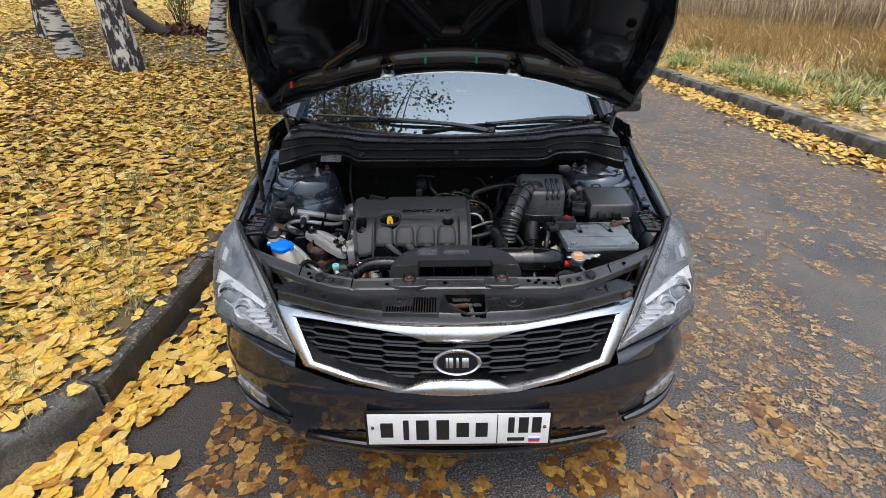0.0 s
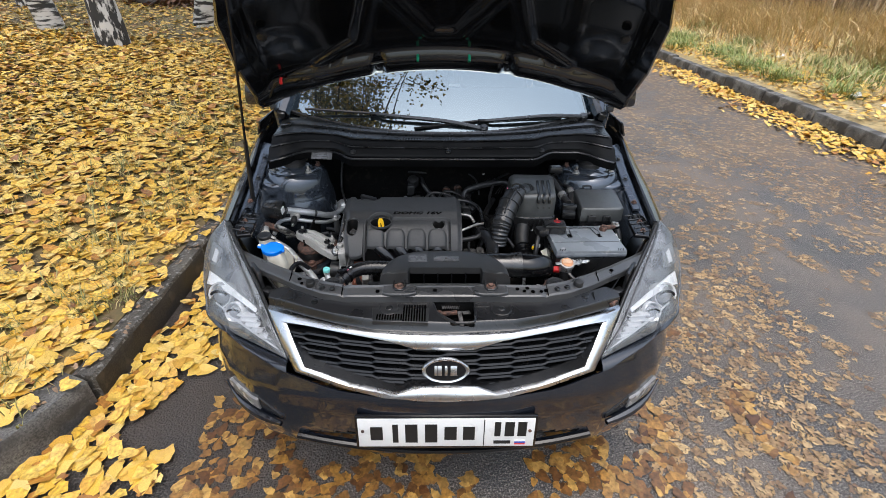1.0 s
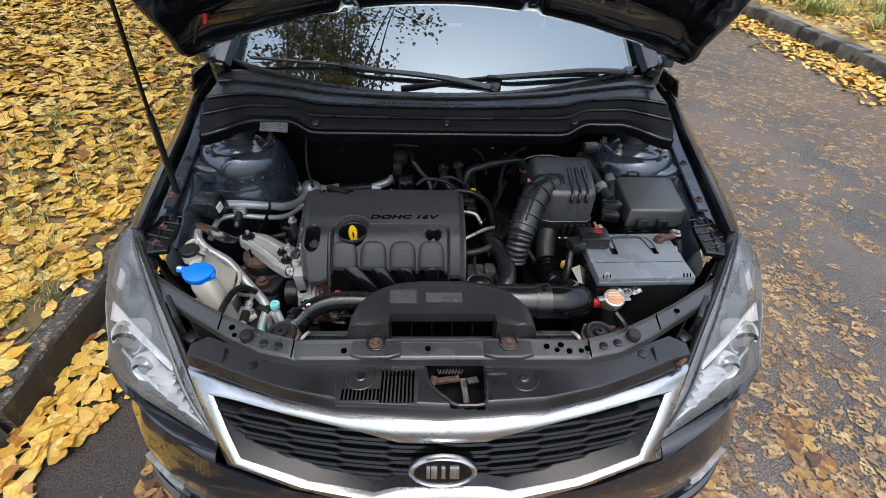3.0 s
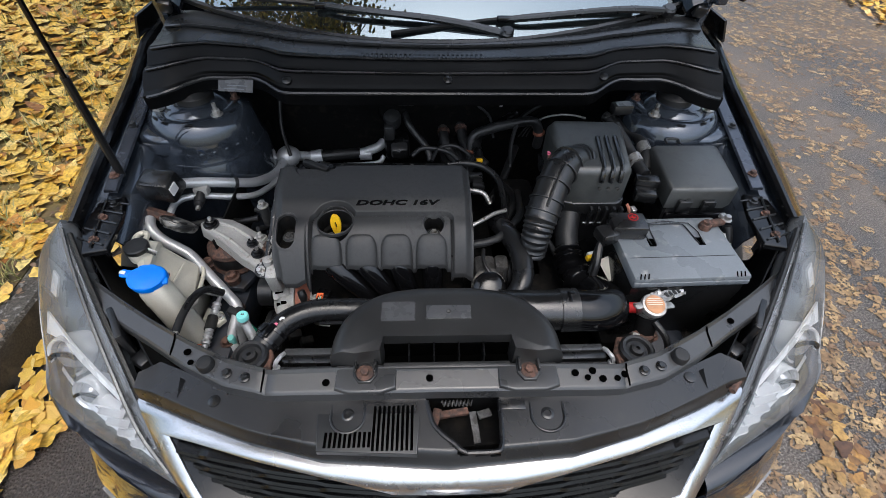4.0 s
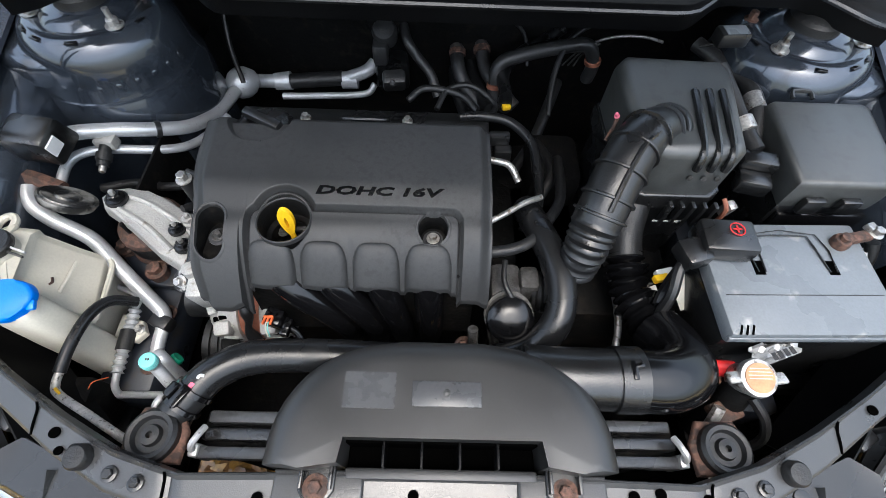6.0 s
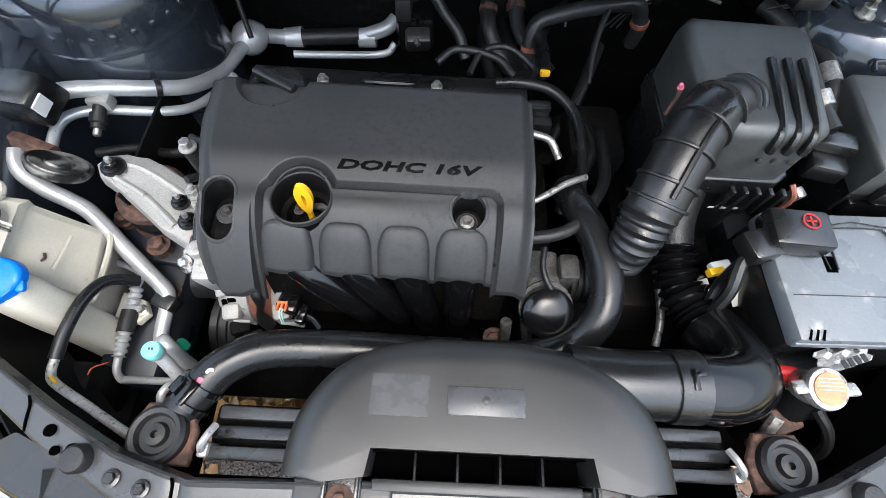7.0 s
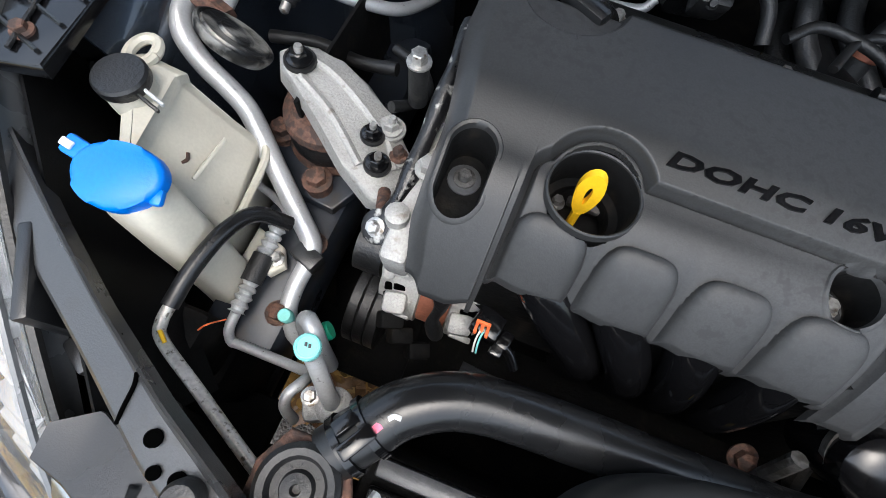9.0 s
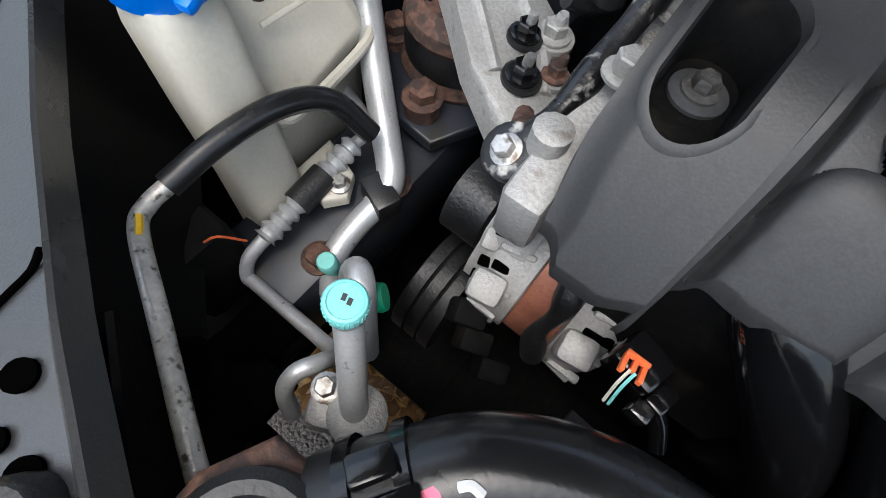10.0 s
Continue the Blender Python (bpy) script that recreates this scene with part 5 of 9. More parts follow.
def bonnet():
    bm = bmesh.new()
    sheet(bm, lambda u, v: bonnet_point(u * 2 - 1, v), 40, 30)
    thick(bm, 0.003)
    top = part("bonnet", bm, PAINT, car, "open bonnet, dark blue-grey outside")
    bm = bmesh.new()

    def under(u, v):
        u = u * 2 - 1
        v = 0.004 + 0.99 * v
        u *= 0.995
        x = u * along(WIDE, v)[0]
        rise = 0.0
        for a, b in RIBS:
            rise = max(rise, 0.6 * step(0.042, 0.008, seg_dist(x, v, a, b)))
        rear = 2.0 * (max(0.0, 1 - ((v - 0.098) / 0.062) ** 2)) ** 0.6
        rear *= 1 - 0.75 * step(0.030, 0.012, abs(abs(x) - 0.245)) - 0.3 * step(0.48, 0.62, abs(x))
        rim = step(0.86, 0.93, abs(u)) * 0.8
        lip = step(0.03, 0.0, v)
        return bonnet_point(u, v, 0.022 + 0.020 * max(rise, rear, rim) - 0.016 * max(lip, step(0.985, 1, abs(u))))

    sheet(bm, under, 140, 110)
    part("inner_panel", bm, BONNET_IN, top, "black pressed inner panel with stiffening ribs", angle=60)
    bm = bmesh.new()
    wire = [(-0.68, 0.10), (-0.61, 0.17), (-0.4, 0.13), (-0.22, 0.135), (-0.095, 0.14), (0, 0.135), (0.094, 0.14), (0.17, 0.15), (0.24, 0.135)]
    tube(bm, [bonnet_point(x / along(WIDE, v)[0], v, 0.048) for x, v in wire], 0.004, 6, 5)
    part("washer_hose", bm, RUBBER, top)
    for x, v, m in ((-0.61, 0.172, RED), (-0.095, 0.142, GREEN), (0.094, 0.142, GREEN)):
        bm = bmesh.new()
        c = bonnet_point(x / along(WIDE, v)[0], v, 0.052)
        box(bm, c, (0.010, 0.012, 0.026), 0.002, (-40, 0, 0))
        part("hose_clip", bm, m, top, "bright plastic hose clip")
    for s in (-1, 1):
        bm = bmesh.new()
        tube(bm, [(0.715 * s, 1.10, 0.97), (0.722 * s, 1.10, 1.05), (0.715 * s, 1.05, 1.10), (0.66 * s, 0.97, 1.14)], 0.012, 6, 4)
        box(bm, (0.70 * s, 1.03, 1.09), (0.03, 0.05, 0.03), 0.006)
        part("hinge", bm, BAY_PAINT, top, "dark steel hinge")
        bm = bmesh.new()
        box(bm, (0.70 * s, 1.09, 1.035), (0.03, 0.02, 0.03), 0.004, (20, 10, 0))
        part("hinge_bolt", bm, PLASTIC, top)
    for x, v in ((0.60, 0.42), (-0.60, 0.42)):
        bm = bmesh.new()
        c = bonnet_point(x / along(WIDE, v)[0], v, 0.045)
        lathe(bm, [(0.016, 0), (0.016, 0.01), (0.01, 0.014)], c, -BN, 14)
        part("rubber_stop", bm, RUBBER, top)


bonnet()
bm = bmesh.new()
tube(bm, [(-0.717, 0.658, 0.825), (-0.677, 0.614, 1.086), (-0.63, 0.565, 1.36), (-0.598, 0.527, 1.60)], 0.0045, 8, 4)
rod = part("prop_rod", bm, GLOSS, car, "thin black bonnet prop rod")
bm = bmesh.new()
tube(bm, [(-0.717, 0.658, 0.825), (-0.680, 0.618, 1.075)], lambda t: 0.0085 - 0.001 * t, 8, 1)
part("grip", bm, RUBBER, rod, "rubber grip")

# ---- cowl and wipers ----
COWL = [(0.0, 0.835, 0.900), (0.06, 0.832, 0.934), (0.14, 0.842, 0.938), (0.26, 0.846, 0.945), (0.34, 0.862, 0.964), (0.42, 0.868, 0.966), (0.5, 0.880, 0.962), (0.58, 0.893, 0.982), (0.64, 0.900, 0.986), (0.74, 0.912, 0.982), (0.84, 0.955, 0.985), (0.92, 0.985, 0.994), (1.0, 1.03, 0.99)]


def cowl_point(x, v):
    y, z = along(COWL, v)
    a = abs(x)
    hump = step(0.36, 0.45, a) * step(0.66, 0.55, a)
    y += 0.055 * hump * (1 - v) + 0.09 * (a / 0.66) ** 2 * v * v
    z += 0.012 * hump * (1 - v) + 0.03 * (a / 0.66) ** 2 * v
    z -= 0.02 * step(0.62, 0.74, a)
    return Vector((x, y, z))


bm = bmesh.new()
sheet(bm, lambda u, v: cowl_point((u * 2 - 1) * 0.70, 0.66 * v), 90, 40)
thick(bm, 0.003)
cowl = part("cowl", bm, SCUTTLE, car, "stepped black plastic scuttle panel below the screen", angle=30)
bm = bmesh.new()
sheet(bm, lambda u, v: cowl_point((u * 2 - 1) * 0.70, 0.66 + 0.34 * v), 90, 20)
thick(bm, 0.003)
part("cowl_deck", bm, PLASTIC, cowl, "satin black deck under the wipers", angle=30)
for v, m, r in ((0.05, PLASTIC, 0.0045), (0.355, PLASTIC, 0.0032), (0.60, PLASTIC, 0.0032), (0.86, PLASTIC, 0.004)):
    bm = bmesh.new()
    tube(bm, [cowl_point(-0.69 + 1.38 * k / 40, v) + Vector((0, -0.001, 0.003)) for k in range(41)], r, 6, 2)
    part("cowl_seal", bm, m, cowl)
bm = bmesh.new()
for k in range(26):
    box(bm, cowl_point(-0.185 + 0.0115 * k, 0.70) + Vector((0, 0, 0.003)), (0.006, 0.020, 0.006), 0.001)
part("cowl_vent", bm, GLOSS, cowl, "slotted air vent")
for x, v in ((0.02, 0.30), (0.40, 0.28), (-0.36, 0.28)):
    bm = bmesh.new()
    lathe(bm, [(0.011, 0), (0.011, 0.005), (0.005, 0.008)], cowl_point(x, v), (0, -0.5, 1), 14)
    part("cowl_clip", bm, PLASTIC, cowl)
# bulkhead in near-black, the bay shade put into its colour
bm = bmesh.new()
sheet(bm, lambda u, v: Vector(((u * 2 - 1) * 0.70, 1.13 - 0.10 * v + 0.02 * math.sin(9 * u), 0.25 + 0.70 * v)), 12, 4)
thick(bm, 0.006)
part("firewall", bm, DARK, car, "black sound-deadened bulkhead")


def wiper(px, py, pz, tip, name_arm):
    w0 = Vector((px, py, pz))
    tip = Vector(tip)
    bm = bmesh.new()
    lathe(bm, [(0.019, -0.02), (0.019, 0.008), (0.014, 0.014)], w0, (0, -0.3, 1), 18)
    mid = w0.lerp(tip, 0.5) + Vector((0, -0.012, 0.016))
    tube(bm, [w0, w0.lerp(tip, 0.2) + Vector((0, -0.006, 0.016)), mid, w0.lerp(tip, 0.62) + Vector((0, 0, 0.012))], lambda t: 0.011 - 0.005 * t, 8, 5)
    arm = part("wiper", bm, PLASTIC, car, "black wiper arm and blade")
    bm = bmesh.new()
    a, b = w0.lerp(tip, 0.12) + Vector((0, 0.01, 0.012)), tip
    tube(bm, [a, a.lerp(b, 0.5) + Vector((0, 0.002, 0.006)), b], 0.006, 6, 6)
    part("blade", bm, RUBBER, arm)
    bm = bmesh.new()
    box(bm, w0.lerp(tip, 0.60) + Vector((0, 0, 0.012)), (0.05, 0.018, 0.014), 0.004)
    part("blade_joint", bm, GLOSS, arm)


wiper(0.62, 1.10, 1.03, (-0.12, 1.005, 1.005), "driver")
wiper(0.175, 1.015, 1.0, (-0.60, 1.115, 1.055), "passenger")
bm = bmesh.new()
lathe(bm, [(0.016, -0.01), (0.016, 0.006), (0.012, 0.010)], (0.178, 1.012, 1.006), (0, -0.3, 1), 18)
part("wiper_cap", bm, GLOSS, cowl)

# ---- upper rail and grille cover ----
RAIL_R = [(0, 0.201), (0.18, 0.200), (0.29, 0.197), (0.37, 0.220), (0.45, 0.258), (0.53, 0.302), (0.60, 0.346), (0.68, 0.400)]
RAIL_F = [(0, 0.155), (0.18, 0.154), (0.29, 0.154), (0.37, 0.172), (0.45, 0.212), (0.53, 0.262), (0.60, 0.302), (0.68, 0.345)]


def rail_point(x, v):
    """v 0 at the front lip, 1 at the rear lip."""
    a = abs(x)
    yf, yr = along(RAIL_F, a)[0], along(RAIL_R, a)[0]
    prof = along([(0.0, 0.744), (0.05, 0.762), (0.14, 0.766), (0.8, 0.772), (0.9, 0.778), (0.95, 0.777), (1.0, 0.758)], v)
    z = prof[0] - 0.004 * step(0.29, 0.30, a) * step(0.31, 0.30, a)
    return Vector((x, yf + (yr - yf) * v, z))


HOLES = [(-0.444, 0.54, 0.0062), (-0.4155, 0.47, 0.0062), (-0.4335, 0.25, 0.0048), (-0.20, 0.42, 0.006), (0.215, 0.62, 0.006), (0.245, 0.70, 0.006), (0.26, 0.40, 0.006), (0.30, 0.55, 0.006), (0.53, 0.5, 0.006), (-0.03, 0.5, 0.006), (0.235, 0.45, 0.005), (0.285, 0.42, 0.005)]


def upper_rail():
    bm = bmesh.new()
    sheet(bm, lambda u, v: rail_point((u * 2 - 1) * 0.68, v), 150, 20)
    thick(bm, 0.003)
    r = part("upper_rail", bm, RAIL_PAINT, car, "dark plastic-faced upper radiator support", angle=30)
    # black discs laid on the rail in place of the shade in its holes
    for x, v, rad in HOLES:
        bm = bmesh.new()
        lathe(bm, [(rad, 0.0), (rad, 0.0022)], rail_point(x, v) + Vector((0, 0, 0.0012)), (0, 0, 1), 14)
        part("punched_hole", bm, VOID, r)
    for s in (-1, 1):
        bm = bmesh.new()
        lathe(bm, [(0.0145, -0.004), (0.0140, 0.009), (0.0115, 0.012), (0.004, 0.0125)], rail_point(0.405 * s, 0.42) + Vector((0, 0, 0.002)), (0, -0.1, 1), 18)
        part("bump_stop", bm, RUBBER, r, "round rubber bonnet stop")
        for dx in (0.0, 0.032):
            bm = bmesh.new()
            bolt(bm, rail_point((0.335 + dx) * s, 0.45) + Vector((0, 0, 0.001)), 0.006, 0.003)
            part("rail_bolt", bm, PLASTIC, r)
        for x in (0.305, 0.475):
            bm = bmesh.new()
            tube(bm, [rail_point(x * s, v) + Vector((0, 0, 0.001)) for v in (0.1, 0.3, 0.5, 0.7, 0.88)], 0.0016, 6, 2)
            part("rail_seam", bm, VOID, r)
        # bracket pad under the duct's foot
        bm = bmesh.new()
        slab(bm, [(0.135 * s + dx, 0.172 + dy) for dx, dy in ((-0.05, 0.03), (-0.05, -0.012), (-0.026, -0.02), (0.026, -0.02), (0.05, -0.012), (0.05, 0.03))], 0.768, 0.776, 0.004)
        part("rail_pad", bm, RAIL_PAINT, r)
        bm = bmesh.new()
        bolt(bm, (0.136 * s, 0.184, 0.780), 0.0075, 0.006, flange=1.9)
        part("foot_bolt", bm, RUST, r, "rusty flange bolt")
    return r


upper_rail()


def cover_front(x):
    return along([(0, 0.050), (0.20, 0.066), (0.32, 0.098), (0.44, 0.142), (0.53, 0.180)], abs(x))[0]


def cover_back(x):
    return along([(0, 0.156), (0.29, 0.155), (0.37, 0.172), (0.45, 0.212), (0.50, 0.232), (0.53, 0.212)], abs(x))[0]


def grille_cover():
    def top(u, v):
        x = (u * 2 - 1) * 0.53
        return Vector((x, cover_front(x) + (cover_back(x) - cover_front(x)) * v, 0.714 + 0.024 * step(0, 0.22, v) + 0.006 * v))

    def hole(u, v):
        x = (u * 2 - 1) * 0.53
        y = cover_front(x) + (cover_back(x) - cover_front(x)) * v
        edge = along([(0.049, 0.028), (0.056, 0.016), (0.072, 0.011), (0.093, -0.011), (0.112, -0.025), (0.155, -0.036), (0.2, -0.036)], y)[0]
        return y > 0.066 and edge < x < along([(0.049, 0.072), (0.056, 0.079), (0.15, 0.087), (0.2, 0.087)], y)[0]

    bm = bmesh.new()
    sheet(bm, top, 260, 60, hole)
    thick(bm, 0.003)
    c = part("grille_cover", bm, TRIM, car, "matt black plastic cover behind the chrome grille", angle=40)
    for side in ([(0.028, 0.067), (0.016, 0.073), (0.010, 0.080), (-0.010, 0.096), (-0.026, 0.116), (-0.036, 0.152)], [(0.028, 0.067), (0.070, 0.068), (0.081, 0.074), (0.085, 0.100), (0.087, 0.152)]):
        bm = bmesh.new()
        tube(bm, [(x, y, 0.7405) for x, y in side], 0.0042, 8, 5)
        part("latch_rim", bm, TRIM, c)
    # vent slots beside the latch
    bm = bmesh.new()
    slab(bm, [(-0.206, 0.074), (-0.050, 0.066), (-0.044, 0.150), (-0.215, 0.148)], 0.728, 0.7425, 0.002)
    v = part("vent_frame", bm, DUCT, c, "slotted vent panel")
    # slots are black bars on the panel, coloured as deep shade
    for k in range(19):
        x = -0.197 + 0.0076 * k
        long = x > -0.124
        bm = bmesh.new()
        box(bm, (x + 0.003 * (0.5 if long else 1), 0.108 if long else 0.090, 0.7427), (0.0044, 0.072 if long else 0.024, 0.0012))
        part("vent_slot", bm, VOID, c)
    for x, y in ((-0.163, 0.128), (0.163, 0.124)):
        bm = bmesh.new()
        tube(bm, [(x - 0.027, y + 0.022, 0.7415)] + [(x + 0.027 * math.cos(radians(q)), y + 0.027 * math.sin(radians(q)), 0.7420) for q in range(180, 361, 15)] + [(x + 0.027, y + 0.022, 0.7415)], 0.0024, 8, 2)
        part("clip_rim", bm, TRIM, c)
        bm = bmesh.new()
        lathe(bm, [(0.0105, -0.002), (0.0105, 0.002), (0.008, 0.0035), (0.0055, 0.0035), (0.005, 0.001), (0.001, 0.001)], (x, y + 0.002, 0.742), (0, 0, 1), 20)
        part("push_clip", bm, PLASTIC, c)
    for x, y in ((-0.385, 0.158), (0.425, 0.185)):
        bm = bmesh.new()
        lathe(bm, [(0.010, 0), (0.010, 0.004), (0.005, 0.005)], (x, y, 0.741), (0, 0, 1), 14)
        part("push_clip", bm, PLASTIC, c)
    for e in (-1, 1):
        bm = bmesh.new()
        foot = [bm.verts.new((x * e, y, 0.741)) for x, y in ((0.4565, 0.1974), (0.4446, 0.1971), (0.4492, 0.1650))]
        peak = bm.verts.new((0.4506 * e, 0.1972, 0.752))
        for k in range(3):
            bm.faces.new((foot[k], foot[(k + 1) % 3], peak))
        bm.faces.new(foot[::-1])
        bmesh.ops.recalc_face_normals(bm, faces=bm.faces)
        part("gusset", bm, TRIM, c)
    bm = bmesh.new()
    box(bm, (0.108, 0.141, 0.742), (0.040, 0.016, 0.006), 0.002)
    part("latch_tab", bm, PLASTIC, c)
    # latch below
    bm = bmesh.new()
    box(bm, (0.028, 0.105, 0.672), (0.13, 0.12, 0.004), 0.001)
    box(bm, (0.028, 0.165, 0.705), (0.13, 0.004, 0.07), 0.001)
    latch = part("latch", bm, DARK, car, "greasy black bonnet latch")
    bm = bmesh.new()
    box(bm, (0.005, 0.142, 0.712), (0.062, 0.012, 0.010), 0.002, (0, 0, 8))
    box(bm, (-0.020, 0.135, 0.716), (0.014, 0.03, 0.006), 0.002, (0, 0, -15))
    part("latch_lever", bm, RUST, latch, "rusty latch lever")
    bm = bmesh.new()
    tube(bm, [(-0.01 + 0.0016 * k, 0.155 + 0.005 * math.sin(k * 1.57), 0.724 + 0.005 * math.cos(k * 1.57)) for k in range(34)], 0.0014, 5, 3)
    part("latch_spring", bm, DULL, latch)
    bm = bmesh.new()
    box(bm, (0.045, 0.118, 0.712), (0.012, 0.05, 0.004), 0.001, (20, 0, 8))
    box(bm, (0.062, 0.138, 0.718), (0.024, 0.014, 0.004), 0.001, (0, 10, 20))
    part("latch_hook", bm, DULL, latch)
    # side panels between lamp and rail
    for s in (-1, 1):
        bm = bmesh.new()
        sheet(bm, lambda u, v: Vector((s * (0.50 + 0.25 * u - 0.02 * v), 0.205 + 0.30 * u + 0.06 * v * (1 - u), 0.72 + 0.09 * u - 0.10 * v)), 10, 5)
        thick(bm, 0.003)
        part("lamp_bracket", bm, SCUTTLE, car, "dark plastic beside the headlight")
        bm = bmesh.new()
        box(bm, (0.560 * s, 0.262, 0.700), (0.035, 0.03, 0.025), 0.005, (0, 0, 30 * s))
        box(bm, (0.60 * s, 0.30, 0.735), (0.012, 0.08, 0.07), 0.003, (0, 0, -35 * s))
        part("lamp_mount", bm, TRIM, car)
    bm = bmesh.new()
    tube(bm, [(0.502, 0.168, 0.722), (0.530, 0.196, 0.728)], 0.007, 8, 1)
    part("broken_clip", bm, RUST, car, "brown broken clip on the grille corner")


grille_cover()


# ---- engine bay shell ----
def bay():
    for s in (-1, 1):
        bm = bmesh.new()
        sec = [(0.0, 0.0, 0.0), (0.10, -0.035, -0.012), (0.2, -0.06, -0.02), (0.32, -0.085, -0.05), (0.6, -0.11, -0.20), (1.0, -0.16, -0.58)]

        def apron(u, v):
            p = shell_point(0.50 + 0.66 * u, 0, s)
            dx, dz = along(sec, v)
            return Vector((p.x + dx, p.y, p.z + dz - 0.03)) if s > 0 else Vector((p.x - dx, p.y, p.z + dz - 0.03))

        sheet(bm, apron, 24, 20)
        thick(bm, 0.004)
        ap = part("inner_wing", bm, BAY_PAINT, car, "dull blue-grey painted inner wing")
        bm = bmesh.new()
        sheet(bm, lambda u, v: Vector((s * (0.60 + 0.13 * u), 0.27 + 0.24 * u, 0.30 + 0.42 * v)), 4, 4)
        thick(bm, 0.004)
        part("front_baffle", bm, DARK, car)
        # seam rail with bolts on the wing edge
        bm = bmesh.new()
        pts = [shell_point(0.60 + 0.42 * k / 10, 0, s) + Vector((-0.042 * s, 0, -0.028)) for k in range(11)]
        prev = None
        for p in pts:
            ring = [bm.verts.new(p + Vector((dx * s, 0, dz))) for dx, dz in ((-0.014, 0), (-0.012, 0.006), (0.012, 0.008), (0.014, 0))]
            if prev:
                for j in range(4):
                    bm.faces.new((prev[j], prev[(j + 1) % 4], ring[(j + 1) % 4], ring[j]))
            prev = ring
        part("wing_rail", bm, WING_RAIL, ap, "bolted blue-grey steel wing rail")
        for k in (1, 5, 9):
            bm = bmesh.new()
            bolt(bm, pts[k] + Vector((0, 0, 0.007)), 0.007, 0.006)
            part("wing_bolt", bm, RUST if k == 1 else PLASTIC, ap)
        # corner bracket above the lamp
        bm = bmesh.new()
        slab(bm, [(0.655 * s, 0.44), (0.700 * s, 0.43), (0.735 * s, 0.50), (0.738 * s, 0.58), (0.690 * s, 0.60), (0.668 * s, 0.53)][::s], 0.800, 0.812, 0.004)
        br = part("corner_bracket", bm, GLOSS, car, "dark bracket with bolts above the headlight")
        for k in range(5):
            bm = bmesh.new()
            tube(bm, [(0.668 * s, 0.452 + 0.030 * k, 0.8135), (0.726 * s, 0.472 + 0.028 * k, 0.8135)], 0.0022, 6, 1)
            part("bracket_rib", bm, PLASTIC, br)
        bm = bmesh.new()
        tube(bm, [(0.688 * s, 0.445, 0.8145), (0.722 * s, 0.585, 0.8145)], 0.0022, 6, 1)
        part("bracket_rib", bm, PLASTIC, br)
        for x, y, m in ((0.692, 0.465, RUST), (0.705, 0.53, RUST), (0.700, 0.572, PLASTIC)):
            bm = bmesh.new()
            bolt(bm, (x * s, y, 0.812), 0.0065, 0.005)
            part("bracket_bolt", bm, m, br)
        # strut tower
        c = Vector((0.612 * s, 0.892, 0))
        bm = bmesh.new()
        lathe(bm, [(0.158, 0.45), (0.150, 0.70), (0.145, 0.765), (0.138, 0.775), (0.134, 0.80), (0.126, 0.845), (0.114, 0.866), (0.098, 0.874), (0.078, 0.872), (0.070, 0.880), (0.050, 0.888), (0.036, 0.886), (0.030, 0.870)], c, (0, 0, 1), 40)
        tower = part("strut_tower", bm, BAY_PAINT, car, "painted suspension strut tower", angle=50)
        bm = bmesh.new()
        slab(bm, [(x * s, y) for x, y in ((0.60, 0.770), (0.68, 0.768), (0.735, 0.785), (0.765, 0.82), (0.772, 0.99), (0.60, 1.01))][::s], 0.800, 0.846, 0.016, 4)
        part("tower_shelf", bm, BAY_PAINT, tower, angle=50)
        bm = bmesh.new()
        tube(bm, [(0.742 * s, 0.775, 0.840), (0.748 * s, 0.83, 0.8475), (0.752 * s, 0.90, 0.8475), (0.755 * s, 0.97, 0.8475)], 0.003, 6, 4)
        part("shelf_seam", bm, BAY_PAINT, tower)
        bm = bmesh.new()
        lathe(bm, [(0.046, 0.884), (0.044, 0.900), (0.030, 0.912), (0.018, 0.914)], c, (0, 0, 1), 24)
        part("strut_cap", bm, RUBBER, tower, "black rubber strut cap")
        for ang in (100, 220, 340):
            a = radians(ang)
            bm = bmesh.new()
            p = c + Vector((0.088 * math.cos(a) * s, 0.088 * math.sin(a), 0.874))
            bolt(bm, p, 0.010, 0.010)
            lathe(bm, [(0.005, 0.01), (0.005, 0.030)], p, (0, 0, 1), 8)
            part("strut_nut", bm, STEEL, tower, "zinc strut nut")
        # pressed lip, welds, slots and a small clip bracket on the tower
        bm = bmesh.new()
        tube(bm, [c + Vector((0.139 * math.cos(radians(q)) * s, 0.139 * math.sin(radians(q)), 0.777)) for q in range(170, 341, 10)], 0.0035, 6, 2)
        part("tower_seam", bm, BAY_PAINT, tower)
        for q in range(192, 320, 13):
            n = Vector((math.cos(radians(q)) * s, math.sin(radians(q)), 0.0))
            bm = bmesh.new()
            lathe(bm, [(0.0055, 0.0), (0.0045, 0.0016), (0.002, 0.0022)], c + n * 0.1325 + Vector((0, 0, 0.805)), n + Vector((0, 0, 0.25)), 12)
            part("spot_weld", bm, BAY_PAINT, tower)
        for q in (200, 262, 296, 318):
            n = Vector((math.cos(radians(q)) * s, math.sin(radians(q)), 0.0))
            bm = bmesh.new()
            box(bm, c + n * 0.104 + Vector((0, 0, 0.8725)), (0.008, 0.018, 0.003), 0.001, (0, 0, q * s))
            part("tower_slot", bm, GLOSS, tower)
        n = Vector((math.cos(radians(318)) * s, math.sin(radians(318)), 0.0))
        bm = bmesh.new()
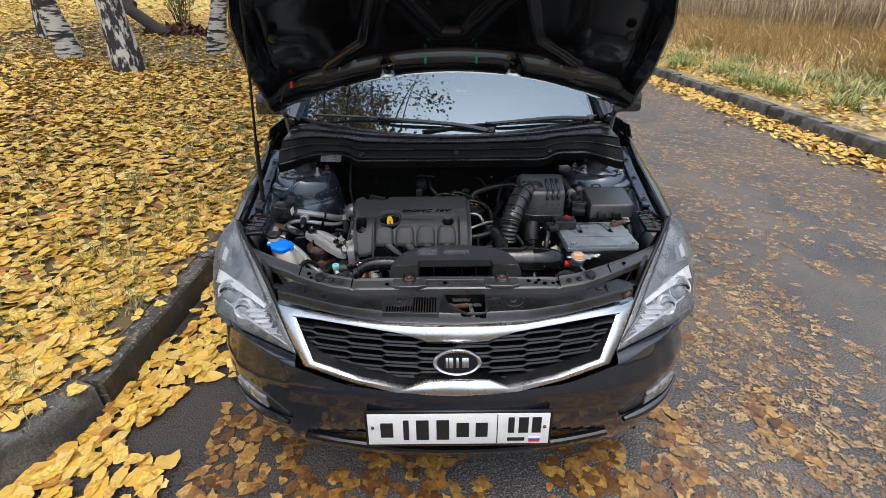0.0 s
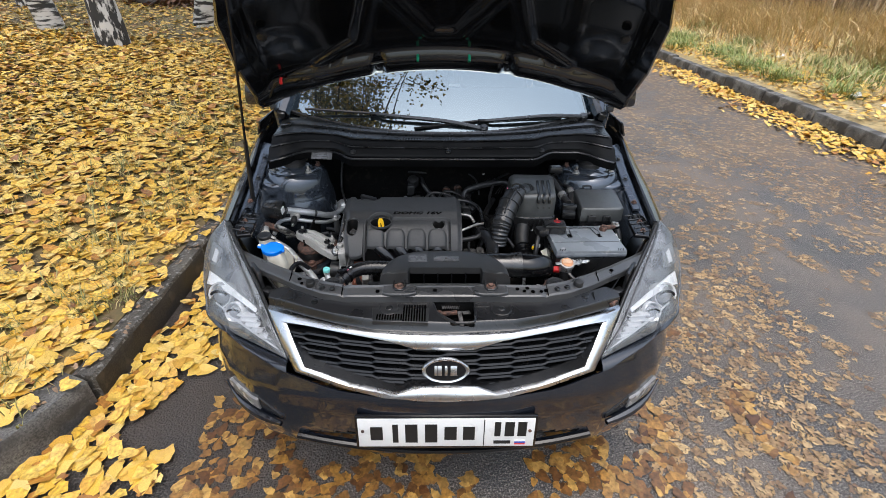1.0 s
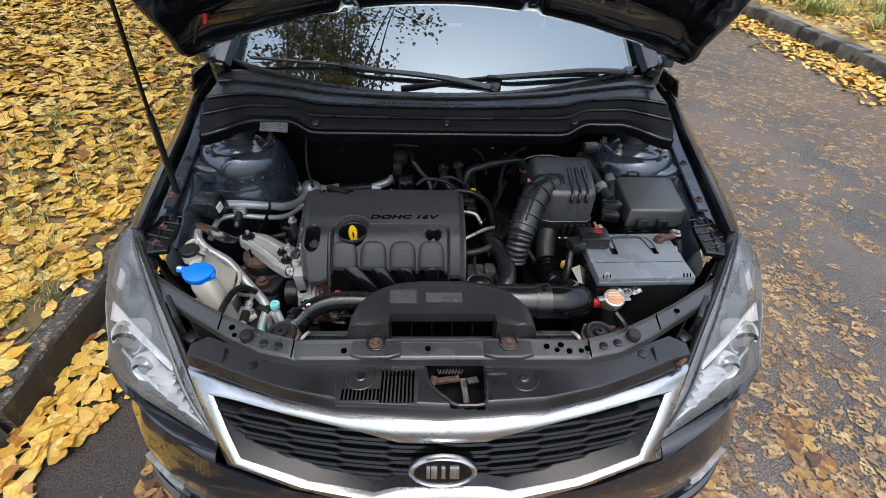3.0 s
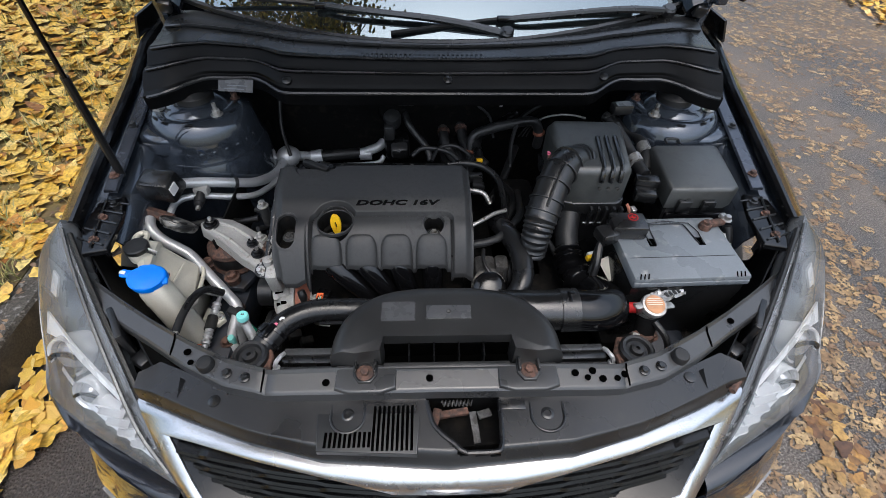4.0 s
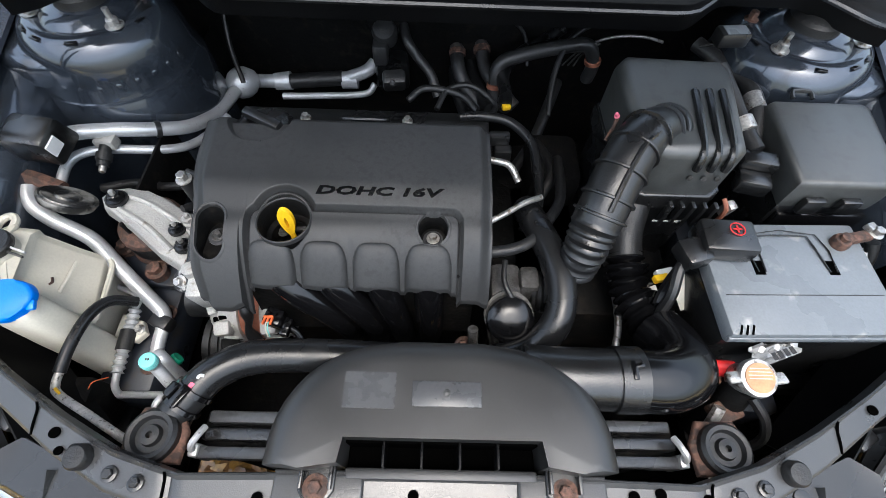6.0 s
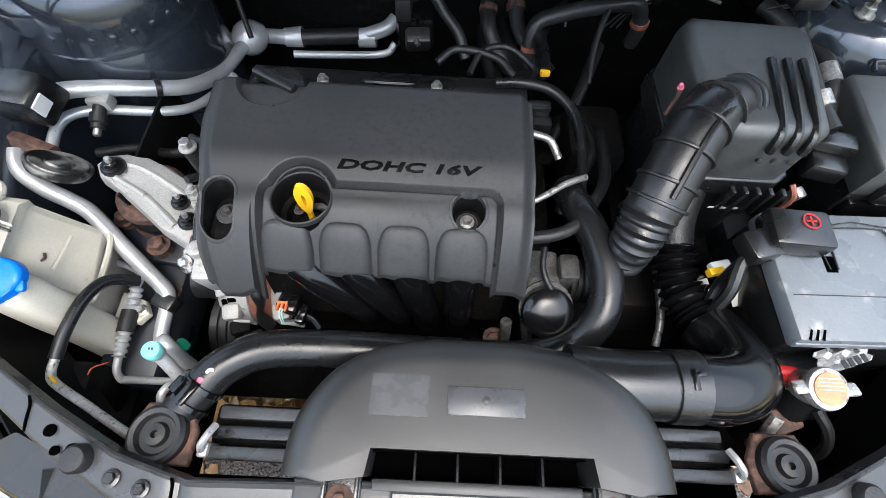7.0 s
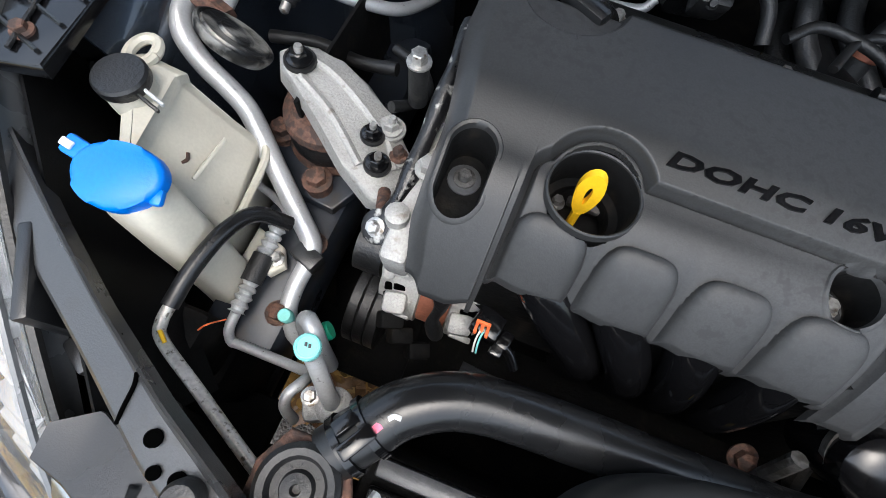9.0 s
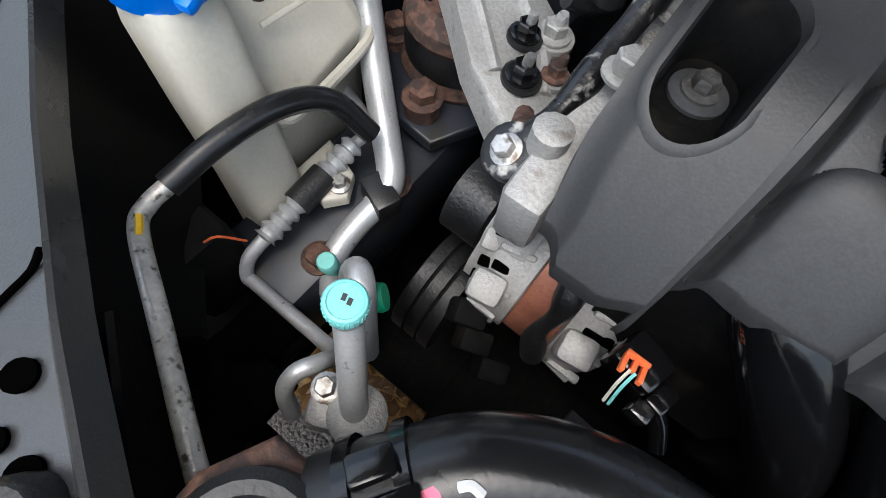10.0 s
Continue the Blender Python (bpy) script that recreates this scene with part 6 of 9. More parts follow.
        box(bm, c + n * 0.150 + Vector((0, 0, 0.766)), (0.006, 0.050, 0.012), 0.002, (0, 12 * s, 318 if s > 0 else 222))
        box(bm, c + n * 0.150 + Vector((0, 0, 0.750)), (0.008, 0.014, 0.026), 0.002, (0, 0, 318 if s > 0 else 222))
        part("tower_bracket", bm, DULL, tower)
        bm = bmesh.new()
        bolt(bm, c + Vector((0.096 * s * -0.9, 0.028, 0.872)), 0.008, 0.012)
        part("tower_stud", bm, RUST, tower, "rusty stud")
        # side rail of the chassis
        bm = bmesh.new()
        box(bm, (0.500 * s, 0.56, 0.55), (0.09, 0.50, 0.10), 0.012)
        part("chassis_rail", bm, CHASSIS, car, "dark painted chassis rail")
        bm = bmesh.new()
        box(bm, (0.60 * s, 0.42, 0.36), (0.20, 0.34, 0.02), 0.004)
        part("arch_liner", bm, DARK, car)
        bm = bmesh.new()
        sheet(bm, lambda u, v: Vector((s * (0.50 + 0.02 * v), 0.55 + 0.62 * u, 0.22 + 0.5 * v)), 4, 3)
        thick(bm, 0.004)
        part("arch_wall", bm, DARK, car)
        bm = bmesh.new()
        sheet(bm, lambda u, v: Vector((s * (0.50 + 0.36 * v), 0.46 + 0.10 * u + 0.05 * v, 0.22 + 0.36 * u)), 3, 3)
        thick(bm, 0.004)
        part("arch_front", bm, DARK, car)
    # undertray, open beside the radiator
    for k, (x, y, w, d) in enumerate(((-0.59, 0.66, 0.12, 0.98), (0.145, 0.64, 0.95, 1.02), (-0.43, 0.155, 0.20, 0.07), (-0.43, 0.75, 0.20, 0.80))):
        bm = bmesh.new()
        box(bm, (x, y, 0.20), (w, d, 0.008), 0.002)
        part("undertray", bm, DARK, car, "black plastic undertray")
    bm = bmesh.new()
    box(bm, (0, 0.62, 0.42), (0.95, 0.14, 0.09), 0.02)
    part("subframe", bm, DARK, car)


bay()


# ---- engine ----
def lettering(words, size, m, mat, parent, name="lettering", label="", wide=1.0, depth=0.0012):
    cu = bpy.data.curves.new(name, 'FONT')
    cu.body, cu.size, cu.extrude, cu.align_x, cu.align_y = words, size, depth, 'CENTER', 'CENTER'
    cu.offset, cu.shear = size * 0.035, 0.2
    cu.resolution_u = 2
    tmp = new("lettering_source", cu)
    bpy.context.view_layer.update()
    me = bpy.data.meshes.new_from_object(tmp)
    bpy.data.objects.remove(tmp)
    bpy.data.curves.remove(cu)
    me.transform(m @ Matrix.Diagonal((wide, 1, 1, 1)))
    me.materials.clear()
    me.materials.append(mat)
    ob = new(name, me)
    if parent is not None:
        ob.parent = parent
        if parent.type == 'EMPTY':
            ob.location = -parent.location
    return tagged(ob, label)


def cover_height(x, y):
    t = max(0.0, (0.505 - y) / 0.075)
    z = 0.843 - 0.045 * step(0.665, 0.715, y) - 0.016 * step(0.56, 0.50, y) - 0.070 * min(1.6, t) ** 1.7 * (0.72 if x < -0.279 else 1.0)
    z -= 0.008 * step(-0.345, -0.367, x) + 0.014 * step(0.045, 0.062, x)
    d = math.hypot(x + 0.221, y - 0.502)
    # lowered field with rounded corners, joined to the ring round the filler hole, and the groove along its rim
    qx, qy = abs(x + 0.125) - 0.145 + 0.016, y - 0.520 + 0.016
    rim = min(math.hypot(max(qx, 0), max(qy, 0)) + min(max(qx, qy), 0) - 0.016, d - 0.0425)
    z -= 0.005 * step(0.002, -0.002, rim) + 0.008 * step(0.0042, 0.0012, abs(rim))
    for k in range(4):
        c = -0.2385 + 0.0718 * k
        k2 = 1 - ((x - c) / 0.0318) ** 4 - (max(0, y - 0.446) / 0.031) ** 2.4
        w = max(0, 1 - ((x - c) / 0.0325) ** 4) ** 0.5
        z += 0.0150 * max(0, k2) ** 0.48 + 0.006 * w * min(1, t) ** 2
    z -= 0.010 * step(0.05, 0.044, math.hypot(x + 0.285, y - 0.675))
    return z


# the two sunk screw wells of the cover: centre line, radius, floor
WELLS = [((-0.318, 0.470), (-0.318, 0.500), 0.0195, 0.789), ((-0.018, 0.4975), (-0.018, 0.4985), 0.0215, 0.789)]


def cover_front_edge(x):
    if x < -0.274:
        return 0.404 + 0.012 * step(-0.338, -0.366, x) + 0.006 * step(-0.30, -0.276, x)
    if x > 0.018:
        return 0.424
    c = (x + 0.2385) / 0.0718
    return 0.428 + 0.004 * abs(math.sin(math.pi * c)) ** 4


def engine():
    # block, head and bell housing take the shade-darkened black
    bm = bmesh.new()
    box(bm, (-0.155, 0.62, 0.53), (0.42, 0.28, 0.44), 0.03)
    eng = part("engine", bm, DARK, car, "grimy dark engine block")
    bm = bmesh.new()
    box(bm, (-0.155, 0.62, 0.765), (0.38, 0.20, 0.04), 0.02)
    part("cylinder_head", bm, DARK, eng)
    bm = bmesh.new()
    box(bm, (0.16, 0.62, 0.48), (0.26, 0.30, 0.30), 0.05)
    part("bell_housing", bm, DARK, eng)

    def top(u, v):
        x = -0.368 + 0.432 * u
        y0, y1 = cover_front_edge(x), 0.715 - 0.030 * step(-0.30, -0.36, x)
        y = y0 + (y1 - y0) * v
        return Vector((x + (0.006 * step(0.72, 0.62, y) + 0.016 * step(0.62, 0.50, y) + 0.008 * step(0.45, 0.41, y)) * step(-0.30, -0.368, x), y, cover_height(x, y)))

    def hole(u, v):
        p = top(u, v)
        if any(seg_dist(p.x, p.y, a, b) < r for a, b, r, _ in WELLS):
            return True
        return math.hypot(p.x + 0.221, p.y - 0.502) < 0.0358

    bm = bmesh.new()
    sheet(bm, top, 400, 300, hole)
    bmesh.ops.recalc_face_normals(bm, faces=bm.faces)
    # skirt round the rim
    rim = [e for e in bm.edges if e.is_boundary]
    ret = bmesh.ops.extrude_edge_only(bm, edges=rim)
    for v in (g for g in ret["geom"] if isinstance(g, bmesh.types.BMVert)):
        v.co.z -= 0.006 if math.hypot(v.co.x + 0.221, v.co.y - 0.502) < 0.045 else 0.012
    for a, b, r, floor_z in WELLS:
        w = bmesh.new()
        rows = []
        for rad, drop in ((r + 0.0035, 0.0002), (r + 0.0022, -0.0012), (r - 0.0004, -0.0008), (r - 0.0016, 0.004), (r - 0.003, None), (r * 0.4, None)):
            row = []
            for k in range(40):
                an = 2 * math.pi * k / 40
                x, y = (a if math.sin(an) < 0 else b)[0] + rad * math.cos(an), (a if math.sin(an) < 0 else b)[1] + rad * math.sin(an)
                row.append(w.verts.new((x, y, floor_z if drop is None else cover_height(x, y) - drop)))
            rows.append(row)
        for r0, r1 in zip(rows, rows[1:]):
            for k in range(40):
                w.faces.new((r0[k], r0[(k + 1) % 40], r1[(k + 1) % 40], r1[k]))
        w.faces.new(rows[-1])
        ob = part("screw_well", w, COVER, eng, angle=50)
        # walls and floor painted near-black in place of the shade in the well
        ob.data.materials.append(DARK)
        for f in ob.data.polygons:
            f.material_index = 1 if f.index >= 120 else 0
    part("engine_cover", bm, COVER, eng, "black textured plastic engine cover with four rounded bulges", angle=42)
    bm = bmesh.new()
    lathe(bm, [(0.0378, -0.008), (0.0376, -0.0008), (0.0364, 0.0004), (0.0352, -0.0006), (0.0348, -0.003)], (-0.221, 0.502, 0.8245), (0, 0, 1), 48, False)
    part("filler_collar", bm, COVER, eng)
    # filler hole walls coloured near-black for the shade of its depth
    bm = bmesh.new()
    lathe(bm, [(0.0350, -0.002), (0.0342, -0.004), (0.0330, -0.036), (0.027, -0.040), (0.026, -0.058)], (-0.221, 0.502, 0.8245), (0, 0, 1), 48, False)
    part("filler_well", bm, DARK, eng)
    words = lettering("DOHC 16V", 0.0155, Matrix.Translation((-0.096, 0.5415, 0.8400)), GLOSS, eng, "lettering", "raised black lettering", 2.25, 0.002)
    for v in words.data.vertices:
        v.co.z = cover_height(v.co.x, v.co.y) + (0.0016 if v.co.z > 0.8400 else -0.001)
    bm = bmesh.new()
    lathe(bm, [(0.040, 0), (0.040, 0.003), (0.034, 0.0045), (0.030, 0.003)], (0, 0, 0), (0, 0, 1), 36)
    bm.transform(Matrix.Translation((-0.137, 0.716, 0.803)) @ Euler((radians(-42), 0, 0)).to_matrix().to_4x4() @ Matrix.Diagonal((1, 0.33, 1, 1)))
    part("oval_badge", bm, PLASTIC, eng, "plain oval relief")
    # oil filler cap
    c = (-0.285, 0.678, 0.812)
    bm = bmesh.new()
    lathe(bm, [(0.046, 0), (0.044, 0.010), (0.036, 0.014), (0.030, 0.012)], c, (0, 0.15, 1), 28)
    box(bm, (c[0], c[1], c[2] + 0.022), (0.070, 0.016, 0.016), 0.005, (8, 0, -28))
    part("oil_cap", bm, PLASTIC, eng, "black oil filler cap with a grip bar")
    # dipstick
    bm = bmesh.new()
    base, tip = Vector((-0.22, 0.505, 0.756)), Vector((-0.223, 0.513, 0.833))
    way = (tip - base).normalized()
    side = Vector((1, 0, 0)) - way * way.x
    side.normalize()
    flat = way.cross(side)
    tube(bm, [base - way * 0.06, base, base.lerp(tip, 0.35)], 0.0042, 8, 4)
    ring = []
    for k in range(20):
        a = 2 * math.pi * k / 20
        ring.append((base.lerp(tip, 0.66) + way * (0.34 * (tip - base).length * math.cos(a)) + side * (0.0105 * math.sin(a) * (1 + 0.2 * math.cos(a)))))
    for k in range(20):
        p, q = ring[k], ring[(k + 1) % 20]
        m = base.lerp(tip, 0.66)
        pi, qi = m + (p - m) * 0.42, m + (q - m) * 0.42
        pi -= side * (pi - m).dot(side) * 0.5
        qi -= side * (qi - m).dot(side) * 0.5
        vs = [bm.verts.new(v + flat * o) for o in (-0.0035, 0.0035) for v in (p, q, qi, pi)]
        for f in ((0, 1, 2, 3), (7, 6, 5, 4), (0, 4, 5, 1), (2, 6, 7, 3)):
            bm.faces.new([vs[i] for i in f])
    bmesh.ops.remove_doubles(bm, verts=bm.verts, dist=0.0003)
    part("dipstick", bm, YELLOW, eng, "bright yellow looped dipstick")
    bm = bmesh.new()
    box(bm, (-0.215, 0.522, 0.772), (0.03, 0.012, 0.006), 0.002)
    bolt(bm, (-0.238, 0.515, 0.770), 0.005, 0.005)
    part("dipstick_bracket", bm, DULL, eng)
    for x, y in ((-0.018, 0.498), (-0.318, 0.492)):
        bm = bmesh.new()
        lathe(bm, [(0.0140, 0), (0.0140, 0.002), (0.009, 0.003)], (x, y, 0.7895), (0, 0, 1), 26)
        part("cover_washer", bm, TANK_GREY, eng)
        bm = bmesh.new()
        bolt(bm, (x, y, 0.7920), 0.0060, 0.0055, flange=1.55)
        part("cover_bolt", bm, DULL if x < -0.1 else STEEL, eng, "grey flanged cover bolt")
    for x in (-0.239, -0.068):
        bm = bmesh.new()
        bolt(bm, (x, 0.733, 0.786), 0.006, 0.006)
        part("rear_nut", bm, STEEL, eng)
    bm = bmesh.new()
    box(bm, (-0.14, 0.735, 0.775), (0.42, 0.05, 0.022), 0.006)
    part("rear_ledge", bm, PLASTIC, eng)
    # intake runners
    for k, sweep in enumerate((0.088, 0.062, 0.030, 0.004)):
        x = -0.2385 + 0.0718 * k
        bm = bmesh.new()
        tube(bm, [(x, 0.470, 0.766), (x + 0.1 * sweep, 0.449, 0.757), (x + 0.4 * sweep, 0.434, 0.733), (x + 0.75 * sweep, 0.424, 0.700), (x + sweep, 0.420, 0.66), (x + sweep, 0.43, 0.60)], lambda t: 0.0245 - 0.005 * t, 16, 7)
        part("intake_runner", bm, GLOSS, eng, "glossy black intake runner")
        bm = bmesh.new()
        tube(bm, [(x - 0.016, 0.455, 0.768), (x - 0.016 + 0.4 * sweep, 0.424, 0.742), (x - 0.018 + 0.8 * sweep, 0.411, 0.698)], 0.0028, 6, 5)
        part("runner_seam", bm, GLOSS, eng)
    bm = bmesh.new()
    sheet(bm, lambda u, v: Vector((-0.285 + 0.33 * u, 0.452 - 0.02 * v, 0.775 - 0.16 * v)), 6, 4)
    thick(bm, 0.004)
    part("manifold_wall", bm, DARK, eng)
    bm = bmesh.new()
    tube(bm, [(-0.26, 0.372, 0.655), (-0.18, 0.367, 0.660), (-0.05, 0.368, 0.660), (0.06, 0.376, 0.655)], 0.006, 6, 6)
    wire = part("loom", bm, RUBBER, eng)
    for x, m in ((-0.15, GREYINK), (-0.08, GREYINK), (0.0, YELLOW)):
        bm = bmesh.new()
        box(bm, (x, 0.364, 0.664), (0.016, 0.006, 0.006), 0.001)
        part("loom_clip", bm, m, wire)
    # injector plug
    bm = bmesh.new()
    box(bm, (-0.252, 0.412, 0.690), (0.028, 0.026, 0.026), 0.004, (0, 0, -15))
    box(bm, (-0.232, 0.404, 0.684), (0.012, 0.018, 0.020), 0.002, (0, 0, -15))
    plug = part("sensor_plug", bm, GLOSS, eng, "black sensor plug")
    bm = bmesh.new()
    tube(bm, [(-0.234, 0.402, 0.682), (-0.222, 0.397, 0.676), (-0.212, 0.386, 0.668)], lambda t: 0.0062 - 0.0015 * t, 10, 4)
    part("plug_boot", bm, GLOSS, plug)
    bm = bmesh.new()
    box(bm, (-0.2365, 0.392, 0.683), (0.012, 0.010, 0.014), 0.002, (0, 0, -8))
    part("plug_latch", bm, PLASTIC, plug)
    bm = bmesh.new()
    for dx, dy, sx, sy in ((-0.0055, 0.0, 0.003, 0.013), (0.0055, 0.0, 0.003, 0.013), (0.0, 0.006, 0.014, 0.003), (0.0, 0.001, 0.003, 0.008)):
        box(bm, (-0.257 + dx, 0.402 + dy, 0.7055), (sx, sy, 0.004), 0.0006, (-20, 0, 0))
    part("plug_clip", bm, ORANGE, eng, "orange locking clip")
    bm = bmesh.new()
    box(bm, (-0.283, 0.440, 0.742), (0.014, 0.012, 0.010), 0.001)
    part("plug_clip", bm, ORANGE, eng)
    for k, m in enumerate((PAPER, CYAN)):
        bm = bmesh.new()
        tube(bm, [(-0.258 + 0.003 * k, 0.400, 0.707), (-0.259 + 0.003 * k, 0.391, 0.702), (-0.257 + 0.003 * k, 0.383, 0.690)], 0.0010, 5, 4)
        part("wire", bm, m, eng)
    # alternator
    c = Vector((-0.314, 0.474, 0.612))
    bm = bmesh.new()
    lathe(bm, [(0.03, -0.052), (0.058, -0.050), (0.066, -0.040), (0.067, -0.012), (0.060, -0.010)], c, (1, 0, 0), 32)
    lathe(bm, [(0.060, 0.022), (0.067, 0.024), (0.066, 0.046), (0.055, 0.060), (0.03, 0.062)], c, (1, 0, 0), 32)
    part("alternator", bm, CAST, eng, "pale cast alternator housing")
    bm = bmesh.new()
    lathe(bm, [(0.06, -0.012), (0.063, -0.010), (0.063, 0.022), (0.06, 0.024)], c, (1, 0, 0), 32)
    part("stator", bm, COPPER, eng, "brown laminated stator")
    for k in range(13):
        a = 2 * math.pi * k / 13
        for xo in (-0.030, 0.044):
            bm = bmesh.new()
            box(bm, c + Vector((xo, 0.0645 * math.cos(a), 0.0645 * math.sin(a))), (0.021, 0.004, 0.0075), 0.0015, (math.degrees(a), 0, 16 * math.sin(a)))
            part("cooling_slot", bm, VOID, eng)
            bm = bmesh.new()
            b2 = a + 0.24
            box(bm, c + Vector((xo, 0.0665 * math.cos(b2), 0.0665 * math.sin(b2))), (0.026, 0.007, 0.005), 0.002, (math.degrees(b2), 0, 16 * math.sin(b2)))
            part("cast_rib", bm, CAST, eng)
    for x, y, z in ((-0.348, 0.412, 0.640), (-0.276, 0.416, 0.640)):
        bm = bmesh.new()
        box(bm, (x, y, z), (0.026, 0.024, 0.030), 0.006, (20, 0, 10))
        part("alternator_lug", bm, CAST, eng)
    bm = bmesh.new()
    turn = Matrix(((0, 0, 1, 0), (1, 0, 0, 0), (0, 1, 0, 0), (0, 0, 0, 1)))
    slab(bm, [(0.418, 0.622), (0.421, 0.640), (0.431, 0.655), (0.433, 0.668), (0.449, 0.684), (0.455, 0.700), (0.472, 0.716), (0.484, 0.742), (0.54, 0.745), (0.54, 0.62), (0.46, 0.57)], -0.371, -0.336, 0.004, 2, turn)
    part("alternator_bracket", bm, CAST, eng, "rough pale cast bracket")
    for y, z, tip in ((0.4185, 0.634, 12), (0.4245, 0.649, 30), (0.4385, 0.676, 35)):
        bm = bmesh.new()
        box(bm, (-0.356, y, z), (0.017, 0.008, 0.0055), 0.0015, (tip, 0, 14))
        part("cooling_slot", bm, VOID, eng)
    for x, y, z in ((-0.366, 0.462, 0.706), (-0.350, 0.446, 0.686), (-0.364, 0.434, 0.664)):
        bm = bmesh.new()
        box(bm, (x, y, z), (0.013, 0.016, 0.010), 0.003, (35, 10, 20))
        part("cast_lump", bm, CAST, eng)
    bm = bmesh.new()
    tube(bm, [(-0.305, 0.430, 0.690), (-0.300, 0.418, 0.672), (-0.303, 0.405, 0.650), (-0.295, 0.398, 0.625)], lambda t: 0.0075 + 0.002 * math.sin(t * 9), 10, 5)
    part("alternator_lead", bm, RUBBER, eng)
    bm = bmesh.new()
    lathe(bm, [(0.012, -0.017), (0.030, -0.016), (0.0325, -0.0155), (0.0325, 0.0155), (0.030, 0.016), (0.012, 0.017)], (-0.390, 0.462, 0.648), (1, 0, 0), 36)
    part("idler_pulley", bm, RUBBER, eng, "smooth dark idler pulley")
    prof = [(0.02, -0.022)]
    for k in range(3):
        prof += [(0.054, -0.0215 + 0.0145 * k), (0.055, -0.0205 + 0.0145 * k), (0.055, -0.0095 + 0.0145 * k), (0.052, -0.0085 + 0.0145 * k)]
    bm = bmesh.new()
    lathe(bm, prof + [(0.02, 0.022)], (-0.384, 0.425, 0.535), (1, 0, 0), 32)
    part("crank_pulley", bm, RUBBER, eng, "grooved dark crank pulley")
    for x, y, z in ((-0.335, 0.392, 0.575), (-0.310, 0.385, 0.560), (-0.350, 0.40, 0.60)):
        bm = bmesh.new()
        box(bm, (x, y, z), (0.028, 0.020, 0.024), 0.004, (15, 20, 25))
        part("belt_bracket", bm, DARK, eng)
    # chain-side edge with rubbed flange and bolts
    bm = bmesh.new()
    box(bm, (-0.357, 0.54, 0.735), (0.026, 0.24, 0.06), 0.006, (8, 0, 2))
    for y in (0.455, 0.51, 0.57, 0.63):
        lathe(bm, [(0.011, -0.03), (0.011, 0.004), (0.007, 0.006)], (-0.362, y, 0.766 + 0.08 * (y - 0.54)), (0, 0, 1), 12)
    part("chain_case", bm, CAST, eng, "grey cast timing case edge")
    bm = bmesh.new()
    tube(bm, [(-0.366, 0.640, 0.806), (-0.363, 0.585, 0.800), (-0.366, 0.530, 0.772), (-0.368, 0.480, 0.752), (-0.373, 0.452, 0.742)], lambda t: 0.0085 + 0.001 * math.sin(t * 22), 10, 6)
    part("chipped_stay", bm, CHIPPED, eng, "black stay with chipped paint")
    bm = bmesh.new()
    lathe(bm, [(0.006, -0.006), (0.0165, -0.005), (0.0165, 0.005), (0.012, 0.007), (0.006, 0.006)], (-0.376, 0.447, 0.738), (-0.3, -0.5, 0.9), 18)
    part("stay_eye", bm, CHIPPED, eng)
    bm = bmesh.new()
    bolt(bm, (-0.378, 0.444, 0.742), 0.0062, 0.007, (-0.3, -0.5, 0.9))
    part("stay_bolt", bm, STEEL, eng)
    bm = bmesh.new()
    tube(bm, [(-0.392, 0.492, 0.716), (-0.384, 0.470, 0.728), (-0.376, 0.456, 0.736)], 0.0065, 10, 4)
    part("rusty_spacer", bm, RUST, eng)
    bm = bmesh.new()
    lathe(bm, [(0.010, -0.05), (0.010, 0.0), (0.008, 0.003)], (-0.398, 0.592, 0.786), (0, 0, 1), 16)
    part("coolant_post", bm, RUBBER, eng)
    for p, m in (((-0.398, 0.592, 0.789), STEEL), ((-0.352, 0.500, 0.772), CAST), ((-0.352, 0.560, 0.772), CAST)):
        bm = bmesh.new()
        bolt(bm, p, 0.008, 0.010)
        part("case_bolt", bm, m, eng)
    # throttle body and sensors to the right
    bm = bmesh.new()
    lathe(bm, [(0.034, -0.05), (0.036, 0.0), (0.034, 0.025), (0.026, 0.032), (0.01, 0.034)], (0.098, 0.420, 0.700), (0, -0.5, 0.85), 24)
    part("purge_valve", bm, GLOSS, eng, "black ribbed canister")
    bm = bmesh.new()
    lathe(bm, [(0.037, 0), (0.037, 0.007)], (0.098, 0.423, 0.703), (0, -0.5, 0.85), 24)
    part("valve_band", bm, DULL, eng)
    bm = bmesh.new()
    box(bm, (0.095, 0.47, 0.69), (0.05, 0.07, 0.06), 0.012)
    box(bm, (0.13, 0.475, 0.695), (0.03, 0.04, 0.07), 0.008)
    part("throttle_body", bm, DULL, eng, "dull cast throttle body")
    bm = bmesh.new()
    for k in range(5):
        lathe(bm, [(0.030, 0), (0.033, 0.004), (0.030, 0.008)], (0.135 + 0.009 * k, 0.470, 0.690), (1, 0, 0), 18)
    part("bellows", bm, RUBBER, eng)
    for p, q in (((0.07, 0.44, 0.70), (0.085, 0.385, 0.64)), ((0.045, 0.40, 0.70), (0.05, 0.375, 0.63))):
        bm = bmesh.new()
        tube(bm, [p, Vector(p).lerp(Vector(q), 0.5), q], 0.008, 8, 3)
        part("stay", bm, DULL, eng)
    bm = bmesh.new()
    bolt(bm, (0.035, 0.395, 0.640), 0.010, 0.008, (0, -0.6, 1))
    part("manifold_bolt", bm, RUST, eng)
    return eng


eng = engine()


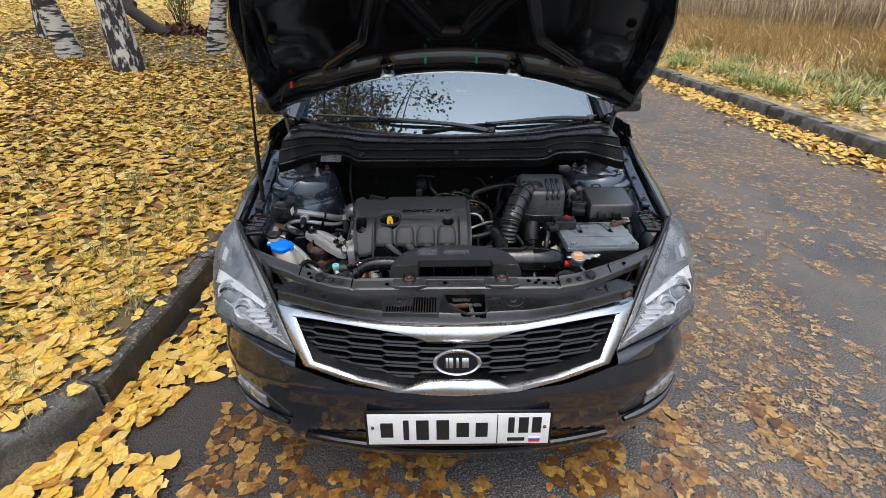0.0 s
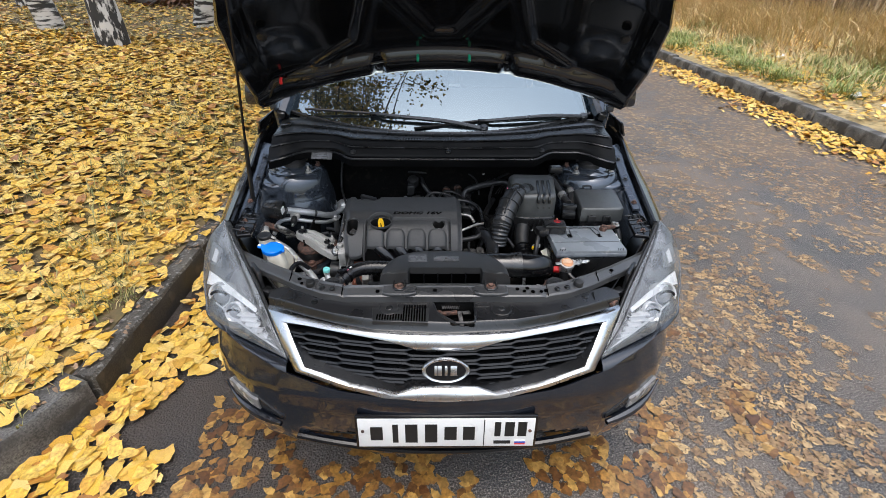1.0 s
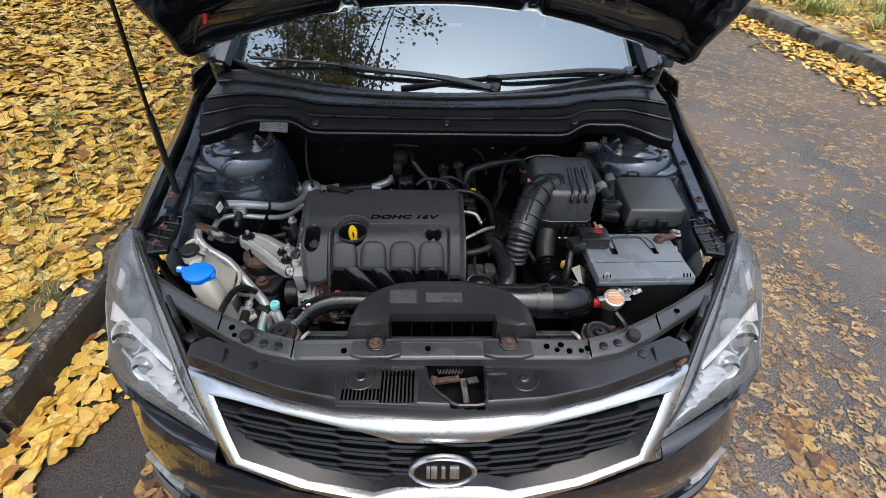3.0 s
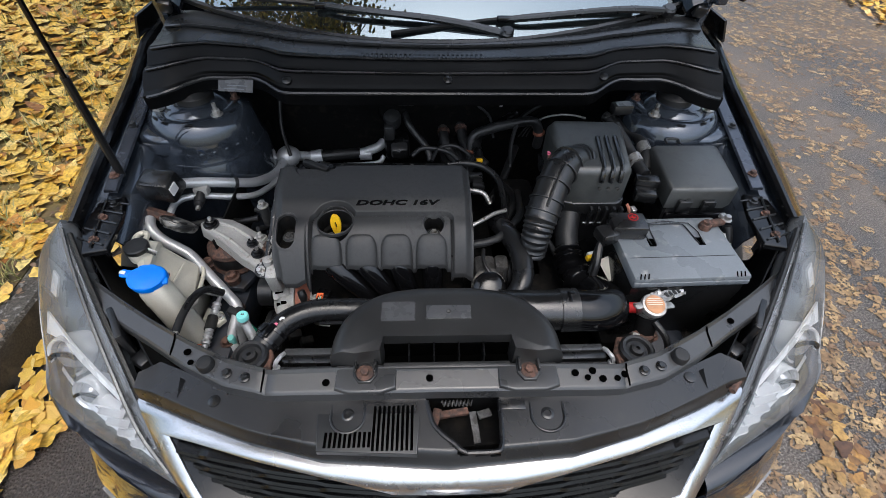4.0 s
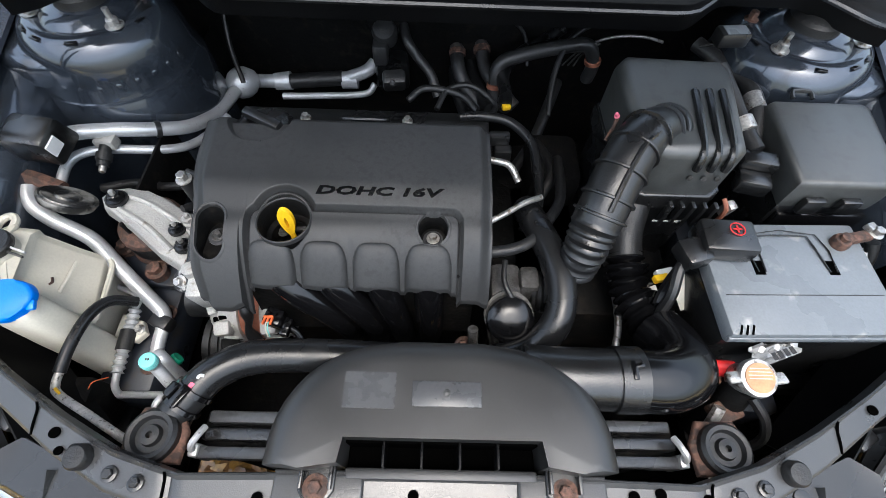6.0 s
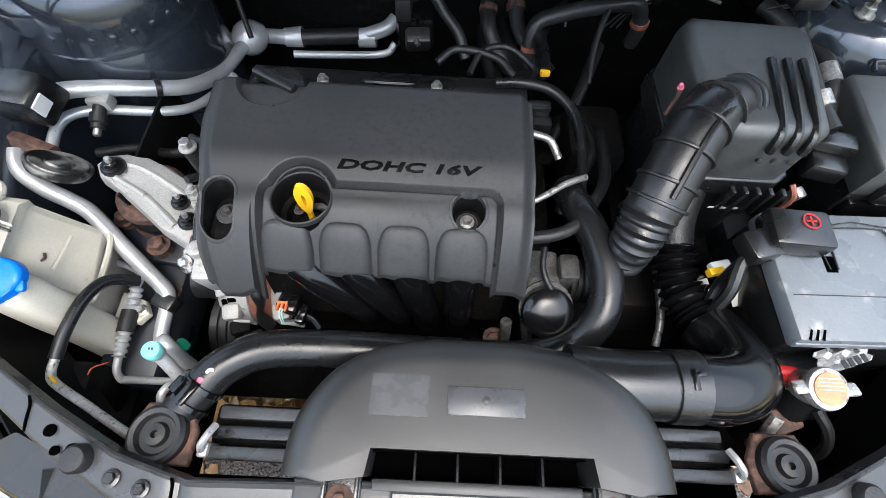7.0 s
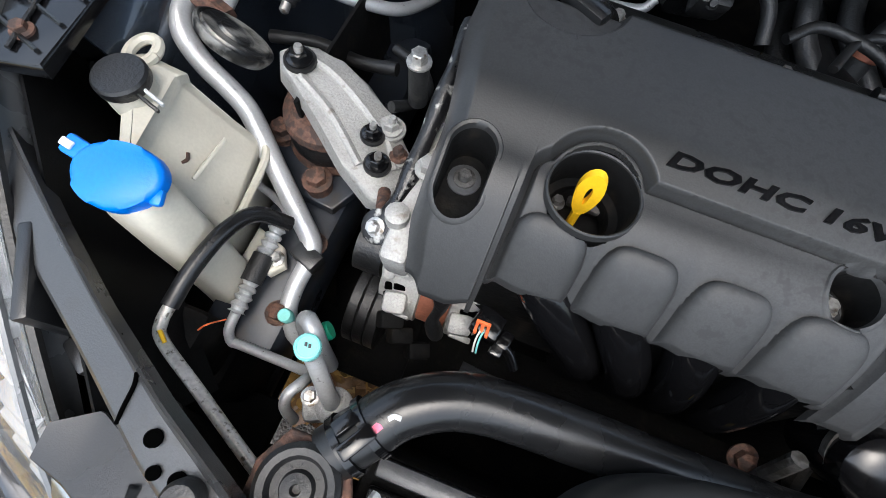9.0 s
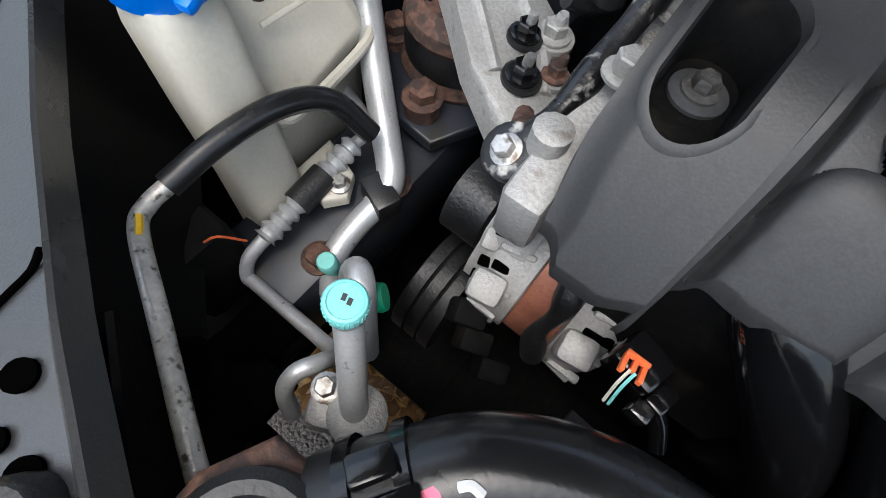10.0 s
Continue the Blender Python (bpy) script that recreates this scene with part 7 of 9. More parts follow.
# ---- intake duct over the radiator ----
def duct():
    half = [(0.196, 0.204), (0.193, 0.245), (0.178, 0.282), (0.150, 0.314), (0.105, 0.337), (0.05, 0.347)]
    side = [(p.x, p.y) for p in spline([(x, y, 0) for x, y in half], 5)]
    out = [(-x, y) for x, y in side] + side[::-1] + [(0.150, 0.200), (0.112, 0.206), (0.108, 0.231), (-0.107, 0.231), (-0.111, 0.206), (-0.150, 0.200)]
    bm = bmesh.new()
    rings = []
    for inset, z in ((0.003, 0.742), (0.0, 0.748), (0.0, 0.782), (0.0015, 0.793), (0.005, 0.802), (0.011, 0.809), (0.019, 0.8135), (0.028, 0.8155), (0.036, 0.816)):
        ring = []
        for x, y in out[::-1]:
            r = math.hypot(x, y - 0.2)
            k = 1 - inset / r if y > 0.2035 and (abs(x) > 0.12 or y > 0.24) else 1
            ring.append(Vector((x * k, 0.2 + (y - 0.2) * k, z)))
        rings.append(ring)
    loft(bm, rings)
    d = part("air_duct", bm, DUCT, car, "broad black plastic intake duct over the radiator", angle=45)
    # the shade in the mouth is a black slab and a black back plate
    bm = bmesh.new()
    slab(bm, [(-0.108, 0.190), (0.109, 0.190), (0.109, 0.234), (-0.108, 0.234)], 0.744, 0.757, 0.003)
    part("duct_mouth", bm, VOID, d, "black slab coloured as shade in the intake mouth")
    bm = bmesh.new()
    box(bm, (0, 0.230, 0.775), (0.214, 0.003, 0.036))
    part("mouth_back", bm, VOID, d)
    for k in range(4):
        bm = bmesh.new()
        box(bm, (-0.064 + 0.042 * k, 0.217, 0.783), (0.003, 0.026, 0.030), 0.0008)
        part("mouth_rib", bm, SCUTTLE, d)
    bm = bmesh.new()
    box(bm, (0.0, 0.199, 0.772), (0.215, 0.012, 0.012), 0.003)
    part("mouth_lip", bm, DUCT, d)
    for s in (-1, 1):
        bm = bmesh.new()
        slab(bm, [(0.136 * s + dx, 0.187 + dy) for dx, dy in ((-0.020, 0.022), (-0.020, -0.006), (-0.010, -0.020), (0.010, -0.020), (0.020, -0.006), (0.020, 0.022))], 0.776, 0.781, 0.002)
        for e in (-1, 1):
            box(bm, (0.136 * s + 0.016 * e, 0.195, 0.785), (0.004, 0.026, 0.010), 0.001)
        part("duct_foot", bm, PLASTIC, d)
    bm = bmesh.new()
    box(bm, (0.004, 0.278, 0.8168), (0.078, 0.028, 0.003), 0.001)
    part("duct_plaque", bm, PLAQUE, d, "plain raised grey plaque")
    bm = bmesh.new()
    lathe(bm, [(0.004, 0), (0.004, 0.002), (0.002, 0.003)], (0.004, 0.279, 0.818), (0, 0, 1), 12)
    part("plaque_rivet", bm, DULL, d)
    bm = bmesh.new()
    box(bm, (-0.083, 0.281, 0.8165), (0.058, 0.040, 0.0012))
    part("duct_sticker", bm, PLAQUE, d, "worn clear sticker")
    # round outlet and elbow
    bm = bmesh.new()
    tube(bm, [(0.10, 0.315, 0.770), (0.16, 0.312, 0.771), (0.215, 0.312, 0.771)], 0.0385, 24, 4)
    part("outlet_pipe", bm, PLASTIC, d)
    bm = bmesh.new()
    tube(bm, [(0.212, 0.312, 0.771), (0.245, 0.312, 0.771)], 0.0415, 24, 1)
    part("outlet_ring", bm, PLASTIC, d)
    bm = bmesh.new()
    box(bm, (0.226, 0.312, 0.8125), (0.006, 0.022, 0.003), 0.0008)
    box(bm, (0.232, 0.318, 0.8125), (0.012, 0.005, 0.003), 0.0008)
    part("ring_mark", bm, GLOSS, d)
    bm = bmesh.new()
    tube(bm, [(0.240, 0.312, 0.770), (0.285, 0.313, 0.766), (0.318, 0.330, 0.752), (0.325, 0.365, 0.728), (0.316, 0.400, 0.708)], 0.0395, 24, 6)
    part("elbow", bm, GLOSS, d, "glossy black rubber elbow")
    bm = bmesh.new()
    line = [(0.318, 0.395, 0.710), (0.310, 0.425, 0.700), (0.298, 0.460, 0.695), (0.292, 0.495, 0.700), (0.290, 0.53, 0.71)]
    tube(bm, line, lambda t: 0.030 + 0.0045 * math.sin(t * 75) + 0.003 * math.sin(t * 31 + 1), 20, 16)
    part("snorkel", bm, GLOSS, d, "crinkled shiny black snorkel hose", angle=60)
    bm = bmesh.new()
    tube(bm, [(0.290, 0.525, 0.71), (0.290, 0.56, 0.73), (0.300, 0.60, 0.76)], 0.027, 18, 4)
    part("snorkel_neck", bm, RUBBER, d)


duct()


# ---- radiator, hoses ----
def radiator():
    bm = bmesh.new()
    box(bm, (0, 0.252, 0.47), (0.62, 0.05, 0.46), 0.006)
    rad = part("radiator", bm, DARK, car, "black radiator with a finned core")
    for k, (y, z) in enumerate(((0.222, 0.716), (0.244, 0.712), (0.266, 0.706))):
        bm = bmesh.new()
        box(bm, (0, y, z), (0.60, 0.015, 0.018 + 0.004 * (k == 1)), 0.003)
        part("tank_rib", bm, (TANK_GREY, PLASTIC, TANK_GREY)[k], rad)
    for s in (-1, 1):
        bm = bmesh.new()
        tube(bm, [(0.303 * s, 0.225, 0.690), (0.303 * s, 0.225, 0.735), (0.296 * s, 0.238, 0.742), (0.292 * s, 0.25, 0.735)], 0.0042, 8, 4)
        box(bm, (0.303 * s, 0.224, 0.705), (0.012, 0.016, 0.05), 0.003)
        part("condenser_end", bm, ALU, rad, "silver condenser end bracket")
        # rubber mount on a rusty bracket
        c = Vector((0.345 * s, 0.236, 0.748))
        bm = bmesh.new()
        slab(bm, [(c.x + dx, c.y + dy) for dx, dy in ((-0.036, -0.030), (0.036, -0.030), (0.038, 0.006), (0.024, 0.034), (-0.024, 0.034), (-0.038, 0.006))], 0.736, 0.744, 0.004)
        mt = part("radiator_mount", bm, RUST, car, "rusty radiator bracket with a black rubber bush")
        bm = bmesh.new()
        lathe(bm, [(0.031, -0.006), (0.031, 0.006), (0.027, 0.010), (0.022, 0.009), (0.019, 0.003), (0.013, 0.003), (0.011, 0.009), (0.004, 0.010), (0.003, 0.004)], c, (0, 0, 1), 28)
        part("bush", bm, RUBBER, mt, "round rubber bush")
    # upper hose across the bay
    bm = bmesh.new()
    tube(bm, [(-0.335, 0.262, 0.735), (-0.318, 0.285, 0.742), (-0.292, 0.315, 0.746), (-0.245, 0.336, 0.745), (-0.16, 0.342, 0.738), (-0.05, 0.345, 0.722), (0.06, 0.352, 0.700), (0.125, 0.370, 0.700), (0.162, 0.402, 0.730), (0.170, 0.450, 0.747), (0.160, 0.500, 0.754), (0.145, 0.545, 0.752), (0.130, 0.60, 0.735)], 0.0225, 18, 7)
    hose = part("radiator_hose", bm, HOSE, car, "thick black rubber radiator hose")
    bm = bmesh.new()
    a, b = Vector((-0.330, 0.268, 0.737)), Vector((-0.312, 0.294, 0.743))
    for k in (0.1, 0.8):
        p = a.lerp(b, k)
        w = (b - a).normalized()
        lathe(bm, [(0.0235, 0), (0.0255, 0.0005), (0.0255, 0.0065), (0.0235, 0.007)], p, w, 24)
    part("hose_clamp", bm, GLOSS, hose, "black spring hose clamp")
    bm = bmesh.new()
    box(bm, a.lerp(b, 0.5) + Vector((0.003, -0.002, 0.0275)), (0.012, 0.028, 0.006), 0.002, (0, 0, -32))
    box(bm, a.lerp(b, 0.5) + Vector((-0.010, 0.006, 0.025)), (0.012, 0.018, 0.008), 0.002, (0, -20, -32))
    part("clamp_ear", bm, GLOSS, hose)
    bm = bmesh.new()
    box(bm, Vector((-0.309, 0.292, 0.7655)), (0.006, 0.008, 0.0015), 0, (0, 0, -30))
    part("paint_mark", bm, PINK, hose)
    bm = bmesh.new()
    tube(bm, [(-0.303, 0.301, 0.7665), (-0.300, 0.304, 0.768), (-0.295, 0.304, 0.7675)], 0.0021, 6, 4)
    part("chalk_mark", bm, WHITE, hose)
    bm = bmesh.new()
    lathe(bm, [(0.020, -0.04), (0.021, 0.0), (0.0205, 0.03)], (-0.340, 0.256, 0.722), (0.3, 0.5, 0.4), 18)
    part("radiator_neck", bm, PLASTIC, hose)
    # pressure cap
    c = Vector((0.397, 0.318, 0.772))
    ax = Vector((0, -0.25, 1))
    bm = bmesh.new()
    lathe(bm, [(0.020, -0.035), (0.020, -0.008), (0.024, -0.004), (0.0245, 0.002), (0.023, 0.006), (0.016, 0.007)], c, ax, 28)
    for s in (-1, 1):
        box(bm, c + Vector((0.029 * s, 0, 0.001)), (0.018, 0.016, 0.006), 0.003, (-14, 0, 8))
    cap = part("radiator_cap", bm, STEEL, car, "silver radiator cap with an orange warning disc")
    bm = bmesh.new()
    lathe(bm, [(0.0185, 0.0065), (0.0185, 0.0082)], c, ax, 28)
    part("cap_disc", bm, material("worn_orange_disc", (0.46, 0.22, 0.10), 0.45, 0, 0.25, 60, 0.1, 300, 0.1), cap, "faded orange warning disc")
    q = ax.normalized().to_track_quat('Z', 'Y').to_matrix()
    for dy, w, h, m in ((0.009, 0.024, 0.0011, PAPER), (0.005, 0.028, 0.0009, PAPER), (0.001, 0.030, 0.0009, PAPER), (-0.003, 0.028, 0.0009, PAPER)):
        bm = bmesh.new()
        box(bm, (0, 0, 0), (w, h, 0.0008))
        bm.transform(Matrix.Translation(c + Vector((0, dy, 0.0090 + dy * 0.25))) @ Euler((radians(14), 0, 0)).to_matrix().to_4x4())
        part("warning_bar", bm, m, cap)
    bm = bmesh.new()
    tube(bm, [c + Vector((0, 0, -0.03)), (0.395, 0.30, 0.69), (0.385, 0.285, 0.62)], 0.020, 16, 4)
    part("filler_neck", bm, DARK, cap)
    bm = bmesh.new()
    tube(bm, [(0.402, 0.300, 0.745), (0.420, 0.275, 0.730), (0.425, 0.255, 0.705), (0.405, 0.245, 0.68), (0.38, 0.25, 0.66)], 0.0065, 8, 6)
    part("overflow_hose", bm, RUBBER, cap)
    bm = bmesh.new()
    tube(bm, [(0.372, 0.292, 0.72), (0.362, 0.272, 0.70), (0.355, 0.26, 0.68)], 0.008, 8, 4)
    part("small_pipe", bm, STEEL, cap)
    bm = bmesh.new()
    tube(bm, [(0.350, 0.342, 0.735), (0.395, 0.340, 0.735)], 0.011, 12, 1)
    part("red_sleeve", bm, RED, cap, "red cable sleeve")
    bm = bmesh.new()
    box(bm, (0.385, 0.29, 0.705), (0.04, 0.03, 0.02), 0.004, (0, 0, 20))
    part("neck_bracket", bm, RUST, cap)
    bm = bmesh.new()
    sheet(bm, lambda u, v: Vector((0.415 + 0.07 * u, 0.335 + 0.030 * v + 0.025 * u, 0.752 + 0.014 * noise.noise((u * 6, v * 5, 2)))), 14, 7)
    thick(bm, 0.0008)
    part("crumpled_label", bm, FOIL, cap, "crumpled silver paper label")
    bm = bmesh.new()
    for k in range(4):
        box(bm, (0.436 + 0.009 * k, 0.349 + 0.003 * k, 0.766), (0.006, 0.010, 0.0008), 0, (0, 0, 18))
    part("label_bar", bm, INK, cap)


radiator()


# ---- battery ----
def battery():
    m = Matrix.Translation((0.490, 0.458, 0)) @ Euler((0, 0, radians(1.5))).to_matrix().to_4x4()
    bm = bmesh.new()
    box(bm, (0, 0, 0.675), (0.236, 0.170, 0.17), 0.006)
    bm.transform(m)
    bat = part("battery", bm, PLASTIC, car, "grey-topped car battery with corroded terminals")
    bm = bmesh.new()
    box(bm, (0, 0, 0.775), (0.238, 0.174, 0.028), 0.005)
    bm.transform(m)
    part("battery_lid", bm, CASE, bat, "light grey battery lid")
    bm = bmesh.new()
    box(bm, (0.0, -0.086, 0.772), (0.236, 0.006, 0.012), 0.002)
    bm.transform(m)
    part("lid_lip", bm, CASE, bat)
    bm = bmesh.new()
    box(bm, (0.0, -0.03, 0.7895), (0.22, 0.0008, 0.001))
    bm.transform(m)
    part("lid_seam", bm, INK, bat)
    bm = bmesh.new()
    tube(bm, [(-0.042, 0.005, 0.790), (-0.040, 0.055, 0.791), (-0.030, 0.064, 0.791), (0.030, 0.064, 0.791), (0.040, 0.055, 0.791), (0.050, 0.005, 0.790)], 0.0013, 6, 3)
    tube(bm, [(-0.052, 0.005, 0.790), (-0.050, 0.066, 0.791), (0.052, 0.066, 0.791), (0.060, 0.005, 0.790)], 0.0010, 6, 2)
    bm.transform(m)
    part("lid_handle", bm, PLASTIC, bat)
    for x in (-0.050, 0.056):
        bm = bmesh.new()
        box(bm, (x, 0.012, 0.7893), (0.014, 0.022, 0.0012))
        bm.transform(m)
        part("handle_slot", bm, VOID, bat)
    for k in range(6):
        bm = bmesh.new()
        x = -0.106 + 0.008 * (k % 3) + (0.196 if k > 2 else 0)
        box(bm, (x, -0.080, 0.7893), (0.0025, 0.014, 0.001), 0, (0, 0, -25))
        bm.transform(m)
        part("lid_notch", bm, VOID, bat)
    # positive cover
    bm = bmesh.new()
    box(bm, (-0.098, 0.045, 0.808), (0.075, 0.052, 0.034), 0.006, (0, 0, -4))
    box(bm, (-0.145, 0.028, 0.800), (0.04, 0.04, 0.028), 0.006, (0, 0, 15))
    bm.transform(m)
    part("positive_cover", bm, PLASTIC, bat, "black positive terminal cover")
    bm = bmesh.new()
    c = m @ Vector((-0.088, 0.052, 0.8265))
    ring = [c + Vector((0.010 * math.cos(a), 0.010 * math.sin(a), 0)) for a in [k * math.pi / 10 for k in range(21)]]
    tube(bm, ring, 0.0009, 5, 1)
    part("plus_ring", bm, RED, bat)
    for w, h in ((0.012, 0.002), (0.002, 0.012)):
        bm = bmesh.new()
        box(bm, c, (w, h, 0.001))
        part("plus_bar", bm, RED, bat)
    # negative clamp
    bm = bmesh.new()
    lathe(bm, [(0.0125, 0), (0.0130, 0.007), (0.011, 0.013), (0.0075, 0.014), (0.0075, 0.020), (0.004, 0.021)], (0.082, 0.052, 0.789), (0, 0, 1), 18)
    box(bm, (0.108, 0.058, 0.798), (0.04, 0.016, 0.012), 0.003, (0, 0, 12))
    bm.transform(m)
    part("negative_clamp", bm, RUST, bat, "corroded negative clamp")
    bm = bmesh.new()
    bolt(bm, (0.132, 0.062, 0.802), 0.007, 0.008)
    box(bm, (0.126, 0.070, 0.806), (0.016, 0.012, 0.010), 0.002, (0, 10, 20))
    bm.transform(m)
    part("clamp_bolt", bm, STEEL, bat)
    bm = bmesh.new()
    tube(bm, [(0.136, 0.055, 0.79), (0.142, 0.04, 0.765), (0.142, 0.02, 0.72), (0.13, 0.0, 0.66)], 0.009, 10, 5)
    bm.transform(m)
    part("earth_cable", bm, RUBBER, bat)
    bm = bmesh.new()
    tube(bm, [(0.138, 0.050, 0.775), (0.142, 0.035, 0.755)], 0.0095, 10, 1)
    bm.transform(m)
    part("cable_tape", bm, WHITE, bat)
    for k, (e, z) in enumerate((((-0.17, -0.02, 0.76), 0.0), ((-0.165, 0.0, 0.74), 0.0))):
        bm = bmesh.new()
        tube(bm, [(-0.14, 0.03, 0.795), (-0.16, 0.012, 0.785), e, (-0.18, -0.04, 0.70)], 0.008, 8, 5)
        bm.transform(m)
        part("positive_cable", bm, RUBBER, bat)
    bm = bmesh.new()
    box(bm, (0.373, 0.466, 0.712), (0.032, 0.052, 0.0015), 0, (26, -22, 12))
    part("paper_tag", bm, PAPER, bat, "hanging cream paper tag")
    bm = bmesh.new()
    box(bm, (0.325, 0.474, 0.738), (0.022, 0.011, 0.012), 0.002, (0, 0, 15))
    part("yellow_plug", bm, YELLOW, bat, "small yellow plug")
    bm = bmesh.new()
    box(bm, (0.332, 0.484, 0.738), (0.028, 0.010, 0.012), 0.002, (0, 0, 15))
    part("white_plug", bm, WHITE, bat)
    bm = bmesh.new()
    box(bm, (0.318, 0.464, 0.706), (0.032, 0.018, 0.003), 0.001, (20, 0, 20))
    part("cable_label", bm, PAPER, bat, "white cable label with plain bars")
    for k in range(2):
        bm = bmesh.new()
        box(bm, (0.318, 0.461 + 0.006 * k, 0.7068 + 0.002 * k), (0.018, 0.003, 0.001), 0, (20, 0, 20))
        part("label_bar", bm, GREYINK, bat)


battery()


# ---- fuse box ----
def fuse_box():
    def ring(dx, dy, z, k=1.0):
        pts = [(0.508, 0.582), (0.640, 0.580), (0.662, 0.592), (0.682, 0.740), (0.672, 0.752), (0.532, 0.752), (0.520, 0.745)]
        cx, cy = 0.595, 0.665
        return [(cx + (x - cx) * k + dx, cy + (y - cy) * k + dy) for x, y in pts]

    bm = bmesh.new()
    slab(bm, ring(0, 0, 0), 0.66, 0.790)
    fb = part("fuse_box", bm, PLASTIC, car, "black fuse box with a flat matt lid")
    bm = bmesh.new()
    slab(bm, ring(0, 0, 0, 1.03), 0.788, 0.842, 0.010, 3)
    part("fuse_lid", bm, LID, fb, "matt black lid")
    for x in (0.545, 0.60):
        bm = bmesh.new()
        box(bm, (x, 0.572, 0.800), (0.03, 0.012, 0.03), 0.003)
        part("lid_latch", bm, PLASTIC, fb)
    bm = bmesh.new()
    tube(bm, [(0.560, 0.757, 0.842), (0.562, 0.770, 0.846), (0.590, 0.770, 0.846), (0.592, 0.757, 0.842)], 0.0035, 6, 2)
    part("lid_hook", bm, PLASTIC, fb)
    bm = bmesh.new()
    box(bm, (0.585, 0.578, 0.745), (0.14, 0.012, 0.06), 0.004)
    part("box_flange", bm, GLOSS, fb)


fuse_box()


# ---- air filter and intake hose ----
def air_filter():
    top = [(0.262, 0.600), (0.300, 0.585), (0.392, 0.585), (0.410, 0.598), (0.436, 0.760), (0.424, 0.785), (0.275, 0.790), (0.258, 0.770)]
    bm = bmesh.new()
    slab(bm, top, 0.800, 0.892, 0.018, 4)
    box_ = part("air_filter", bm, LID, car, "black plastic air filter box with three ribs", angle=45)
    bm = bmesh.new()
    slab(bm, [(0.345 + (x - 0.345) * 1.07, 0.685 + (y - 0.685) * 1.05) for x, y in top], 0.770, 0.802, 0.004)
    slab(bm, [(0.345 + (x - 0.345) * 0.97, 0.685 + (y - 0.685) * 0.97) for x, y in top], 0.62, 0.772)
    part("filter_base", bm, PLASTIC, box_)
    for k in range(3):
        x = 0.345 + 0.020 * k
        bm = bmesh.new()
        tube(bm, [(x + 0.014, 0.705, 0.8935), (x + 0.006, 0.645, 0.8935), (x, 0.594, 0.888), (x - 0.002, 0.582, 0.876), (x - 0.002, 0.580, 0.862)], 0.0055, 8, 5)
        part("filter_rib", bm, PLASTIC, box_)
        bm = bmesh.new()
        lathe(bm, [(0.004, 0), (0.004, 0.003)], (x, 0.5835, 0.842), (0, -1, 0.1), 10)
        part("rib_rivet", bm, DULL, box_)
    for k in range(5):
        bm = bmesh.new()
        box(bm, (0.335 + 0.017 * k, 0.567, 0.775), (0.006, 0.012, 0.05), 0.001)
        part("base_fin", bm, PLASTIC, box_)
    bm = bmesh.new()
    box(bm, (0.345, 0.5655, 0.757), (0.042, 0.001, 0.0035))
    part("box_print", bm, GREYINK, box_, "small white printed bar")
    bm = bmesh.new()
    tube(bm, [(0.418, 0.580, 0.800), (0.422, 0.566, 0.790), (0.420, 0.564, 0.765), (0.412, 0.570, 0.752)], 0.0036, 6, 4)
    part("box_clip", bm, COPPER, box_, "copper-coloured spring clip")
    bm = bmesh.new()
    box(bm, (0.436, 0.580, 0.775), (0.014, 0.016, 0.03), 0.003, (10, 0, 20))
    part("side_clip", bm, STEEL, box_)
    bm = bmesh.new()
    tube(bm, [(0.430, 0.79, 0.872), (0.450, 0.745, 0.850), (0.462, 0.70, 0.835), (0.475, 0.655, 0.825)], 0.0135, 12, 5)
    part("breather_hose", bm, RUBBER, box_)
    bm = bmesh.new()
    box(bm, (0.478, 0.640, 0.815), (0.055, 0.030, 0.030), 0.006, (0, 0, -12))
    box(bm, (0.470, 0.612, 0.800), (0.05, 0.03, 0.03), 0.006, (0, 0, -12))
    part("relay_plug", bm, PLASTIC, box_)
    bm = bmesh.new()
    tube(bm, [(0.458, 0.705, 0.842), (0.464, 0.685, 0.836)], 0.016, 12, 1)
    part("breather_tape", bm, STEEL, box_)
    # ribbed hose to the throttle
    line = spline([(0.318, 0.650, 0.862), (0.285, 0.632, 0.878), (0.258, 0.605, 0.878), (0.236, 0.570, 0.862), (0.218, 0.535, 0.838), (0.205, 0.508, 0.812), (0.198, 0.490, 0.785), (0.194, 0.482, 0.745)], 12)

    def rad(t):
        base = 0.0345 - 0.006 * step(0.6, 0.95, t)
        if t > 0.68:
            return base + 0.0019 * math.sin((t - 0.68) * 150)
        return base

    bm = bmesh.new()
    tube(bm, line, rad, 24, 1)
    h = part("intake_hose", bm, INTAKE, car, "ribbed black rubber intake hose", angle=50)
    for f in (0.08, 0.20, 0.32, 0.44, 0.55, 0.64):
        i = int(f * (len(line) - 1))
        bm = bmesh.new()
        w = (line[i + 1] - line[i - 1]).normalized()
        lathe(bm, [(0.033, -0.0028), (0.0382, -0.0018), (0.0388, 0), (0.0382, 0.0018), (0.033, 0.0028)], line[i], w, 28)
        part("hose_rib", bm, INTAKE, h)
    bm = bmesh.new()
    seg = line[6:int(0.64 * len(line))]
    tube(bm, [p + Vector((-0.004, -0.026, 0.028)) for p in seg[::4]], 0.0035, 6, 3)
    part("long_rib", bm, INTAKE, h)
    bm = bmesh.new()
    w = (line[3] - line[0]).normalized()
    lathe(bm, [(0.036, -0.002), (0.0405, 0.0), (0.0415, 0.002), (0.0415, 0.009), (0.0405, 0.011), (0.034, 0.012)], line[1], w, 28)
    part("hose_band", bm, INTAKE, h)
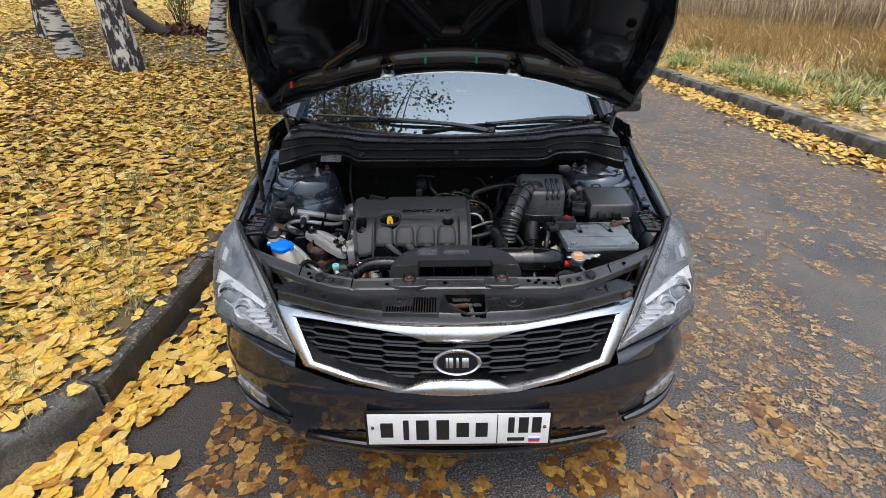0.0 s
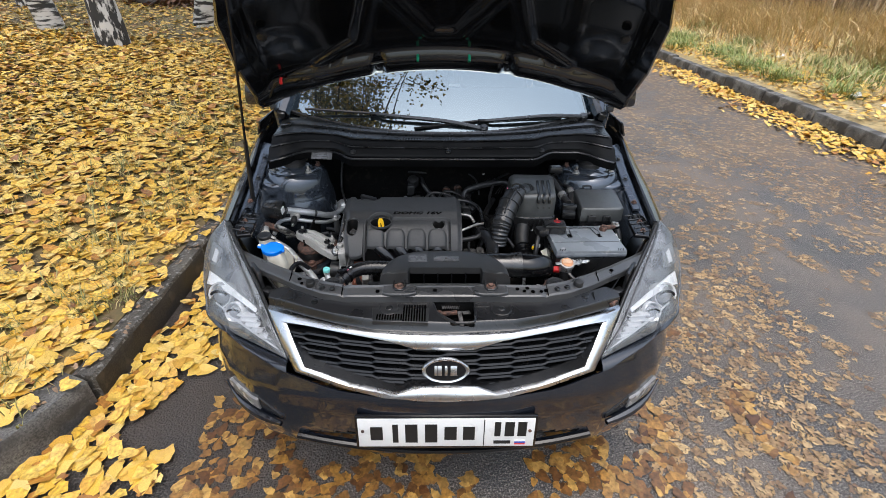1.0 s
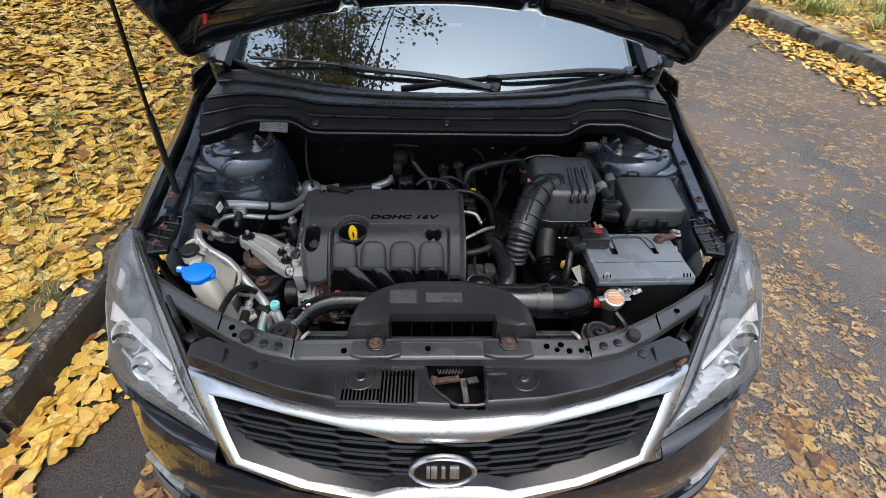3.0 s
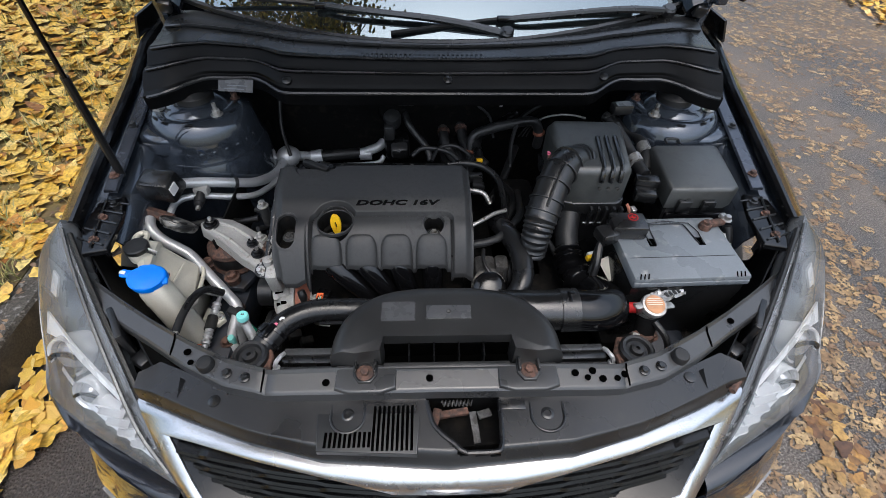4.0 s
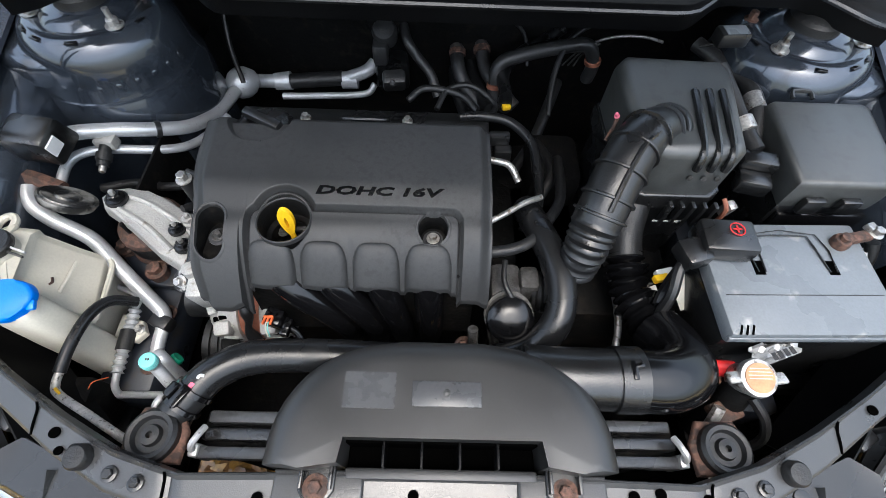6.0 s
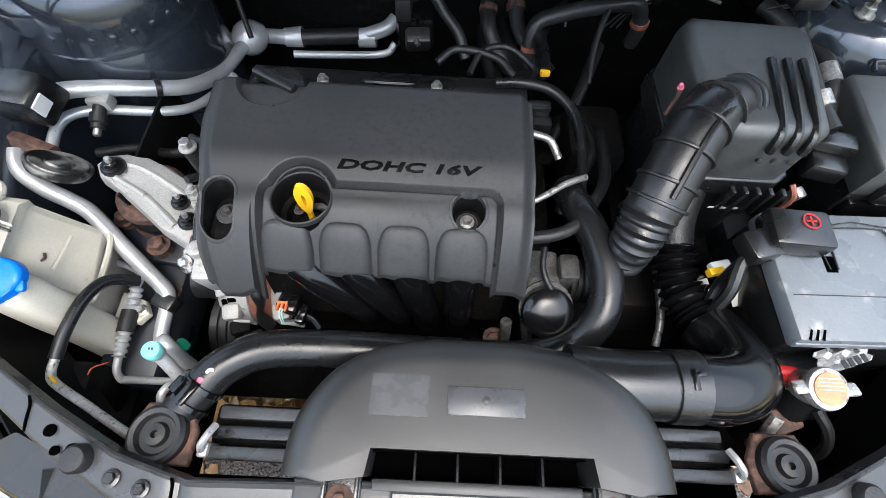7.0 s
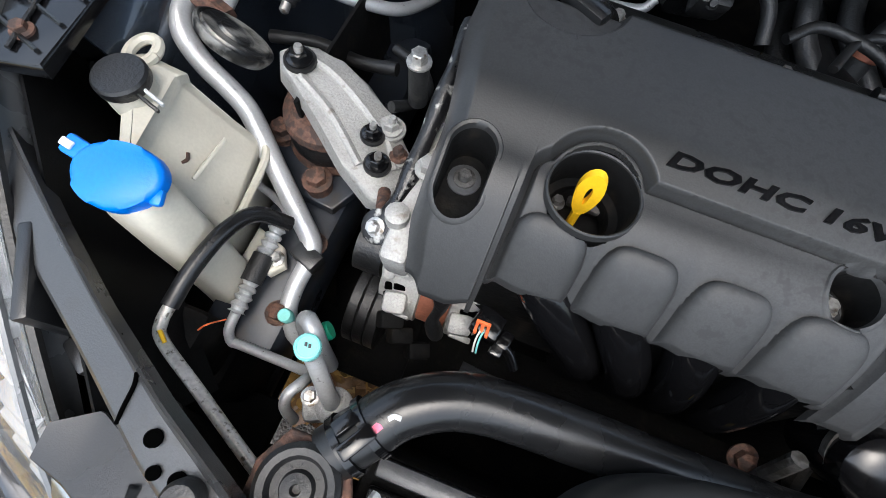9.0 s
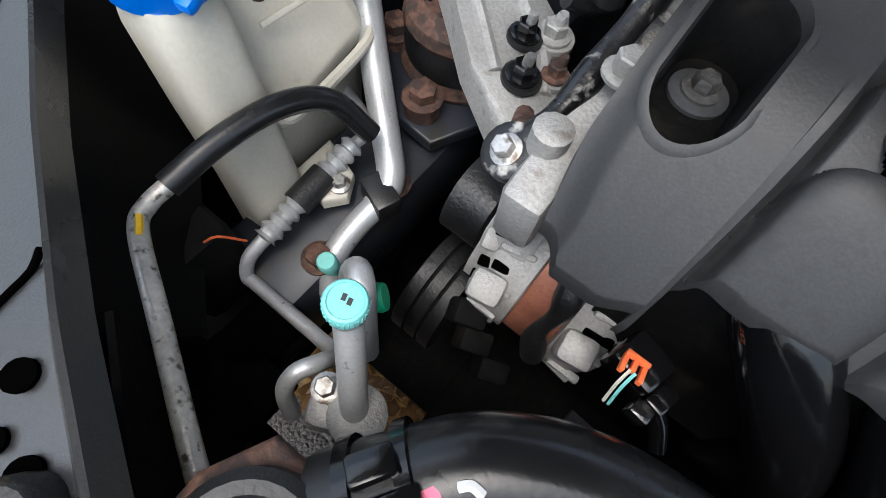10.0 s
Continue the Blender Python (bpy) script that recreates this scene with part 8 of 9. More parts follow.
    bm = bmesh.new()
    bolt(bm, (0.242, 0.662, 0.878), 0.0028, 0.005, (-0.4, -0.3, 1))
    part("band_screw", bm, PINK, h, "screw with a dab of pink paint")
    bm = bmesh.new()
    tube(bm, [(0.243, 0.660, 0.877), (0.238, 0.650, 0.866), (0.230, 0.640, 0.852)], 0.0028, 6, 2)
    part("band_stalk", bm, RUST, h)


air_filter()


# ---- washer bottle ----
def washer_bottle():
    bm = bmesh.new()
    prof = [(-0.668, 0.50), (-0.548, 0.50), (-0.540, 0.655), (-0.530, 0.668), (-0.529, 0.682), (-0.541, 0.694), (-0.553, 0.706), (-0.588, 0.748), (-0.602, 0.764), (-0.645, 0.772), (-0.664, 0.762)]
    ends = []
    for y, k in ((0.404, 0.94), (0.410, 1.0), (0.505, 1.0), (0.516, 0.94)):
        lean = 0.02 * (y - 0.41) / 0.1
        ends.append([bm.verts.new((-0.60 + (x + 0.60) * k - lean * (x > -0.6) + 0.62 * (0.512 - y) * (x < -0.615), y, 0.62 + (z - 0.62) * k)) for x, z in prof])
    for r0, r1 in zip(ends, ends[1:]):
        for k in range(len(prof)):
            bm.faces.new((r0[k], r0[(k + 1) % len(prof)], r1[(k + 1) % len(prof)], r1[k]))
    bm.faces.new(ends[0][::-1])
    bm.faces.new(ends[-1])
    bmesh.ops.bevel(bm, geom=bm.edges[:], offset=0.0035, segments=2, profile=0.5, affect='EDGES', clamp_overlap=True)
    bot = part("washer_bottle", bm, MILK, car, "milky white washer fluid bottle with a blue cap", angle=40)
    bm = bmesh.new()
    tube(bm, [(-0.640, 0.406, 0.677), (-0.545, 0.403, 0.676), (-0.531, 0.408, 0.676), (-0.527, 0.420, 0.676), (-0.535, 0.490, 0.676), (-0.545, 0.512, 0.676), (-0.56, 0.518, 0.676)], 0.0045, 8, 5)
    part("mould_seam", bm, MILK, bot, "raised yellowed seam")
    bm = bmesh.new()
    box(bm, (-0.560, 0.457, 0.720), (0.004, 0.052, 0.003), 0.001, (0, 48, -4))
    part("mould_rib", bm, MILK, bot)
    cc = (-0.624, 0.471, 0.778)
    bm = bmesh.new()
    lathe(bm, [(0.022, -0.02), (0.022, 0.004)], cc, (0, 0, 1), 24)
    part("bottle_mouth", bm, MILK, bot)
    bm = bmesh.new()
    lathe(bm, [(0.0215, 0.0), (0.0235, 0.003), (0.0235, 0.011), (0.0215, 0.0135), (0.01, 0.014)], cc, (0, 0, 1), 28)
    part("black_cap", bm, RUBBER, bot, "round black filler cap")
    for k in range(2):
        bm = bmesh.new()
        box(bm, (-0.594, 0.460 + 0.007 * k, 0.780), (0.022, 0.003, 0.005), 0.001, (0, 18, -14))
        part("cap_tab", bm, GREYINK if k else RUBBER, bot)
    bm = bmesh.new()
    ring = [(-0.640 + 0.012 * math.cos(a), 0.512 + 0.017 * math.sin(a), 0.770) for a in [k * math.pi / 8 for k in range(17)]]
    tube(bm, ring, 0.0055, 8, 1)
    part("carry_loop", bm, MILK, bot)
    # filler neck
    bm = bmesh.new()
    line = [(-0.567, 0.388, 0.772, 0.023, 0.020), (-0.564, 0.386, 0.755, 0.027, 0.023), (-0.553, 0.381, 0.700, 0.027, 0.024), (-0.544, 0.377, 0.640, 0.026, 0.024), (-0.538, 0.374, 0.600, 0.027, 0.025), (-0.534, 0.372, 0.54, 0.030, 0.028), (-0.53, 0.37, 0.46, 0.034, 0.03)]
    loft(bm, [soft_ring(x - a, x + a, y - b, y + b, z, 28, 4.2) for x, y, z, a, b in line])
    part("filler_neck", bm, MILK, bot, angle=50)
    bm = bmesh.new()
    c = Vector((-0.571, 0.390, 0.782))
    out = []
    for k in range(32):
        a = 2 * math.pi * k / 32
        r = 0.0345 + 0.0015 * math.cos(2 * a) + 0.0012 * math.sin(3 * a)
        out.append((r * math.cos(a), r * 0.84 * math.sin(a)))
    mm = Matrix.Translation(c) @ Euler((radians(12), radians(2), radians(10))).to_matrix().to_4x4()
    slab(bm, out, -0.006, 0.008, 0.005, 3, mm)
    box(bm, mm @ Vector((-0.036, 0.014, 0.002)), (0.026, 0.017, 0.008), 0.003, (12, 2, -10))
    box(bm, mm @ Vector((0.033, -0.010, 0.000)), (0.010, 0.014, 0.008), 0.003, (12, 2, 12))
    part("blue_cap", bm, BLUE, bot, "bright blue washer cap")
    bm = bmesh.new()
    box(bm, mm @ Vector((-0.043, 0.016, 0.0065)), (0.011, 0.007, 0.003), 0.001, (12, 2, -10))
    part("cap_hinge", bm, WHITE, bot)
    bm = bmesh.new()
    tube(bm, [(-0.577, 0.452, 0.7262), (-0.575, 0.446, 0.7245), (-0.577, 0.440, 0.726)], 0.0020, 5, 3)
    part("bottle_mark", bm, RUST, bot)
    bm = bmesh.new()
    slab(bm, [(-0.53, 0.44), (-0.492, 0.428), (-0.480, 0.408), (-0.492, 0.392), (-0.53, 0.398)], 0.610, 0.622, 0.004)
    part("bottle_foot", bm, MILK, bot)
    bm = bmesh.new()
    bolt(bm, (-0.492, 0.412, 0.622), 0.006, 0.005)
    part("foot_screw", bm, STEEL, bot)


washer_bottle()


# ---- air-conditioning pipes, horn and mount ----
def pipes():
    bm = bmesh.new()
    tube(bm, [(-0.668, 0.602, 0.745), (-0.664, 0.586, 0.740), (-0.653, 0.571, 0.730), (-0.632, 0.560, 0.712), (-0.600, 0.550, 0.697), (-0.574, 0.538, 0.684), (-0.530, 0.500, 0.660), (-0.490, 0.466, 0.637), (-0.466, 0.444, 0.620), (-0.461, 0.420, 0.612)], 0.0120, 16, 7)
    ac = part("air_conditioning_pipe", bm, ALU, car, "bent silver air-conditioning pipes")
    bm = bmesh.new()
    box(bm, (-0.463, 0.428, 0.616), (0.034, 0.022, 0.024), 0.003, (0, 0, -20))
    part("pipe_clip", bm, PLASTIC, ac, "black pipe clip")
    bm = bmesh.new()
    tube(bm, [(-0.462, 0.420, 0.612), (-0.464, 0.390, 0.604), (-0.460, 0.366, 0.598), (-0.450, 0.350, 0.58), (-0.43, 0.34, 0.55)], 0.0105, 14, 5)
    part("lower_pipe", bm, ALU, ac)
    bm = bmesh.new()
    lathe(bm, [(0.0055, -0.02), (0.0055, 0.0), (0.0078, 0.001), (0.0078, 0.012), (0.0065, 0.014)], (-0.454, 0.359, 0.610), (0, -0.1, 1), 18)
    part("small_cap", bm, CYAN, ac, "small turquoise valve cap")
    bm = bmesh.new()
    tube(bm, [(-0.430, 0.345, 0.57), (-0.425, 0.356, 0.640), (-0.414, 0.356, 0.676), (-0.402, 0.348, 0.684), (-0.394, 0.338, 0.66), (-0.39, 0.330, 0.60)], 0.0088, 14, 6)
    part("pipe_loop", bm, ALU, ac)
    bm = bmesh.new()
    lathe(bm, [(0.009, 0), (0.010, 0.004), (0.009, 0.008)], (-0.398, 0.352, 0.660), (0.5, 0.5, 0.2), 16)
    part("green_ring", bm, GREEN, ac)
    bm = bmesh.new()
    tube(bm, [(-0.388, 0.329, 0.732), (-0.382, 0.322, 0.718), (-0.370, 0.308, 0.698), (-0.362, 0.298, 0.682), (-0.358, 0.293, 0.66)], 0.0080, 16, 5)
    part("valve_pipe", bm, ALU, ac)
    bm = bmesh.new()
    ax = Vector((0.10, 0.03, 0.97))
    lathe(bm, [(0.0080, -0.006), (0.0080, 0), (0.0098, 0.001), (0.0106, 0.002), (0.0106, 0.0125), (0.0098, 0.0138), (0.0085, 0.0142), (0.0082, 0.0134), (0.002, 0.0134)], (-0.386, 0.327, 0.734), ax, 24)
    cap = part("large_cap", bm, CYAN, ac, "round turquoise service cap")
    side = ax.normalized().orthogonal().normalized()
    for k in range(30):
        bm = bmesh.new()
        w = Matrix.Rotation(2 * math.pi * k / 30, 3, ax.normalized()) @ side
        foot = Vector((-0.386, 0.327, 0.734)) + w * 0.0106
        tube(bm, [foot + ax * 0.003, foot + ax * 0.0118], 0.0005, 5, 1)
        part("cap_ridge", bm, CYAN, cap)
    for dx in (-0.0016, 0.0018):
        bm = bmesh.new()
        box(bm, Vector((-0.386, 0.327, 0.734)) + ax * 0.0141 + Vector((dx, 0.001, 0)), (0.0022, 0.0034, 0.0004), 0, (0, 6, 20))
        part("cap_mark", bm, TANK_GREY, cap)
    bm = bmesh.new()
    lathe(bm, [(0.0095, -0.002), (0.0105, 0.001), (0.0095, 0.003)], (-0.386, 0.327, 0.730), ax, 18)
    part("cap_collar", bm, STEEL, ac)
    bm = bmesh.new()
    box(bm, (-0.370, 0.290, 0.660), (0.034, 0.030, 0.02), 0.008, (0, 0, 25))
    lathe(bm, [(0.017, 0), (0.017, 0.008), (0.013, 0.011)], (-0.357, 0.294, 0.665), (0, 0, 1), 20)
    part("pipe_joint", bm, CAST, ac)
    bm = bmesh.new()
    bolt(bm, (-0.380, 0.294, 0.672), 0.006, 0.007)
    part("joint_bolt", bm, STEEL, ac)
    # small line with crimped joints
    bm = bmesh.new()
    tube(bm, [(-0.590, 0.530, 0.600), (-0.566, 0.494, 0.615), (-0.536, 0.482, 0.618), (-0.510, 0.469, 0.628), (-0.505, 0.458, 0.630), (-0.506, 0.444, 0.630)], 0.0050, 10, 5)
    part("thin_pipe", bm, ALU, ac)
    bm = bmesh.new()
    tube(bm, [(-0.503, 0.342, 0.620), (-0.504, 0.324, 0.612), (-0.500, 0.314, 0.600), (-0.488, 0.314, 0.600), (-0.425, 0.314, 0.606), (-0.400, 0.312, 0.630), (-0.396, 0.302, 0.660), (-0.402, 0.288, 0.664), (-0.402, 0.276, 0.652), (-0.394, 0.268, 0.630)], 0.0056, 10, 5)
    part("thin_pipe", bm, ALU, ac)
    a, b = Vector((-0.506, 0.444, 0.630)), Vector((-0.503, 0.342, 0.620))
    bm = bmesh.new()
    tube(bm, [a, a.lerp(b, 0.5), b], lambda t: 0.0105 if 0.33 < t < 0.66 else 0.0085 + 0.002 * math.sin(t * 70), 14, 20)
    part("crimped_joint", bm, ALU, ac, "ribbed crimped joint")
    bm = bmesh.new()
    tube(bm, [a.lerp(b, 0.34), a.lerp(b, 0.66)], 0.0118, 14, 1)
    part("joint_sleeve", bm, RUBBER, ac)
    # power steering line
    bm = bmesh.new()
    tube(bm, [(-0.478, 0.440, 0.672), (-0.500, 0.428, 0.700), (-0.512, 0.398, 0.712), (-0.519, 0.355, 0.712), (-0.521, 0.318, 0.707)], 0.0080, 12, 6)
    ps = part("steering_hose", bm, HOSE, car, "black rubber hose joined to a stained metal pipe")
    bm = bmesh.new()
    tube(bm, [(-0.521, 0.322, 0.707), (-0.520, 0.304, 0.706), (-0.510, 0.290, 0.706), (-0.46, 0.265, 0.706), (-0.39, 0.230, 0.705), (-0.35, 0.212, 0.70)], 0.0055, 10, 6)
    part("metal_pipe", bm, STAINED, ps, "stained pale metal pipe")
    bm = bmesh.new()
    tube(bm, [(-0.5225, 0.340, 0.7150), (-0.5228, 0.326, 0.7130)], 0.0026, 6, 1)
    part("yellow_mark", bm, YELLOW, ps)
    bm = bmesh.new()
    tube(bm, [(-0.5150, 0.2965, 0.7100), (-0.5050, 0.2890, 0.7100)], 0.0022, 6, 1)
    part("yellow_mark", bm, YELLOW, ps)
    # pipes along the bulkhead
    bm = bmesh.new()
    tube(bm, [(-0.66, 0.66, 0.765), (-0.630, 0.690, 0.772), (-0.585, 0.718, 0.757), (-0.520, 0.750, 0.731), (-0.485, 0.788, 0.703), (-0.466, 0.853, 0.675), (-0.455, 0.93, 0.660), (-0.449, 0.966, 0.656)], 0.0125, 14, 7)
    hi = part("bulkhead_pipe", bm, ALU, car, "silver air-conditioning pipes in front of the bulkhead")
    bm = bmesh.new()
    tube(bm, [(-0.64, 0.60, 0.72), (-0.638, 0.665, 0.735), (-0.60, 0.696, 0.732), (-0.523, 0.722, 0.708), (-0.485, 0.75, 0.690), (-0.466, 0.80, 0.672), (-0.45, 0.86, 0.660)], 0.008, 12, 7)
    part("small_line", bm, ALU, hi)
    bm = bmesh.new()
    box(bm, (-0.585, 0.704, 0.744), (0.034, 0.022, 0.020), 0.003)
    part("pipe_block", bm, CAST, hi)
    bm = bmesh.new()
    lathe(bm, [(0.0095, 0.0), (0.0095, 0.012), (0.0125, 0.013), (0.0125, 0.026), (0.010, 0.028), (0.010, 0.036)], (-0.585, 0.696, 0.742), (0, -0.85, -0.35), 16)
    sensor = part("pressure_sensor", bm, RUBBER, hi)
    bm = bmesh.new()
    lathe(bm, [(0.0055, 0.035), (0.0055, 0.046), (0.003, 0.048)], (-0.585, 0.696, 0.742), (0, -0.85, -0.35), 10)
    part("sensor_tip", bm, STEEL, sensor)
    bm = bmesh.new()
    lathe(bm, [(0.0128, -0.0045), (0.0146, -0.004), (0.0146, 0.004), (0.0128, 0.0045)], (-0.520, 0.750, 0.731), (0.10, 0.075, -0.054), 20)
    part("line_clip", bm, PLASTIC, hi)
    bm = bmesh.new()
    lathe(bm, [(0.013, -0.034), (0.018, -0.030), (0.029, -0.018), (0.033, -0.004), (0.033, 0.004), (0.029, 0.018), (0.018, 0.030), (0.013, 0.034)], (-0.448, 0.970, 0.655), (0.6, 0.5, 0.0), 20)
    part("pipe_union", bm, ALU, hi, "bulging silver union")
    bm = bmesh.new()
    tube(bm, [(-0.435, 0.983, 0.650), (-0.40, 1.006, 0.632), (-0.366, 1.012, 0.626), (-0.24, 1.024, 0.632), (-0.215, 1.025, 0.638), (-0.182, 1.030, 0.650), (-0.165, 1.045, 0.66)], 0.0145, 14, 6)
    part("rear_pipe", bm, ALU, hi)
    bm = bmesh.new()
    tube(bm, [(-0.375, 0.985, 0.608), (-0.30, 0.99, 0.608), (-0.19, 0.997, 0.612), (-0.165, 1.01, 0.63)], 0.0075, 10, 5)
    part("rear_line", bm, ALU, hi)
    for x in (-0.375, -0.225):
        bm = bmesh.new()
        tube(bm, [(x - 0.018, 1.012 + (x + 0.375) * 0.08, 0.626), (x + 0.018, 1.015 + (x + 0.375) * 0.08, 0.628)], lambda t: 0.0185 + 0.0022 * math.sin(t * 20), 16, 14)
        part("crimp", bm, ALU, hi)
    bm = bmesh.new()
    tube(bm, [(-0.36, 1.013, 0.627), (-0.24, 1.024, 0.632)], 0.0165, 14, 1)
    part("pipe_sleeve", bm, RUBBER, hi)
    bm = bmesh.new()
    box(bm, (-0.125, 1.03, 0.655), (0.075, 0.06, 0.075), 0.012, (0, 0, 10))
    bolt(bm, (-0.125, 1.0, 0.69), 0.008, 0.008)
    part("expansion_valve", bm, PLASTIC, hi, "black expansion valve block")
    # horn
    c = Vector((-0.588, 0.575, 0.755))
    ax = Vector((0.4, 0.6, 0.7))
    bm = bmesh.new()
    lathe(bm, [(0.012, -0.018), (0.036, -0.010), (0.0395, -0.002), (0.0395, 0.002), (0.037, 0.003), (0.0345, 0.001), (0.033, 0.004), (0.018, 0.003), (0.016, 0.006), (0.006, 0.007)], c, ax, 36)
    horn = part("horn", bm, MOTTLED, car, "round dusty disc horn on a rusty strap", angle=50)
    bm = bmesh.new()
    tube(bm, [(-0.75, 0.615, 0.745), (-0.68, 0.618, 0.75), (-0.62, 0.605, 0.738)], 0.013, 6, 4)
    part("horn_strap", bm, RUST, horn)
    # relay box
    bm = bmesh.new()
    box(bm, (-0.645, 0.660, 0.795), (0.085, 0.065, 0.055), 0.010, (10, 0, -8), (0.9, 0.85))
    relay = part("relay_box", bm, PLASTIC, car, "small black relay cap with a white label")
    bm = bmesh.new()
    box(bm, (-0.606, 0.640, 0.800), (0.003, 0.024, 0.022), 0, (10, 0, -8))
    part("relay_label", bm, WHITE, relay)
    bm = bmesh.new()
    lathe(bm, [(0.008, 0), (0.008, 0.001)], (-0.638, 0.632, 0.806), (0, -0.9, 0.4), 12)
    part("relay_hole", bm, VOID, relay)
    # engine mount
    poly = [(-0.556, 0.590), (-0.545, 0.608), (-0.525, 0.617), (-0.495, 0.614), (-0.460, 0.606), (-0.426, 0.584), (-0.392, 0.556), (-0.376, 0.534), (-0.374, 0.505), (-0.384, 0.486), (-0.406, 0.484), (-0.446, 0.505), (-0.482, 0.532), (-0.510, 0.552), (-0.546, 0.572)]
    bm = bmesh.new()
    tilt = Matrix.Translation((-0.47, 0.55, 0.712)) @ Euler((0, radians(14), radians(0))).to_matrix().to_4x4() @ Matrix.Translation((0.47, -0.55, 0))
    slab(bm, poly[::-1], -0.016, 0.010, 0.007, 3, tilt)
    mount = part("engine_mount", bm, CAST, car, "grey cast engine mount arm on a rusty rubber bush", angle=45)
    bm = bmesh.new()
    for pts in ([(-0.535, 0.598), (-0.49, 0.592), (-0.42, 0.555), (-0.395, 0.525)], [(-0.525, 0.572), (-0.48, 0.550), (-0.43, 0.512)]):
        tube(bm, [tilt @ Vector((x, y, 0.009)) for x, y in pts], 0.0055, 8, 4)
    part("mount_rib", bm, CAST, mount)
    for x, y, r, m in ((-0.532, 0.588, 0.013, STEEL), (-0.432, 0.549, 0.010, STEEL), (-0.414, 0.521, 0.011, STEEL), (-0.398, 0.540, 0.009, RUST), (-0.418, 0.566, 0.012, CAST)):
        bm = bmesh.new()
        p = tilt @ Vector((x, y, 0.011))
        lathe(bm, [(r * 1.35, 0), (r * 1.3, 0.003)], p, (0.1, 0, 1), 16)
        part("mount_washer", bm, RUBBER if m is STEEL else CAST, mount)
        bm = bmesh.new()
        bolt(bm, p + Vector((0, 0, 0.003)), r * 0.72, 0.008)
        part("mount_nut", bm, GLOSS if m is STEEL else m, mount)
        bm = bmesh.new()
        lathe(bm, [(r * 0.36, 0.008), (r * 0.36, 0.020), (r * 0.28, 0.022)], p, (0.1, 0, 1), 12)
        part("mount_stud", bm, m, mount)
    bm = bmesh.new()
    lathe(bm, [(0.050, -0.10), (0.056, -0.085), (0.050, -0.07), (0.048, -0.05), (0.054, -0.04), (0.052, -0.03), (0.040, -0.02)], (-0.500, 0.582, 0.715), (0, 0, 1), 28)
    part("mount_bush", bm, RUST, mount, "rusty rubber bush")
    bm = bmesh.new()
    lathe(bm, [(0.049, -0.085), (0.053, -0.07), (0.053, -0.055), (0.049, -0.045)], (-0.500, 0.582, 0.715), (0, 0, 1), 28)
    part("bush_rubber", bm, RUBBER, mount)
    bm = bmesh.new()
    slab(bm, [(-0.575, 0.62), (-0.44, 0.63), (-0.43, 0.56), (-0.462, 0.49), (-0.515, 0.495), (-0.57, 0.55)][::-1], 0.612, 0.624, 0.003)
    part("mount_plate", bm, CHASSIS, mount)
    for p in ((-0.489, 0.512, 0.640), (-0.445, 0.615, 0.64), (-0.56, 0.56, 0.635)):
        bm = bmesh.new()
        bolt(bm, p, 0.012, 0.010)
        lathe(bm, [(0.016, -0.03), (0.016, 0)], p, (0, 0, 1), 14)
        part("plate_bolt", bm, RUST, mount, "rusty bolt")


pipes()


